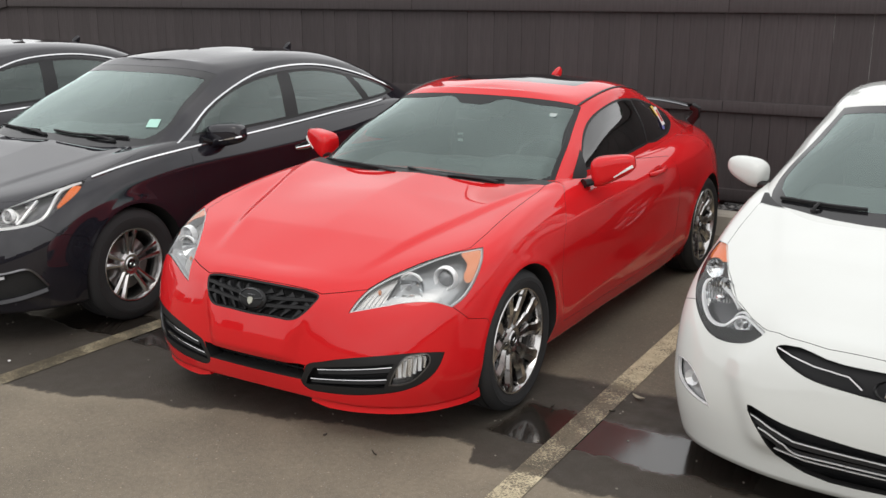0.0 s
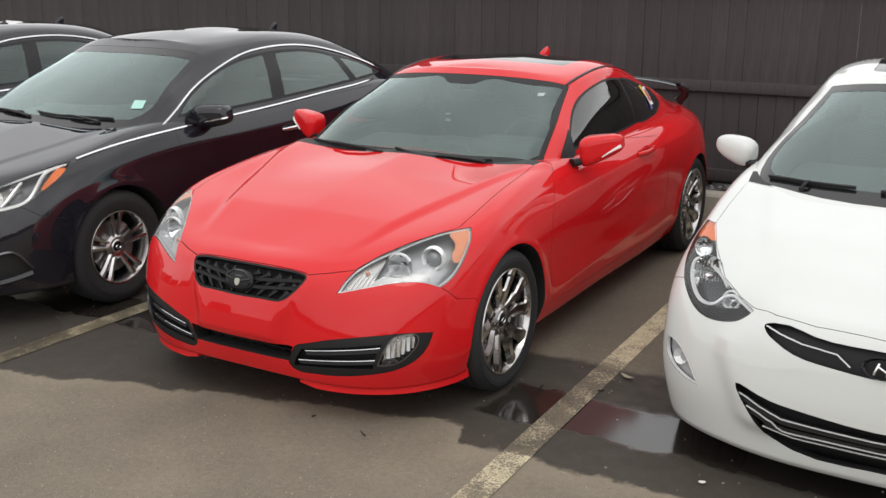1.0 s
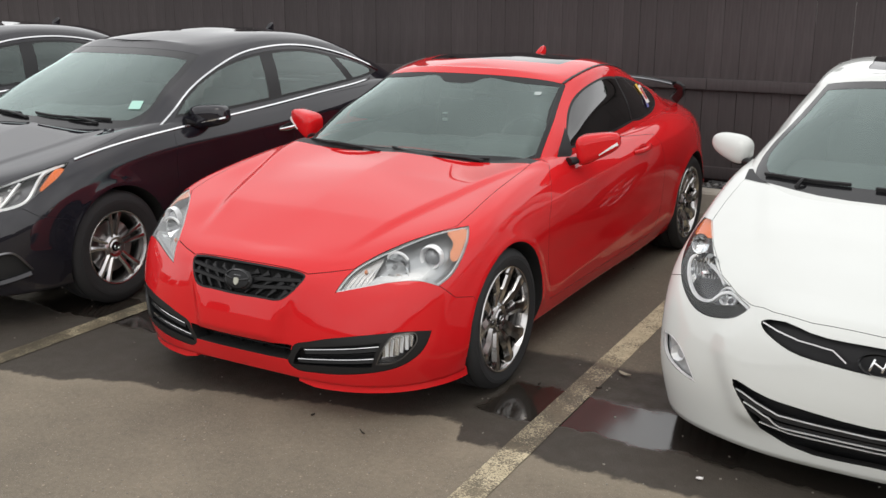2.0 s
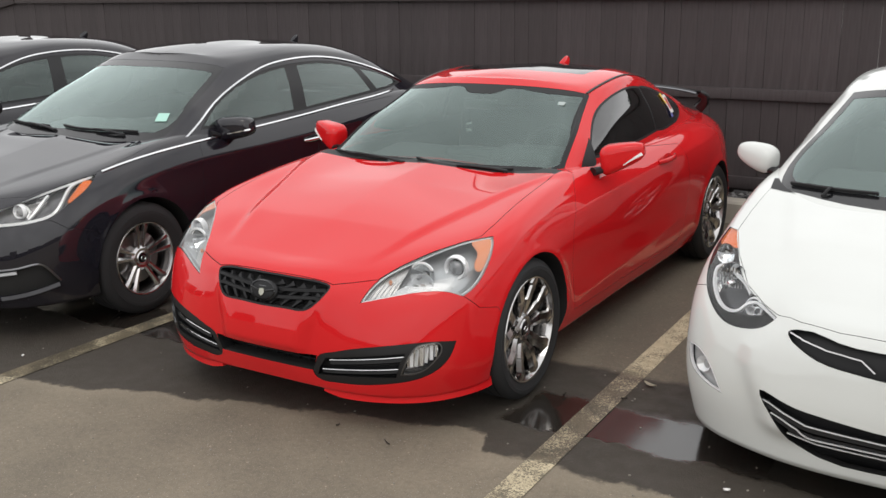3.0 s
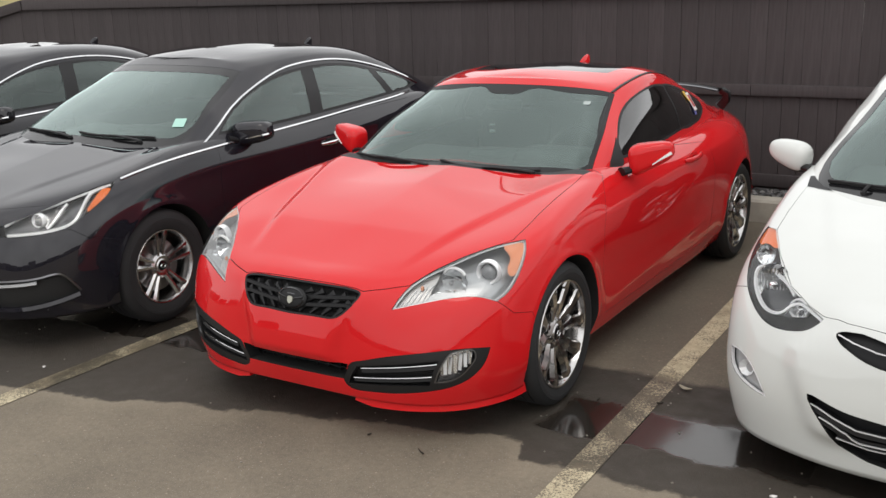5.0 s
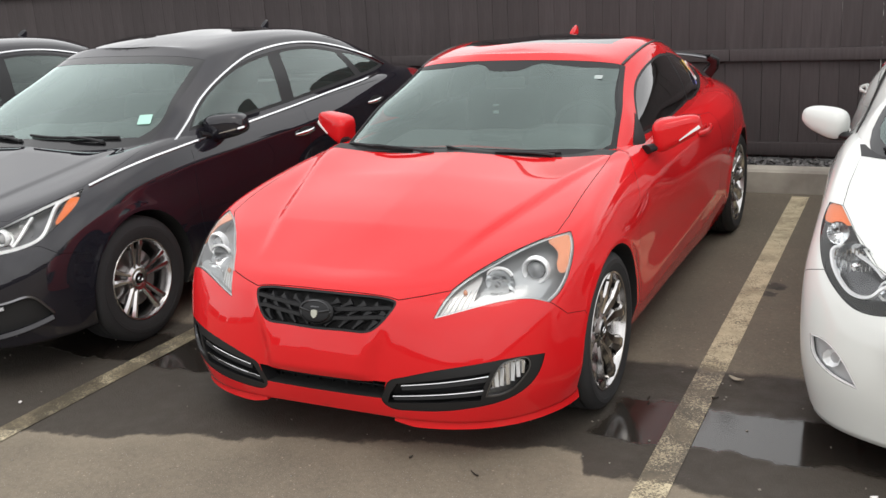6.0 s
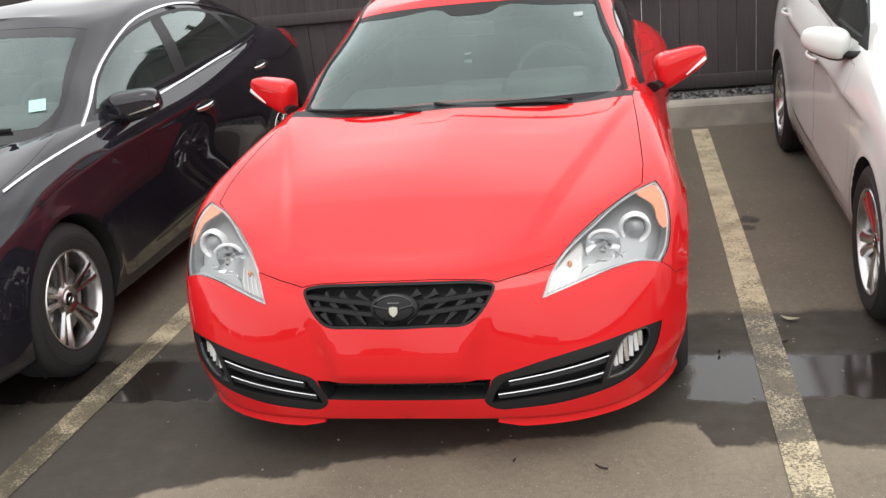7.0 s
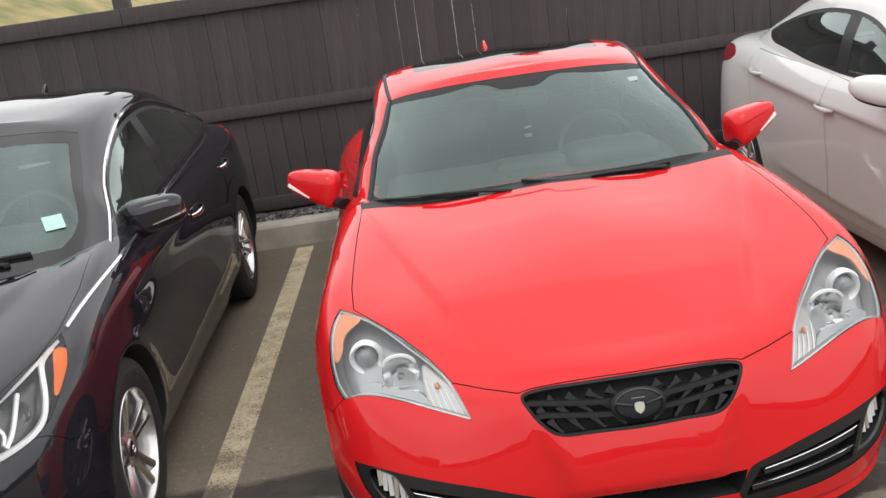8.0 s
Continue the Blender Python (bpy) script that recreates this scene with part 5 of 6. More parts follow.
sunroof = rs.finish("sunroof", rs.patch(SUNROOF, (0, 0, 1), .001, .008, .06, .2, -.002, True), BLACK_GLASS, red, "dark glass sunroof panel", True)
roof = rs.finish("roof", rs.cab, RED, red, "", True)
for side in (1, -1):
    edge = on_skin(rs.cab_skin, run([(.592 * side, 1.33, 1.29), (.60 * side, 1.6, 1.33), (.595 * side, 1.95, 1.34), (.55 * side, 2.35, 1.28)], 8), .0015)
    part("roof_moulding", strip(edge, .020, .005, (0, 0, 1)), PLASTIC, red)
    pillar = on_skin(rs.cab_skin, run([(.742 * side, .655, .935), (.731 * side, .73, .992), (.689 * side, .95, 1.113), (.645 * side, 1.14, 1.207), (.601 * side, 1.322, 1.289)], 8), .0015)
    part("pillar_moulding", strip(pillar, .030, .005, (.55 * side, -.35, .75)), PLASTIC, red, "black moulding between windscreen and roof pillar")
body = rs.finish("body", rs.body, RED, red)

# headlamps
for k, (pts, way) in enumerate(lamps):
    s = 1 if k == 0 else -1
    lamp = rs.finish("headlamp", rs.patch(pts, way, .001, .004, grow=-.002), LENS, red, "clear headlamp with projector, reflectors and amber corner")
    lamp.visible_shadow = False
    back = rs.finish("housing", rs.patch(pts, way, .060, .082, grow=-.001), HOUSING, lamp)
    back.data.materials[0] = back.data.materials[1] = GREY_PANEL
    bezel = carve(rs.patch(pts, way, .006, .058, grow=-.001), prism(pts, way, .5, .5, -.006), "DIFFERENCE")
    bez = rs.finish("bezel", bezel, GREY_PANEL, lamp)
    bez.data.materials[1] = GREY_PANEL
    aim = Vector((.12 * s, -1, .03))
    projector(Vector((.752 * s, -.405, .706)), aim, .036, lamp)
    bowl = lamp_bowl(.056, .04, Vector((.648 * s, -.50, .680)), aim, LAMP, lamp, "high_beam_reflector")
    part("bulb_cap", moved(lathe([(0, .012), (.012, .010), (.014, .0005)], 16, "z"), facing((.648 * s, -.525, .680), aim)), CHROME, bowl)
    tip = outline([(.472, -.695, .592), (.494, -.66, .636), (.516, -.615, .670), (.552, -.56, .700), (.588, -.53, .709), (.590, -.58, .668), (.580, -.632, .620), (.523, -.67, .603)], 3)
    part_pts = tip * (s, 1, 1)
    inner_lamp = rs.finish("turn_reflector", rs.patch(part_pts, way, .025, .035), PEACH, lamp)
    inner_lamp.data.materials[1] = PEACH
    for j in range(5):
        a, b = np.array((.486 + .020 * j, -.685 + .011 * j, .600 + .004 * j)), np.array((.508 + .019 * j, -.630 + .014 * j, .652 + .009 * j))
        part("flute", strip(on_skin(rs.skin, [a * (s, 1, 1), (a + b) / 2 * (s, 1, 1), b * (s, 1, 1)], -.022), .004, .003, (0, -1, .3)), HOUSING, lamp)
    part("turn_bulb", moved(shaped_ball((.008, .008, .011), 0, 0, 2.0, 10, 14), Matrix.Translation(on_skin(rs.skin, [(.548 * s, -.60, .668)], -.016)[0])), PALE_AMBER, lamp)
    rim_pts = on_skin(rs.skin, [p * (s, 1, 1) for p in np.concatenate([RED_HEADLAMP, RED_HEADLAMP[:1]])], -.006)
    mid = sum(rim_pts, Vector()) / len(rim_pts)
    part("bright_rim", tube([p + (mid - p).normalized() * .009 for p in rim_pts], .0032, 6), HOUSING, lamp, "thin silver inner rim")
    hood_arc = [Vector((.652 * s, -.500, .700)) + Vector((.052 * math.cos(a) * s, -.010, .040 * math.sin(a))) for a in np.linspace(radians(20), radians(165), 9)]
    part("lamp_hood", strip(hood_arc, .011, .010, (0, -1, .2)), HOUSING, lamp)
    for j in range(4):
        part("facet", moved(box(.030, .022, .003, (0, 0, 0), .001, segments=1), facing(on_skin(rs.skin, [((.622 + .026 * j) * s, -.58 + .02 * j, .648 + .006 * (j % 2))], -.030)[0], Vector(((.4 - .3 * j) * s, -1, .35 - .2 * (j % 2))))), LAMP, lamp)
    corner = outline([(.763, -.285, .793), (.784, -.262, .799), (.824, -.226, .800), (.842, -.255, .781), (.856, -.32, .735), (.848, -.385, .697), (.834, -.385, .711), (.815, -.325, .762)], 3) * (s, 1, 1)
    amber = rs.finish("amber_reflector", rs.patch(corner, way, .008, .014), PALE_AMBER, lamp, "amber corner reflector")
    amber.data.materials[1] = PALE_AMBER
    panel = outline([(.575, -.645, .612), (.66, -.595, .630), (.75, -.54, .636), (.79, -.50, .645), (.725, -.50, .662), (.69, -.53, .650), (.64, -.57, .650), (.60, -.60, .645)], 3) * (s, 1, 1)
    rs.finish("shade_panel", rs.patch(panel, way, .022, .032), GREY_PANEL, lamp, "grey lower lamp panel").data.materials[1] = GREY_PANEL


# grille, badge, fog lamps and intake
def skin_bar(skin, points, width, thick, depth, way=(0, -1, .3)):
    return strip(on_skin(skin, run(points, 6), -depth), width, thick, way)


grille = rs.finish("grille", carve(rs.patch(RED_GRILLE, (0, -1, .35), .002, .04, grow=-.0005), prism(RED_GRILLE, (0, -1, .35), .5, .5, -.009), "DIFFERENCE"), PLASTIC, bumper, "black grille with slanted bars")
rs.finish("backing", rs.patch(RED_GRILLE, (0, -1, .35), .052, .064, grow=-.001), DARK, grille)
for z, w in ((.6215, .300), (.5775, .276)):
    part("bar", skin_bar(rs.skin, [(-w, -.72, z), (-w / 2, -.76, z), (0, -.78, z), (w / 2, -.76, z), (w, -.72, z)], .019, .022, .012), PLASTIC, grille)
for row, (z0, z1, w) in enumerate(((.660, .624, .292), (.618, .580, .300), (.574, .532, .262))):
    for k in range(-5, 6):
        x = k * .058 + (.029 if row % 2 else 0)
        lean = .020 * (1 if x > 0 else -1)
        if abs(x) < .045 or abs(x) + .012 > w:
            continue
        part("slat", skin_bar(rs.skin, [(x - lean, -.75, z1), (x - lean * .2, -.75, z1 * .6 + z0 * .4), (x + lean * .45, -.75, z1 * .2 + z0 * .8), (x + lean * .7, -.75, z0)], [.010 + .026 * (i / 18) ** 2 for i in range(19)], .018, .020), PLASTIC, grille)
badge = part("badge", moved(shaped_ball((.078, .047, .013), 0, 0, 2.2, 12, 32), facing((0, -.779, .598), (0, -1, .32))), PLASTIC, grille, "black oval badge with a small silver shield")
bm = lathe([(.006, .060), (.012, .065), (.006, .070)], 40, "z")
bmesh.ops.scale(bm, vec=(1, .62, 1), verts=bm.verts)
part("badge_ring", moved(bm, facing((0, -.779, .598), (0, -1, .32))), TRIM, badge)
for s in (1, -1):
    part("wing", moved(box(.052, .010, .009, (.042 * s, .004, .011), .003, pose(0, 0, 0, 0, 0, 14 * s)), facing((0, -.779, .598), (0, -1, .32))), TRIM, badge)
shield = prism(outline([(-.013, .011, 0), (0, .014, 0), (.013, .011, 0), (.012, -.008, 0), (0, -.019, 0), (-.012, -.008, 0)], 3, (0, 2, 4)), (0, 0, 1), 0, .006)
shield.transform(facing((0, -.791, .594), (0, -1, .32)))
part("shield", shield, SHIELD, badge, "small silver shield")
for k in range(6):
    part("writing_bar", moved(box(.0045, .003, .002, (-.016 + .0064 * k, .018, .0115), 0), facing((0, -.779, .598), (0, -1, .32))), GREY_ALLOY, badge)

for k, (pts, way) in enumerate(rs.sides(RED_FOG_TRIM, (.25, -1, .1))):
    s = 1 if k == 0 else -1
    trim = rs.patch(pts, way, .003, .062, grow=-.0006)
    slot = np.array([(.330, -.786, .345), (.672, -.69, .395), (.650, -.70, .345), (.632, -.70, .283), (.285, -.786, .262), (.300, -.79, .30)]) * (s, 1, 1)
    fog_pts = RED_FOG * (s, 1, 1)
    for hole in (slot, fog_pts):
        trim = carve(trim, carve(prism(hole, way, .3, .3), rs.lower(.045), "DIFFERENCE"), "DIFFERENCE")
    holder = rs.finish("fog_lamp_trim", trim, SATIN, bumper, "satin black lower corner trim")
    holder.data.materials[1] = SATIN
    lens = rs.finish("fog_lamp", rs.patch(fog_pts, way, .006, .010, grow=-.0005), LENS, holder, "clear fog lamp")
    bowl = rs.finish("reflector", rs.patch(fog_pts, way, .040, .044, grow=-.001), HOUSING, lens)
    bowl.data.materials[1] = ALLOY
    rs.finish("rim", carve(rs.patch(fog_pts, way, .004, .014, grow=-.0004), prism(fog_pts, way, .5, .5, -.005), "DIFFERENCE"), GREY_ALLOY, lens).data.materials[1] = GREY_ALLOY
    for j in range(7):
        # upright mirror strips, tilted by turns
        u = (j - 3) * .0175
        at = on_skin(rs.skin, [((.726 + u) * s, -.640 + u * .8, .368 + u * .40)], -.032)[0]
        part("flute", moved(box(.015, .078 - abs(u) * .5, .004, (0, 0, 0), .001, segments=1), facing(at, Vector(((.25 + (.35 if j % 2 else -.25)) * s, -1, .18)))), HOUSING if j % 3 else LAMP, lens)
    for a, b in (((.346, -.786, .336), (.672, -.686, .377)), ((.308, -.786, .288), (.646, -.70, .320))):
        a, b = np.array(a) * (s, 1, 1), np.array(b) * (s, 1, 1)
        part("chrome_strip", strip(on_skin(rs.skin, run([a, a * .5 + b * .5 + (0, -.02, 0), b], 6), -.010), .0036, .004, (0, -1, .3)), CHROME, holder)
        part("slat", strip(on_skin(rs.skin, run([a - (0, 0, .016), a * .5 + b * .5 - (0, .02, .016), b - (0, 0, .016)], 6), -.026), .026, .024, (0, -1, .3)), PLASTIC, holder)
mesh_in = part("lower_intake", box(.56, .02, .09, (0, -.685, .316), .004), DARK, bumper)
for z in (.297, .318, .338):
    part("slat", box(.56, .02, .006, (0, -.71, z), .002), PLASTIC, mesh_in)
for k in range(-4, 5):
    part("rib", box(.008, .02, .075, (k * .062, -.705, .316), .002), PLASTIC, mesh_in)
# chin steps under the outer corners
for s in (1, -1):
    pts = on_skin(rs.skin, run([(.30 * s, -.78, .20), (.36 * s, -.77, .195), (.60 * s, -.70, .19), (.77 * s, -.56, .19), (.855 * s, -.41, .195), (.875 * s, -.33, .2)], 6), -.005)
    part("chin", strip([p + Vector((-.010 * s * i / 30, .020, -.006 - .012 * min(1, i / 3))) for i, p in enumerate(pts)], .034, .040, (0, 0, 1)), RED, bumper)

# mirrors, wipers, handles, roof fin, wing, cabin
for s in (1, -1):
    door_mirror(red, (.957, .965, 1.003), (.116, .068, .066), RED, s, SIGNAL, (.835, .86, .925), taper=.33, power=4.2, thin=.019, squash=.30, strip_z=(-.66, -.28), strip_x=(.05, .90))
    sail = outline([(.83, .80, .925), (.80, .88, .985), (.745, 1.035, 1.075), (.785, 1.0, .95), (.82, .95, .93)], 2, (0, 2, 3, 4)) * (s, 1, 1)
    rs.finish("mirror_sail", rs.patch(sail, (s, 0, .3), -.003, .006, upper=True), PLASTIC, red, "", True)
    hold = new("door_handle")
    hold.parent = red
    pts = on_skin(rs.skin, [(.9 * s, y, .853 + .01 * (y - 1.67)) for y in np.linspace(1.68, 1.93, 9)], .0)
    lifted = [p + Vector((s * (.004 + .026 * math.sin(math.pi * i / 8) ** .6), 0, 0)) for i, p in enumerate(pts)]
    part("grip", tube(lifted, [.012, .015, .016, .016, .016, .016, .016, .015, .012], 10, .7, (1, 0, 0)), RED, hold)
    part("recess", moved(shaped_ball((.004, .085, .032), 0, 0, 2.5, 12, 24), Matrix.Translation(pts[4])), RED, hold)
wiper(red, (.47, .575, .945), [p + Vector((0, -.004, .005)) for p in on_skin(rs.cab_skin, run([(.50, .60, .962), (.20, .575, .965), (-.02, .585, .975), (-.10, .61, .98)], 5), .004)])
wiper(red, (-.16, .565, .945), [p + Vector((0, -.004, .005)) for p in on_skin(rs.cab_skin, run([(-.28, .585, .958), (-.45, .60, .96), (-.62, .635, .962), (-.70, .665, .965)], 5), .004)])
fin = part("roof_aerial", moved(shaped_ball((.018, .085, .052), 0, 0, 1.6, 14, 20), Matrix.Translation((-.03, 2.36, 1.352)) @ Matrix(((1, 0, 0, 0), (0, 1, .8, 0), (0, 0, 1, 0), (0, 0, 0, 1)))), RED, red, "red shark fin aerial")
wing = new("rear_wing")
wing.parent = red
plane = [(x, 3.47 - .10 * (x / .62) ** 2, 1.118 - .035 * abs(x / .62) ** 3) for x in np.linspace(-.60, .60, 15)]
part("blade", strip(plane, .17, .022, (0, .12, 1)), TRIM, wing)
for s in (1, -1):
    part("end_post", tube([(.60 * s, 3.37, 1.088), (.64 * s, 3.38, 1.06), (.63 * s, 3.40, 1.02), (.58 * s, 3.41, .965)], [.030, .034, .036, .040], 10, .5, (0, 1, 0)), TRIM, wing)
part("wing_edge", strip([(x, y - .085, z + .006) for x, y, z in plane], .010, .008, (0, .12, 1)), GREY_ALLOY, wing)
cabin(red, .56, .93, .66, 1.62, 2.35)
mirror = part("rear_view_mirror", box(.23, .03, .065, (0, 1.16, 1.205), .014), PLASTIC, red)
part("stalk", tube([(0, 1.17, 1.22), (0, 1.15, 1.262)], .012), PLASTIC, mirror)
tag = part("hanging_tag", box(.034, .003, .016, (-.003, 1.02, 1.072), .001), PAPER, red, "small white card hanging from the mirror")
part("upper_card", box(.034, .003, .010, (-.002, 1.02, 1.108), .001, pose(0, 0, 0, 0, -8)), PAPER, tag)
part("string", tube([(-.002, 1.03, 1.20), (-.002, 1.021, 1.10)], .001, 5), PLASTIC, tag)
part("windscreen_sticker", moved(box(.042, .03, .001, (0, 0, 0), 0), facing(on_skin(rs.cab_skin, [(.505, 1.17, 1.215)], .0008)[0], (0, -.5, .85))), PAPER, red, "small pale sticker inside the windscreen")
for (y, z), (w, h), mat in (((2.355, 1.155), (.075, .055), YELLOW), ((2.39, 1.105), (.13, .08), WHITE_DECAL), ((2.395, 1.108), (.085, .042), RED_DECAL), ((2.38, 1.05), (.075, .05), BLUE_DECAL)):
    at = on_skin(rs.cab_skin, [(.68, y, z)], .004 if mat is not RED_DECAL else .0055)[0]
    part("decal", moved(box(h, w, .0008, (0, 0, 0), 0), facing(at, rs.cab_skin.normal(at)[0])), mat, red)


# ---- the black sedans ----
def bar_handle(car, skin, s, x, y0, y1, z0, z1, mat):
    hold = new("door_handle")
    hold.parent = car
    ys = np.linspace(y0, y1, 9)
    pts = on_skin(skin, [(x * s, y, z0 + (z1 - z0) * k / 8) for k, y in enumerate(ys)], 0)
    bow = [p + Vector((s * (.002 + .032 * math.sin(math.pi * k / 8) ** .55), 0, 0)) for k, p in enumerate(pts)]
    part("grip", tube(bow, [.008, .011, .013, .013, .013, .013, .013, .011, .008], 10, .6, (1, 0, 0)), mat, hold)
    part("recess", moved(shaped_ball((.004, (y1 - y0) * .32, .030), 0, 0, 2.4, 12, 24), Matrix.Translation(pts[4])), PLASTIC if mat is CHROME else mat, hold)


def black_shape(grid):
    ridge(grid, [(-.1, .80), (.5, .845), (1.6, .875), (3.0, .945)], .013, .06, .03, .5)
    ridge(grid, [(.40, .33), (1.2, .36), (2.4, .45)], .014, .09, .02, .5)
    flare(grid, .012, .335, .378)
    flare(grid, 2.805, .336, .378)


def white_shape(grid):
    ridge(grid, [(-.1, .78), (.5, .815), (1.5, .86), (2.9, .96)], .036, .15, .022, .7)
    ridge(grid, [(.40, .33), (1.2, .35), (2.3, .42)], .012, .09, .02, .5)
    flare(grid, 0, .318, .357, .010)
    flare(grid, 2.70, .318, .357, .010)
    plateau(grid, [(.26, .46), (.36, .50), (.44, .54), (.50, .565), (.56, .56), (.62, .50), (.66, .455), (.72, .42)], .036, .026, .22, .74)


def black_sedan(at, label, turn=0.0):
    car = car_thing("black_sedan", label, at, turn)
    s = Shell(car, BLACK, black_lower(), BLACK_BELT, BLACK_ROOF, BLACK_SPINE, bulge=.014, creases=[((.42, -.62), (.62, .2), .009, .02)], shaping=black_shape, rows=96)
    head = outline([(.825, -.228, .873), (.79, -.38, .848), (.727, -.565, .795), (.621, -.739, .735), (.555, -.80, .705), (.575, -.805, .655), (.646, -.769, .650), (.765, -.664, .663), (.834, -.551, .692), (.860, -.441, .755), (.862, -.325, .816)], 4, (0, 4, 5))
    half = [(.30, -.80, .765), (.56, -.70, .79), (.70, -.60, .80), (.79, -.38, .848), (.815, -.22, .878), (.815, .05, .93), (.79, .335, .985), (.45, .215, .985)]
    hood = [(0, -.84, .755)] + half + [(0, .175, .985)] + [(-x, y, z) for x, y, z in half[::-1]]
    s.panel("hood", hood, (0, -.3, 1), .014, label="glossy black hood with soft creases")
    way = np.array((.55, -1, .2))
    fog = outline([(.50, -.86, .43), (.66, -.812, .43), (.779, -.709, .446), (.820, -.650, .452), (.858, -.56, .335), (.75, -.72, .29), (.60, -.82, .27), (.50, -.86, .275)], 3, (0, 3, 4, 7))
    for k in (1, -1):
        f = (k, 1, 1)
        s.sink(head * f, way * f, .08)
        s.sink(fog * f, way * f, .05)
    lower = [(.5, -.9, .24), (.48, -.9, .60), (.52, -.9, .70), (-.52, -.9, .70), (-.48, -.9, .60), (-.5, -.9, .24)]
    s.sink(lower, (0, -1, 0), .06)
    s.arches(.012, .335, .366)
    s.arches(2.805, .336, .366)
    front = outline(side_polygon([(.53, .95), (.50, .75), (.52, .45), (.56, .27), (1.63, .27), (1.635, .60), (1.69, 1.0)], .9), 3, (0, 3, 4, 6))
    rear = outline(side_polygon([(1.70, 1.0), (1.645, .60), (1.64, .27), (2.36, .27), (2.48, .50), (2.62, .70), (2.70, .90), (2.70, 1.03)], .9), 3, (0, 2, 3, 7))
    for k in (1, -1):
        for nm, o in (("front_door", front), ("rear_door", rear)):
            s.panel(nm, o * (k, 1, 1), (k, 0, 0), .01, .002, .2, .3)
    bumper = side_polygon([(-1.3, .05), (-.24, .05), (-.30, .42), (-.345, .58), (-.50, .62), (-.56, .668), (-.66, .70), (-1.3, .76)])
    nose = carve(s.body.copy(), prism(bumper, (1, 0, 0), 1.3, 1.3, -.0012), "INTERSECT")
    s.body = carve(s.body, prism(bumper, (1, 0, 0), 1.3, 1.3, .0012), "DIFFERENCE")
    nose = s.finish("front_bumper", nose, BLACK, car)
    # panes
    half = [(.42, .19, .955), (.74, .31, .965), (.745, .42, 1.03), (.70, .66, 1.165), (.60, 1.085, 1.362), (.36, 1.025, 1.388)]
    screen = outline([(0, .16, .955)] + half + [(0, 1.0, 1.395)] + [(-x, y, z) for x, y, z in half[::-1]], 3, (2, 5, 9, 12))
    half = [(.42, .275, 1.022), (.675, .355, 1.022), (.705, .43, 1.05), (.667, .66, 1.165), (.582, 1.0, 1.325), (.30, .945, 1.352)]
    inner = outline([(0, .245, 1.022)] + half + [(0, .92, 1.36)] + [(-x, y, z) for x, y, z in half[::-1]], 3, (2, 5, 9, 12))
    s.window("windscreen", screen, (0, -1, .75), PANE, inner=inner)
    side = outline(side_polygon([(.60, 1.0), (.70, 1.085), (.84, 1.172), (1.125, 1.288), (1.40, 1.348), (1.655, 1.370), (1.60, 1.015), (1.07, .998)], .76), 4, (0, 5, 6))
    rear_side = outline(side_polygon([(1.648, 1.370), (1.85, 1.374), (2.05, 1.365), (2.25, 1.338), (2.43, 1.295), (2.55, 1.065), (2.10, 1.038), (1.594, 1.016)], .76), 4, (0, 4, 5, 7))
    small = outline(side_polygon([(2.424, 1.296), (2.60, 1.258), (2.76, 1.205), (2.95, 1.112), (2.75, 1.078), (2.544, 1.064)], .75), 3, (0, 3, 5))
    side_in = outline(side_polygon([(.64, 1.020), (.72, 1.078), (.85, 1.155), (1.125, 1.268), (1.40, 1.328), (1.585, 1.346), (1.530, 1.034), (1.07, 1.018)], .76), 4, (0, 5, 6))
    rear_in = outline(side_polygon([(1.722, 1.351), (1.85, 1.354), (2.05, 1.345), (2.23, 1.320), (2.385, 1.285), (2.492, 1.083), (2.10, 1.060), (1.668, 1.038)], .76), 4, (0, 4, 5, 7))
    small_in = outline(side_polygon([(2.475, 1.266), (2.60, 1.238), (2.75, 1.189), (2.885, 1.120), (2.75, 1.099), (2.580, 1.086)], .75), 3, (0, 3, 5))
    for k in (1, -1):
        for nm, o, i in (("front_side_window", side, side_in), ("rear_side_window", rear_side, rear_in), ("quarter_window", small, small_in)):
            s.window(nm, o * (k, 1, 1), (k, 0, .25), SIDE_PANE, inner=i * (k, 1, 1), frame_mat=SATIN)
    back = outline([(0, 3.36, 1.12), (.55, 3.16, 1.12), (.50, 2.93, 1.25), (0, 2.98, 1.31), (-.50, 2.93, 1.25), (-.55, 3.16, 1.12)], 3, (1, 2, 4, 5))
    s.window("rear_window", back, (0, .7, 1), TINTED, .02)
    roof_pane = outline([(.40, 1.28, 1.43), (.42, 1.40, 1.44), (.42, 2.0, 1.45), (.36, 2.08, 1.45), (-.36, 2.08, 1.45), (-.42, 2.0, 1.45), (-.42, 1.40, 1.44), (-.40, 1.28, 1.43)], 3)
    s.cab = carve(s.cab, prism(roof_pane, (0, 0, 1), .05, .2), "DIFFERENCE")
    s.finish("sunroof", s.patch(roof_pane, (0, 0, 1), .001, .008, .06, .2, -.0025, True), BLACK_GLASS, car, "dark glass sunroof panel", True)
    s.finish("roof", s.cab, BLACK, car, "", True)
    s.finish("body", s.body, BLACK, car)
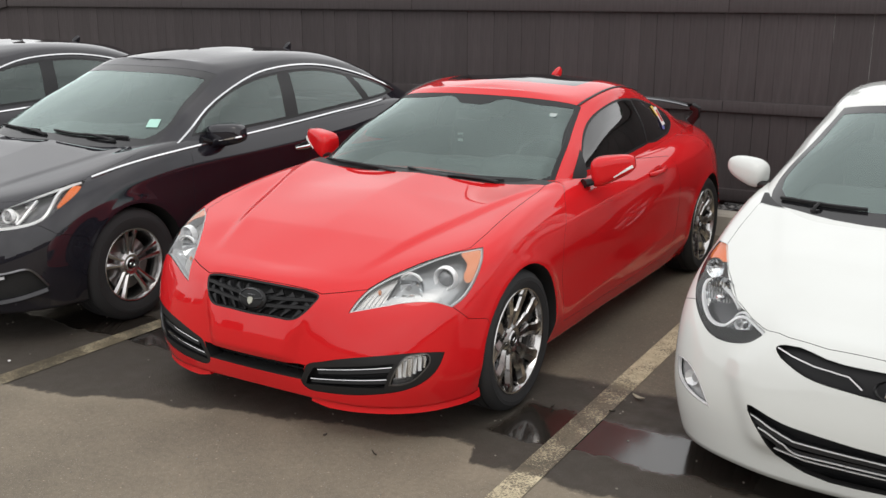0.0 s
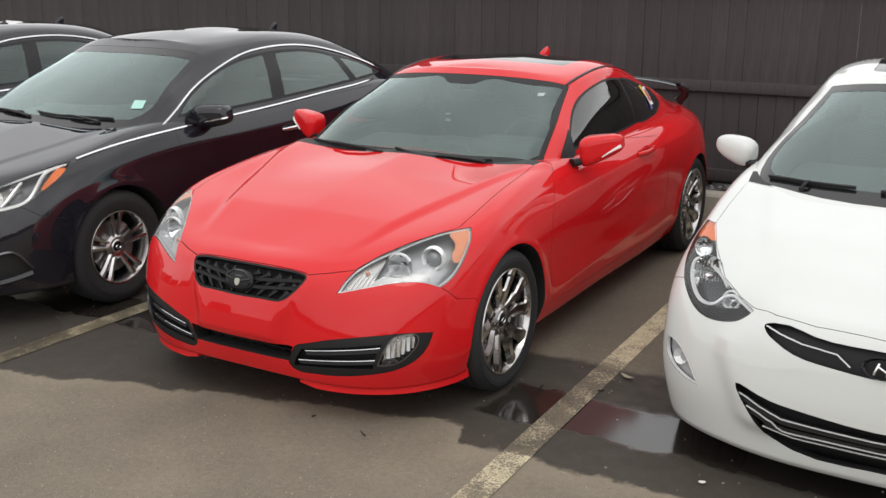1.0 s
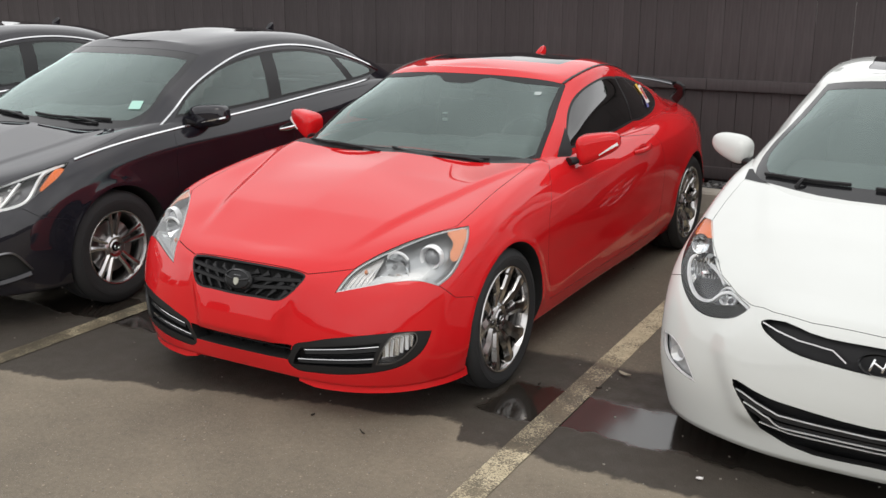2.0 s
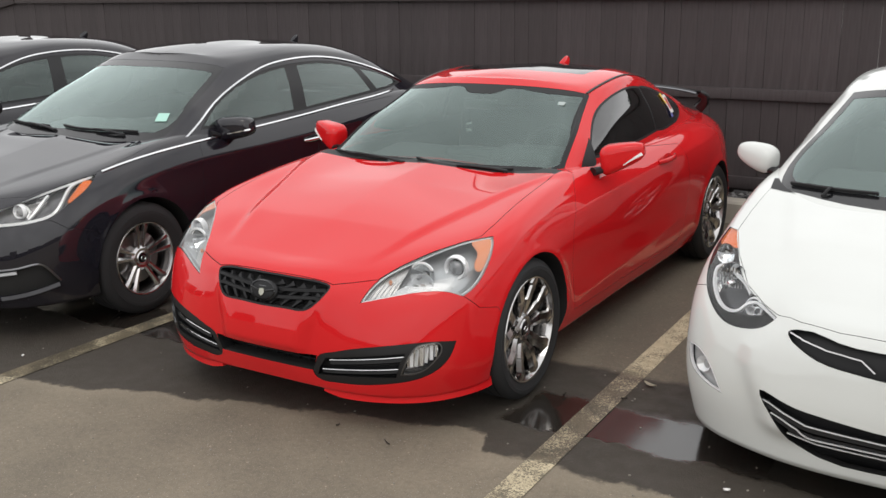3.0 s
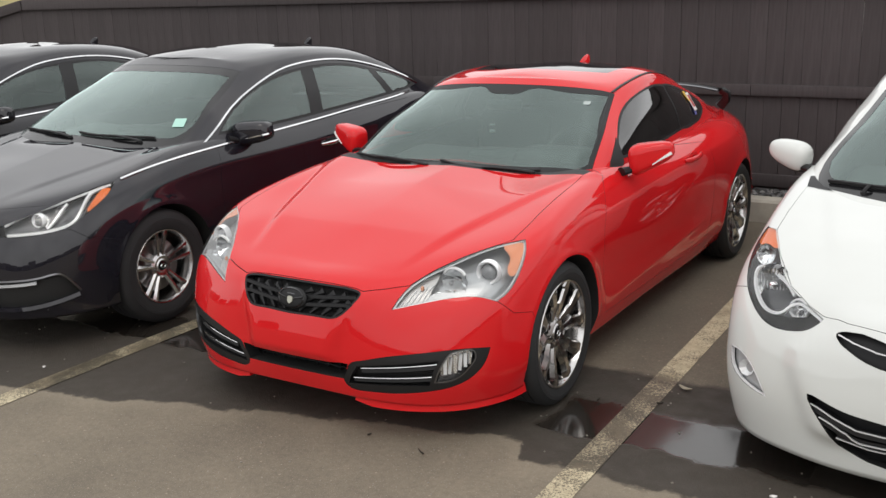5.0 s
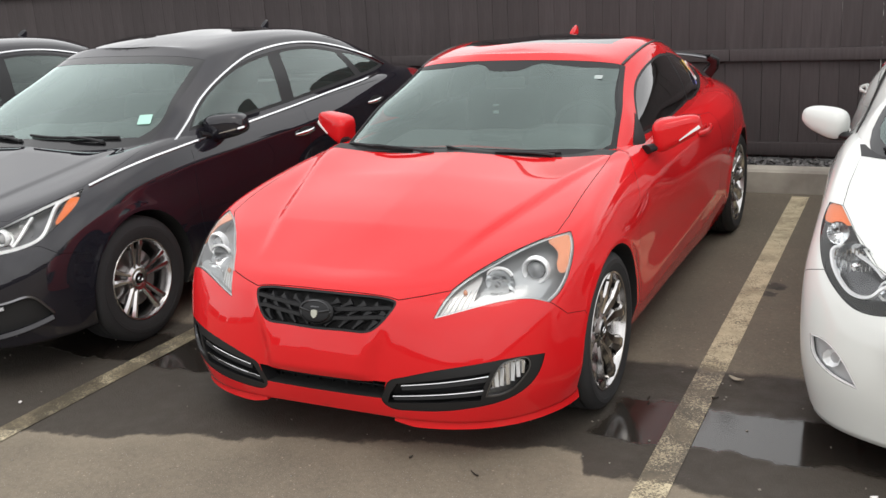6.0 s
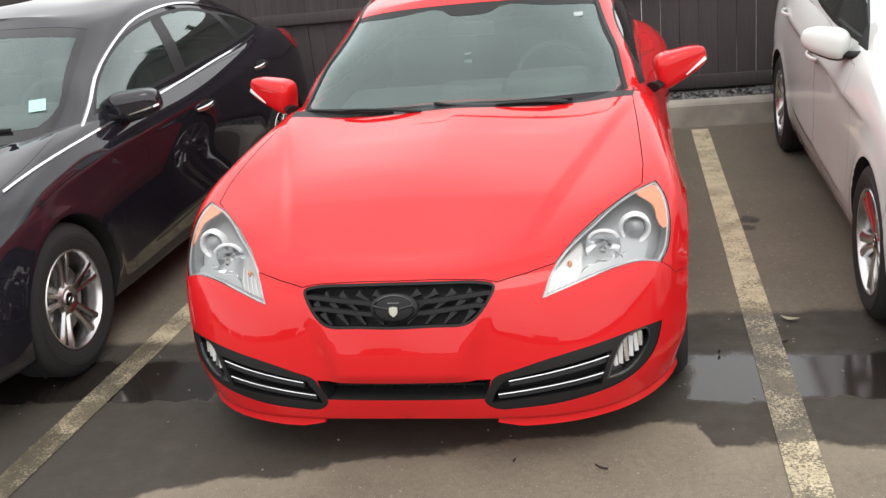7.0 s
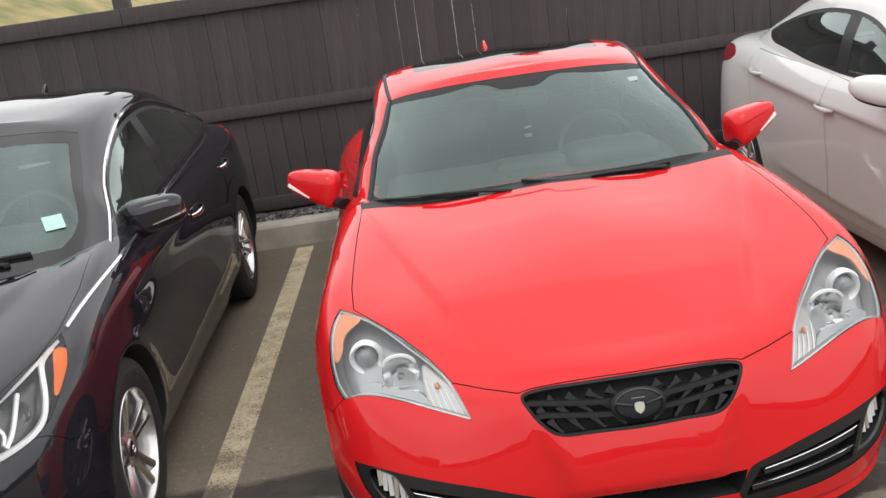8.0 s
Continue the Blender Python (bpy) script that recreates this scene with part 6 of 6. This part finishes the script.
    # lamps
    for k in (1, -1):
        f = (k, 1, 1)
        lamp = s.finish("headlamp", s.patch(head * f, way * f, .001, .004, grow=-.002), LENS, car, "clear headlamp with bright light bar and amber corner")
        s.finish("housing", s.patch(head * f, way * f, .05, .075, grow=-.001), DARK_HOUSING, lamp).data.materials[1] = DARK_HOUSING
        amber = outline([(.838, -.395, .805), (.836, -.30, .848), (.848, -.285, .838), (.860, -.325, .806), (.860, -.415, .757), (.848, -.455, .748)], 3)
        s.finish("amber_reflector", s.patch(amber * f, way * f, .006, .012), AMBER, lamp, "amber corner reflector")
        for row, w in (([(.812, -.30, .856), (.803, -.37, .842), (.815, -.43, .803), (.826, -.475, .760), (.824, -.53, .706), (.79, -.61, .678), (.74, -.675, .668), (.60, -.785, .660)], .020), ([(.82, -.26, .864), (.785, -.40, .838), (.73, -.545, .800), (.66, -.665, .765), (.575, -.78, .712)], .014), ([(.765, -.515, .796), (.770, -.575, .753), (.766, -.625, .708), (.755, -.65, .685)], .016), ([(.722, -.63, .750), (.748, -.63, .720), (.748, -.65, .693)], .012)):
            part("light_bar", strip(on_skin(s.skin, run([np.array(p) * f for p in row], 6), -.012), w, .012, way * f), BAR, lamp, "bright light bar")
        projector(Vector((.690 * k, -.650, .722)), Vector((.15 * k, -1, .03)), .027, lamp)
        lamp_bowl(.042, .04, Vector((.755 * k, -.545, .745)), Vector((.2 * k, -1, .03)), LAMP, lamp)
        trim = s.finish("fog_lamp_trim", s.patch(fog * f, way * f, .030, .048, grow=-.0005), SATIN, nose, "black fog lamp pocket with chrome bracket")
        part("chrome_bracket", strip(on_skin(s.skin, run([np.array(p) * f for p in ((.52, -.855, .418), (.66, -.812, .425), (.779, -.712, .441), (.818, -.655, .446), (.845, -.60, .39), (.857, -.563, .338))], 6), -.002), .013, .010, way * f), GREY_ALLOY, trim)
        part("fog_lamp", strip(on_skin(s.skin, run([np.array(p) * f for p in ((.56, -.84, .392), (.66, -.81, .398), (.74, -.75, .406))], 5), -.014), .022, .012, way * f), GREY_PANEL, trim)
        part("lower_lip", strip(on_skin(s.skin, run([np.array(p) * f for p in ((.50, -.86, .262), (.62, -.815, .262), (.75, -.72, .28), (.85, -.57, .32))], 6), .004), .03, .022, way * f), BLACK, nose)
        # bright trim round the windows and along the fender
        line = [(.832, -.20, .879), (.852, .10, .92), (.868, .40, .948), (.866, .60, .958), (.852, 1.07, .978), (.835, 1.684, 1.006), (.825, 2.14, 1.028), (.816, 2.60, 1.051), (.78, 2.90, 1.078)]
        part("belt_trim", strip(on_skin(s.skin, run([np.array(p) * f for p in line], 10), .005), .014, .010, (k, 0, .7)), CHROME, car, "bright belt trim")
        line = [(.862, .36, .955), (.80, .595, 1.045), (.757, .827, 1.180), (.728, 1.125, 1.302), (.702, 1.403, 1.364), (.685, 1.681, 1.386), (.677, 2.007, 1.380), (.684, 2.43, 1.318), (.715, 2.76, 1.222), (.757, 2.97, 1.118)]
        part("window_trim", strip(on_skin(s.cab_skin, run([np.array(p) * f for p in line], 8), .005), .015, .010, (k, 0, .5)), CHROME, car, "bright window trim")
        door_mirror(car, (.925, .812, 1.012), (.128, .080, .072), BLACK, k, CHROME, (.84, .66, .985), taper=.15, power=3.8, thin=.014, squash=-.02, strip_z=(-.40, -.30), strip_x=(-.15, .97))
        bar_handle(car, s.skin, k, .91, 1.505, 1.725, .832, .842, CHROME)
        bar_handle(car, s.skin, k, .91, 2.44, 2.66, .898, .91, CHROME)
        tail_lamp = outline([(.80, 3.22, 1.005), (.66, 3.58, 1.00), (.55, 3.75, .96), (.60, 3.75, .84), (.78, 3.55, .85), (.86, 3.28, .93)], 3)
        s_tail = s.patch(tail_lamp * f, np.array((1, .8, .2)) * f, -.004, .004)
        s.finish("tail_lamp", s_tail, TAIL, car, "dark red tail lamp")
    wiper(car, (.50, .262, 1.010), [p + Vector((0, -.004, .005)) for p in on_skin(s.cab_skin, run([(.58, .315, 1.02), (.30, .27, 1.02), (.05, .26, 1.025), (-.05, .27, 1.03)], 5), .004)])
    wiper(car, (-.10, .228, 1.012), [p + Vector((0, -.004, .005)) for p in on_skin(s.cab_skin, run([(-.18, .26, 1.02), (-.40, .275, 1.02), (-.66, .335, 1.025)], 5), .004)])
    part("roof_aerial", moved(shaped_ball((.010, .05, .045), 0, 0, 1.7, 12, 18), Matrix.Translation((0, 2.54, 1.458)) @ Matrix(((1, 0, 0, 0), (0, 1, .6, 0), (0, 0, 1, 0), (0, 0, 0, 1)))), BLACK, car)
    slot = part("radiator_grille", box(.94, .02, .42, (0, -.855, .47), .01), DARK, nose)
    for k in range(7):
        part("grille_bar", box(.9, .012, .018, (0, -.872, .30 + .06 * k), .004), CHROME if k > 2 else PLASTIC, slot)
    cabin(car, .20, .99, .70, 1.25, 2.15)
    part("rear_view_mirror", box(.22, .03, .065, (0, .93, 1.31), .014), PLASTIC, car)
    return car, s


black, bs = black_sedan((-2.545, .02, 0), "glossy black four-door sedan with chrome window trim")
at = on_skin(bs.cab_skin, [(.62, .49, 1.075)], .0008)[0]
part("paper_sticker", moved(box(.075, .085, .001, (0, 0, 0), 0), facing(at + bs.cab_skin.normal(at)[0] * .0025, bs.cab_skin.normal(at)[0])), GREEN_PAPER, black, "pale green paper slip behind the windscreen")
put_wheels(black, black_wheel(), 1.60, 2.805, .334)
far = tagged(copy_thing(black, pose(-5.10, .0, 0)), "glossy black sedan parked beyond the first one", "car")
for o in list(far.children):
    if o.name.startswith("paper_sticker"):
        bpy.data.objects.remove(o)


# ---- the white sedan ----
white = car_thing("white_sedan", "white four-door sedan with dusty sides and chrome grille bars", (2.54, .45, 0))
ws = Shell(white, WHITE, white_lower(), WHITE_BELT, WHITE_ROOF, WHITE_SPINE, bulge=.016, creases=[((.50, -.50), (.63, .05), .010, .02)], shaping=white_shape, rows=104)
W_HEAD = outline([(.826, -.15, .848), (.776, -.222, .856), (.708, -.429, .804), (.62, -.608, .734), (.535, -.694, .695), (.466, -.743, .668), (.507, -.759, .632), (.573, -.749, .608), (.679, -.702, .608), (.749, -.632, .648), (.802, -.52, .700), (.832, -.37, .766), (.840, -.24, .815)], 4, (0, 1, 5))
W_FOG = outline([(.822, -.612, .472), (.772, -.672, .478), (.713, -.733, .439), (.652, -.775, .342), (.711, -.742, .351), (.772, -.688, .372), (.812, -.635, .410)], 4, (0, 3))
HALF = [(.041, -.84, .628), (.235, -.823, .636), (.381, -.787, .650), (.413, -.787, .637), (.391, -.809, .606), (.296, -.843, .563), (.174, -.859, .545), (.05, -.866, .535)]
W_UPPER = outline([(0, -.84, .627)] + HALF + [(0, -.868, .534)] + [(-x, y, z) for x, y, z in HALF[::-1]], 3, (3, 13))
HALF = [(.273, -.874, .379), (.402, -.855, .400), (.489, -.833, .420), (.434, -.848, .325), (.375, -.845, .245), (.27, -.86, .200)]
W_LOW = outline([(0, -.883, .357)] + HALF + [(0, -.87, .188)] + [(-x, y, z) for x, y, z in HALF[::-1]], 3, (3, 9))
HALF = [(.235, -.815, .640), (.381, -.782, .652), (.466, -.743, .672), (.535, -.694, .698), (.62, -.608, .737), (.708, -.429, .807), (.772, -.225, .857), (.766, -.055, .902), (.743, .17, .965), (.40, .045, .955)]
ws.panel("hood", [(0, -.832, .632)] + HALF + [(0, .005, .955)] + [(-x, y, z) for x, y, z in HALF[::-1]], (0, -.4, 1), .014, label="plain white hood")
W_WAY = np.array((.5, -1, .25))
for k in (1, -1):
    ws.sink(W_HEAD * (k, 1, 1), W_WAY * (k, 1, 1), .08)
    ws.sink(W_FOG * (k, 1, 1), W_WAY * (k, 1, 1), .05)
ws.sink(W_UPPER, (0, -1, .3), .05)
ws.sink(W_LOW, (0, -1, .1), .07)
ws.arches(.0, .318, .345)
ws.arches(2.70, .318, .345)
ws.panel("cowl", [(.743, .175, .965), (.40, .05, .955), (0, .01, .955), (-.40, .05, .955), (-.743, .175, .965), (-.76, .32, .96), (0, .12, .96), (.76, .32, .96)], (0, 0, 1), .01, .001, mat=PLASTIC, label="black plastic cowl")
FRONT = outline(side_polygon([(.52, .94), (.47, .72), (.49, .45), (.54, .26), (1.39, .26), (1.40, .60), (1.44, 1.0)], .9), 3, (0, 3, 4, 6))
REAR_DOOR = outline(side_polygon([(1.45, 1.0), (1.41, .60), (1.40, .26), (2.24, .26), (2.36, .50), (2.46, .68), (2.56, .88), (2.56, 1.06)], .9), 3, (0, 2, 3, 7))
for k in (1, -1):
    for nm, o in (("front_door", FRONT), ("rear_door", REAR_DOOR)):
        ws.panel(nm, o * (k, 1, 1), (k, 0, 0), .01, .002, .2, .3)
W_BUMPER = side_polygon([(-1.3, .05), (-.24, .05), (-.28, .42), (-.33, .60), (-.45, .66), (-.56, .70), (-.68, .715), (-1.3, .74)])
nose = carve(ws.body.copy(), prism(W_BUMPER, (1, 0, 0), 1.3, 1.3, -.0012), "INTERSECT")
ws.body = carve(ws.body, prism(W_BUMPER, (1, 0, 0), 1.3, 1.3, .0012), "DIFFERENCE")
nose = ws.finish("front_bumper", nose, WHITE, white)
HALF = [(.40, .06, .94), (.70, .20, .955), (.722, .30, 1.01), (.68, .55, 1.13), (.570, 1.045, 1.328), (.34, .975, 1.352)]
W_SCREEN = outline([(0, .015, .94)] + HALF + [(0, .95, 1.36)] + [(-x, y, z) for x, y, z in HALF[::-1]], 3, (2, 5, 9, 12))
HALF = [(.40, .13, .99), (.64, .225, .99), (.682, .31, 1.02), (.648, .55, 1.13), (.553, .97, 1.295), (.30, .90, 1.322)]
W_INNER = outline([(0, .095, .99)] + HALF + [(0, .88, 1.33)] + [(-x, y, z) for x, y, z in HALF[::-1]], 3, (2, 5, 9, 12))
ws.window("windscreen", W_SCREEN, (0, -1, .75), PANE, inner=W_INNER)
W_SIDE = outline(side_polygon([(.58, .99), (.75, 1.09), (1.0, 1.21), (1.25, 1.30), (1.46, 1.332), (1.40, .995), (1.0, .985)], .74), 4, (0, 4, 5))
W_INNERS = {"front_side_window": outline(side_polygon([(.62, 1.006), (.76, 1.075), (1.0, 1.19), (1.25, 1.276), (1.385, 1.302), (1.335, 1.014), (1.0, 1.006)], .74), 4, (0, 4, 5)),
            "rear_side_window": outline(side_polygon([(1.515, 1.308), (1.70, 1.313), (1.95, 1.300), (2.15, 1.275), (2.37, 1.226), (2.54, 1.163), (2.235, 1.102), (1.88, 1.060), (1.462, 1.020)], .74), 4, (0, 5, 8))}
W_REAR = outline(side_polygon([(1.452, 1.332), (1.70, 1.338), (1.95, 1.325), (2.15, 1.30), (2.40, 1.245), (2.63, 1.168), (2.55, 1.13), (2.235, 1.078), (1.88, 1.036), (1.392, .995)], .74), 4, (0, 5, 9))
for k in (1, -1):
    for nm, o in (("front_side_window", W_SIDE), ("rear_side_window", W_REAR)):
        ws.window(nm, o * (k, 1, 1), (k, 0, .25), SIDE_PANE, inner=W_INNERS[nm] * (k, 1, 1), frame_mat=SATIN)
W_BACK = outline([(0, 2.98, 1.15), (.5, 2.86, 1.15), (.46, 2.66, 1.23), (0, 2.74, 1.27), (-.46, 2.66, 1.23), (-.5, 2.86, 1.15)], 3, (1, 2, 4, 5))
ws.window("rear_window", W_BACK, (0, .7, 1), TINTED, .02)
ROOF_PANE = outline([(.40, 1.22, 1.40), (.41, 1.4, 1.41), (.40, 1.86, 1.42), (-.40, 1.86, 1.42), (-.41, 1.4, 1.41), (-.40, 1.22, 1.40)], 3)
ws.cab = carve(ws.cab, prism(ROOF_PANE, (0, 0, 1), .05, .2), "DIFFERENCE")
ws.finish("sunroof", ws.patch(ROOF_PANE, (0, 0, 1), .001, .008, .06, .2, -.0025, True), BLACK_GLASS, white, "dark glass sunroof panel", True)
ws.finish("roof", ws.cab, WHITE, white, "", True)
ws.finish("body", ws.body, WHITE, white)
for k in (1, -1):
    f = (k, 1, 1)
    lamp = ws.finish("headlamp", ws.patch(W_HEAD * f, W_WAY * f, .001, .004, grow=-.002), LENS, white, "swept clear headlamp with amber top corner")
    ws.finish("housing", ws.patch(W_HEAD * f, W_WAY * f, .055, .078, grow=-.001), DARK_HOUSING, lamp).data.materials[1] = DARK_HOUSING
    base = outline([(.466, -.743, .668), (.507, -.759, .632), (.573, -.749, .608), (.679, -.702, .608), (.749, -.632, .648), (.802, -.52, .700), (.80, -.50, .715), (.74, -.60, .672), (.66, -.66, .640), (.56, -.70, .650)], 3)
    ws.finish("lower_bezel", ws.patch(base * f, W_WAY * f, .014, .026, grow=-.001), TRIM, lamp)
    amber = outline([(.824, -.165, .842), (.778, -.226, .850), (.733, -.375, .816), (.771, -.345, .812), (.826, -.275, .805), (.836, -.205, .822)], 3)
    ws.finish("amber_reflector", ws.patch(amber * f, W_WAY * f, .006, .012), AMBER, lamp, "amber corner reflector")
    lamp_bowl(.074, .05, Vector((.700 * k, -.535, .722)), Vector((.35 * k, -1, .12)), LAMP, lamp, "main_reflector")
    lamp_bowl(.036, .03, Vector((.575 * k, -.665, .668)), Vector((.25 * k, -1, .1)), LAMP, lamp, "high_beam_reflector")
    lamp_bowl(.040, .03, Vector((.770 * k, -.385, .79)), Vector((.35 * k, -1, .2)), LAMP, lamp, "turn_reflector")
    part("light_bar", strip(on_skin(ws.skin, run([np.array(p) * f for p in ((.60, -.645, .718), (.639, -.586, .742), (.695, -.526, .762), (.749, -.471, .773), (.777, -.464, .763), (.782, -.508, .733), (.768, -.555, .708), (.741, -.609, .680), (.708, -.651, .657), (.666, -.68, .649), (.628, -.688, .661), (.603, -.677, .685), (.576, -.676, .696), (.533, -.702, .688), (.472, -.752, .664))], 5), -.010), .013, .012, W_WAY * f), RING, lamp, "bright curved trim")
    for at, r in (((.575, -.665, .668), .034),):
        part("reflector_rim", moved(lathe([(-.004, r - .002), (.004, r), (.004, r + .005), (-.006, r + .007)], 40, "z", angle=30), facing(np.array(at) * f, Vector((.35 * k, -1, .12)))), RING, lamp)
    for j in range(-4, 5):
        part("flute", strip([np.array((.700 + .013 * j, -.530 + .004 * j, .722 + h)) * f for h in np.linspace(-.055, .055, 5) * math.cos(j * .3)], .005, .004, (0, -1, 0)), LAMP, lamp)
    part("bulb_cap", moved(lathe([(0, .016), (.014, .013), (.017, .0005)], 16, "z"), facing(np.array((.690, -.570, .722)) * f, Vector((.35 * k, -1, .12)))), CHROME, lamp)
    fog_lamp = ws.finish("fog_lamp", ws.patch(W_FOG * f, W_WAY * f, .006, .010, grow=-.006), LENS, nose, "clear fog lamp in a chrome frame")
    ws.finish("frame", carve(ws.patch(W_FOG * f, W_WAY * f, .001, .016, grow=-.0015), prism(W_FOG * f, W_WAY * f, .5, .5, -.0055), "DIFFERENCE"), RING, fog_lamp).data.materials[1] = RING
    ws.finish("reflector", ws.patch(W_FOG * f, W_WAY * f, .024, .046, grow=-.001), FOG_GREY, fog_lamp).data.materials[1] = FOG_GREY
    lamp_bowl(.030, .02, on_skin(ws.skin, [(.745 * k, -.70, .42)], -.012)[0], Vector((.3 * k, -1, .1)), HOUSING, fog_lamp, "reflector_bowl", 9)
    door_mirror(white, (.940, .71, 1.022), (.108, .068, .066), WHITE, k, None, (.80, .60, .965), taper=.24, power=2.7, squash=.17, under=True)
    sail = outline([(.80, .49, .966), (.78, .60, 1.020), (.75, .735, 1.082), (.78, .72, .99), (.80, .60, .968)], 2, (0, 2, 3)) * f
    ws.finish("mirror_sail", ws.patch(sail, (k, 0, .3), -.004, .006, upper=True), PLASTIC, white, "", True)
    bar_handle(white, ws.skin, k, .88, 1.29, 1.49, .835, .85, WHITE)
    bar_handle(white, ws.skin, k, .88, 2.28, 2.48, .935, .95, WHITE)
    tail_lamp = outline([(.825, 2.90, 1.0), (.79, 3.02, 1.045), (.70, 3.25, 1.03), (.60, 3.42, .96), (.66, 3.42, .88), (.80, 3.12, .93), (.84, 2.98, .96)], 3)
    ws.finish("tail_lamp", ws.patch(tail_lamp * f, np.array((1, .8, .3)) * f, -.004, .004), TAIL, white, "dark red tail lamp")
    part("mud_flap", box(.14, .012, .16, (.79 * k, .345, .25), .004), PLASTIC, white)
    part("mud_flap", box(.14, .012, .16, (.79 * k, 3.045, .25), .004), PLASTIC, white)
upper = ws.finish("upper_grille", ws.patch(W_UPPER, (0, -1, .3), .03, .045, grow=-.0005), PLASTIC, nose, "black upper grille with chrome bar and badge")
CHROME_LINE = [(.402, -.80, .634), (.345, -.82, .617), (.27, -.842, .604), (.150, -.856, .594), (.092, -.864, .554)]
for k in (1, -1):
    part("chrome_bar", strip(on_skin(ws.skin, [np.array((a[0] + (b[0] - a[0]) * t, a[1] + (b[1] - a[1]) * t, a[2] + (b[2] - a[2]) * t)) * (k, 1, 1) for a, b in zip(CHROME_LINE, CHROME_LINE[1:]) for t in np.linspace(0, 1, 7)[:6]], -.008), .0075, .010, (0, -1, .3)), ALLOY, upper)
bm = lathe([(-.004, .054), (.007, .060), (-.004, .066)], 40, "z")
bmesh.ops.scale(bm, vec=(1.05, .58, 1), verts=bm.verts)
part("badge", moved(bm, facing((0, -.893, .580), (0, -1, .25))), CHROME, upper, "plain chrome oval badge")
for x, a in ((-.02, 18), (.02, 18), (0, -60)):
    part("badge_bar", moved(box(.008, .046 if a > 0 else .034, .006, (x, 0, 0), .002, pose(0, 0, 0, 0, 0, -a)), facing((0, -.893, .580), (0, -1, .25))), CHROME, upper)
low = ws.finish("lower_grille", ws.patch(W_LOW, (0, -1, .1), .05, .065, grow=-.0005), PLASTIC, nose, "black lower grille with thin bright bars")
for half in ([(.462, -.835, .388), (.384, -.84, .357), (.308, -.85, .333), (.201, -.865, .329)], [(.428, -.835, .348), (.356, -.845, .318), (.287, -.855, .293), (.182, -.87, .290)], [(.375, -.845, .297), (.322, -.855, .274), (.275, -.86, .256), (.163, -.87, .252)]):
    row = half + [(0, -.875, half[-1][2] - .006)] + [(-x, y, z) for x, y, z in half[::-1]]
    fine = [p for a, b in zip(row, row[1:]) for p in (np.array(a) + (np.array(b) - np.array(a)) * t for t in np.linspace(0, 1, 5)[:4])] + [np.array(row[-1])]
    part("slat", strip(on_skin(ws.skin, [p - (0, 0, .014) for p in fine], -.026), .028, .026, (0, -1, .1)), SATIN, low)
    part("bright_edge", strip(on_skin(ws.skin, fine, -.010), .0052, .006, (0, -1, .1)), HOUSING, low)
wiper(white, (-.50, .11, .97), [p + Vector((0, -.004, .005)) for p in on_skin(ws.cab_skin, run([(-.66, .21, .985), (-.50, .155, .98), (-.28, .12, .985)], 5), .004)])
wiper(white, (.10, .045, .965), [p + Vector((0, -.004, .005)) for p in on_skin(ws.cab_skin, run([(-.18, .10, .985), (.10, .085, .985), (.42, .135, .985)], 5), .004)])
cabin(white, .10, .97, .66, 1.15, 1.95)
part("rear_view_mirror", box(.22, .03, .065, (0, .82, 1.26), .014), PLASTIC, white)
put_wheels(white, white_wheel(), 1.55, 2.70, .316)
put_wheels(red, red_wheel(), 1.595, 2.82, .332)
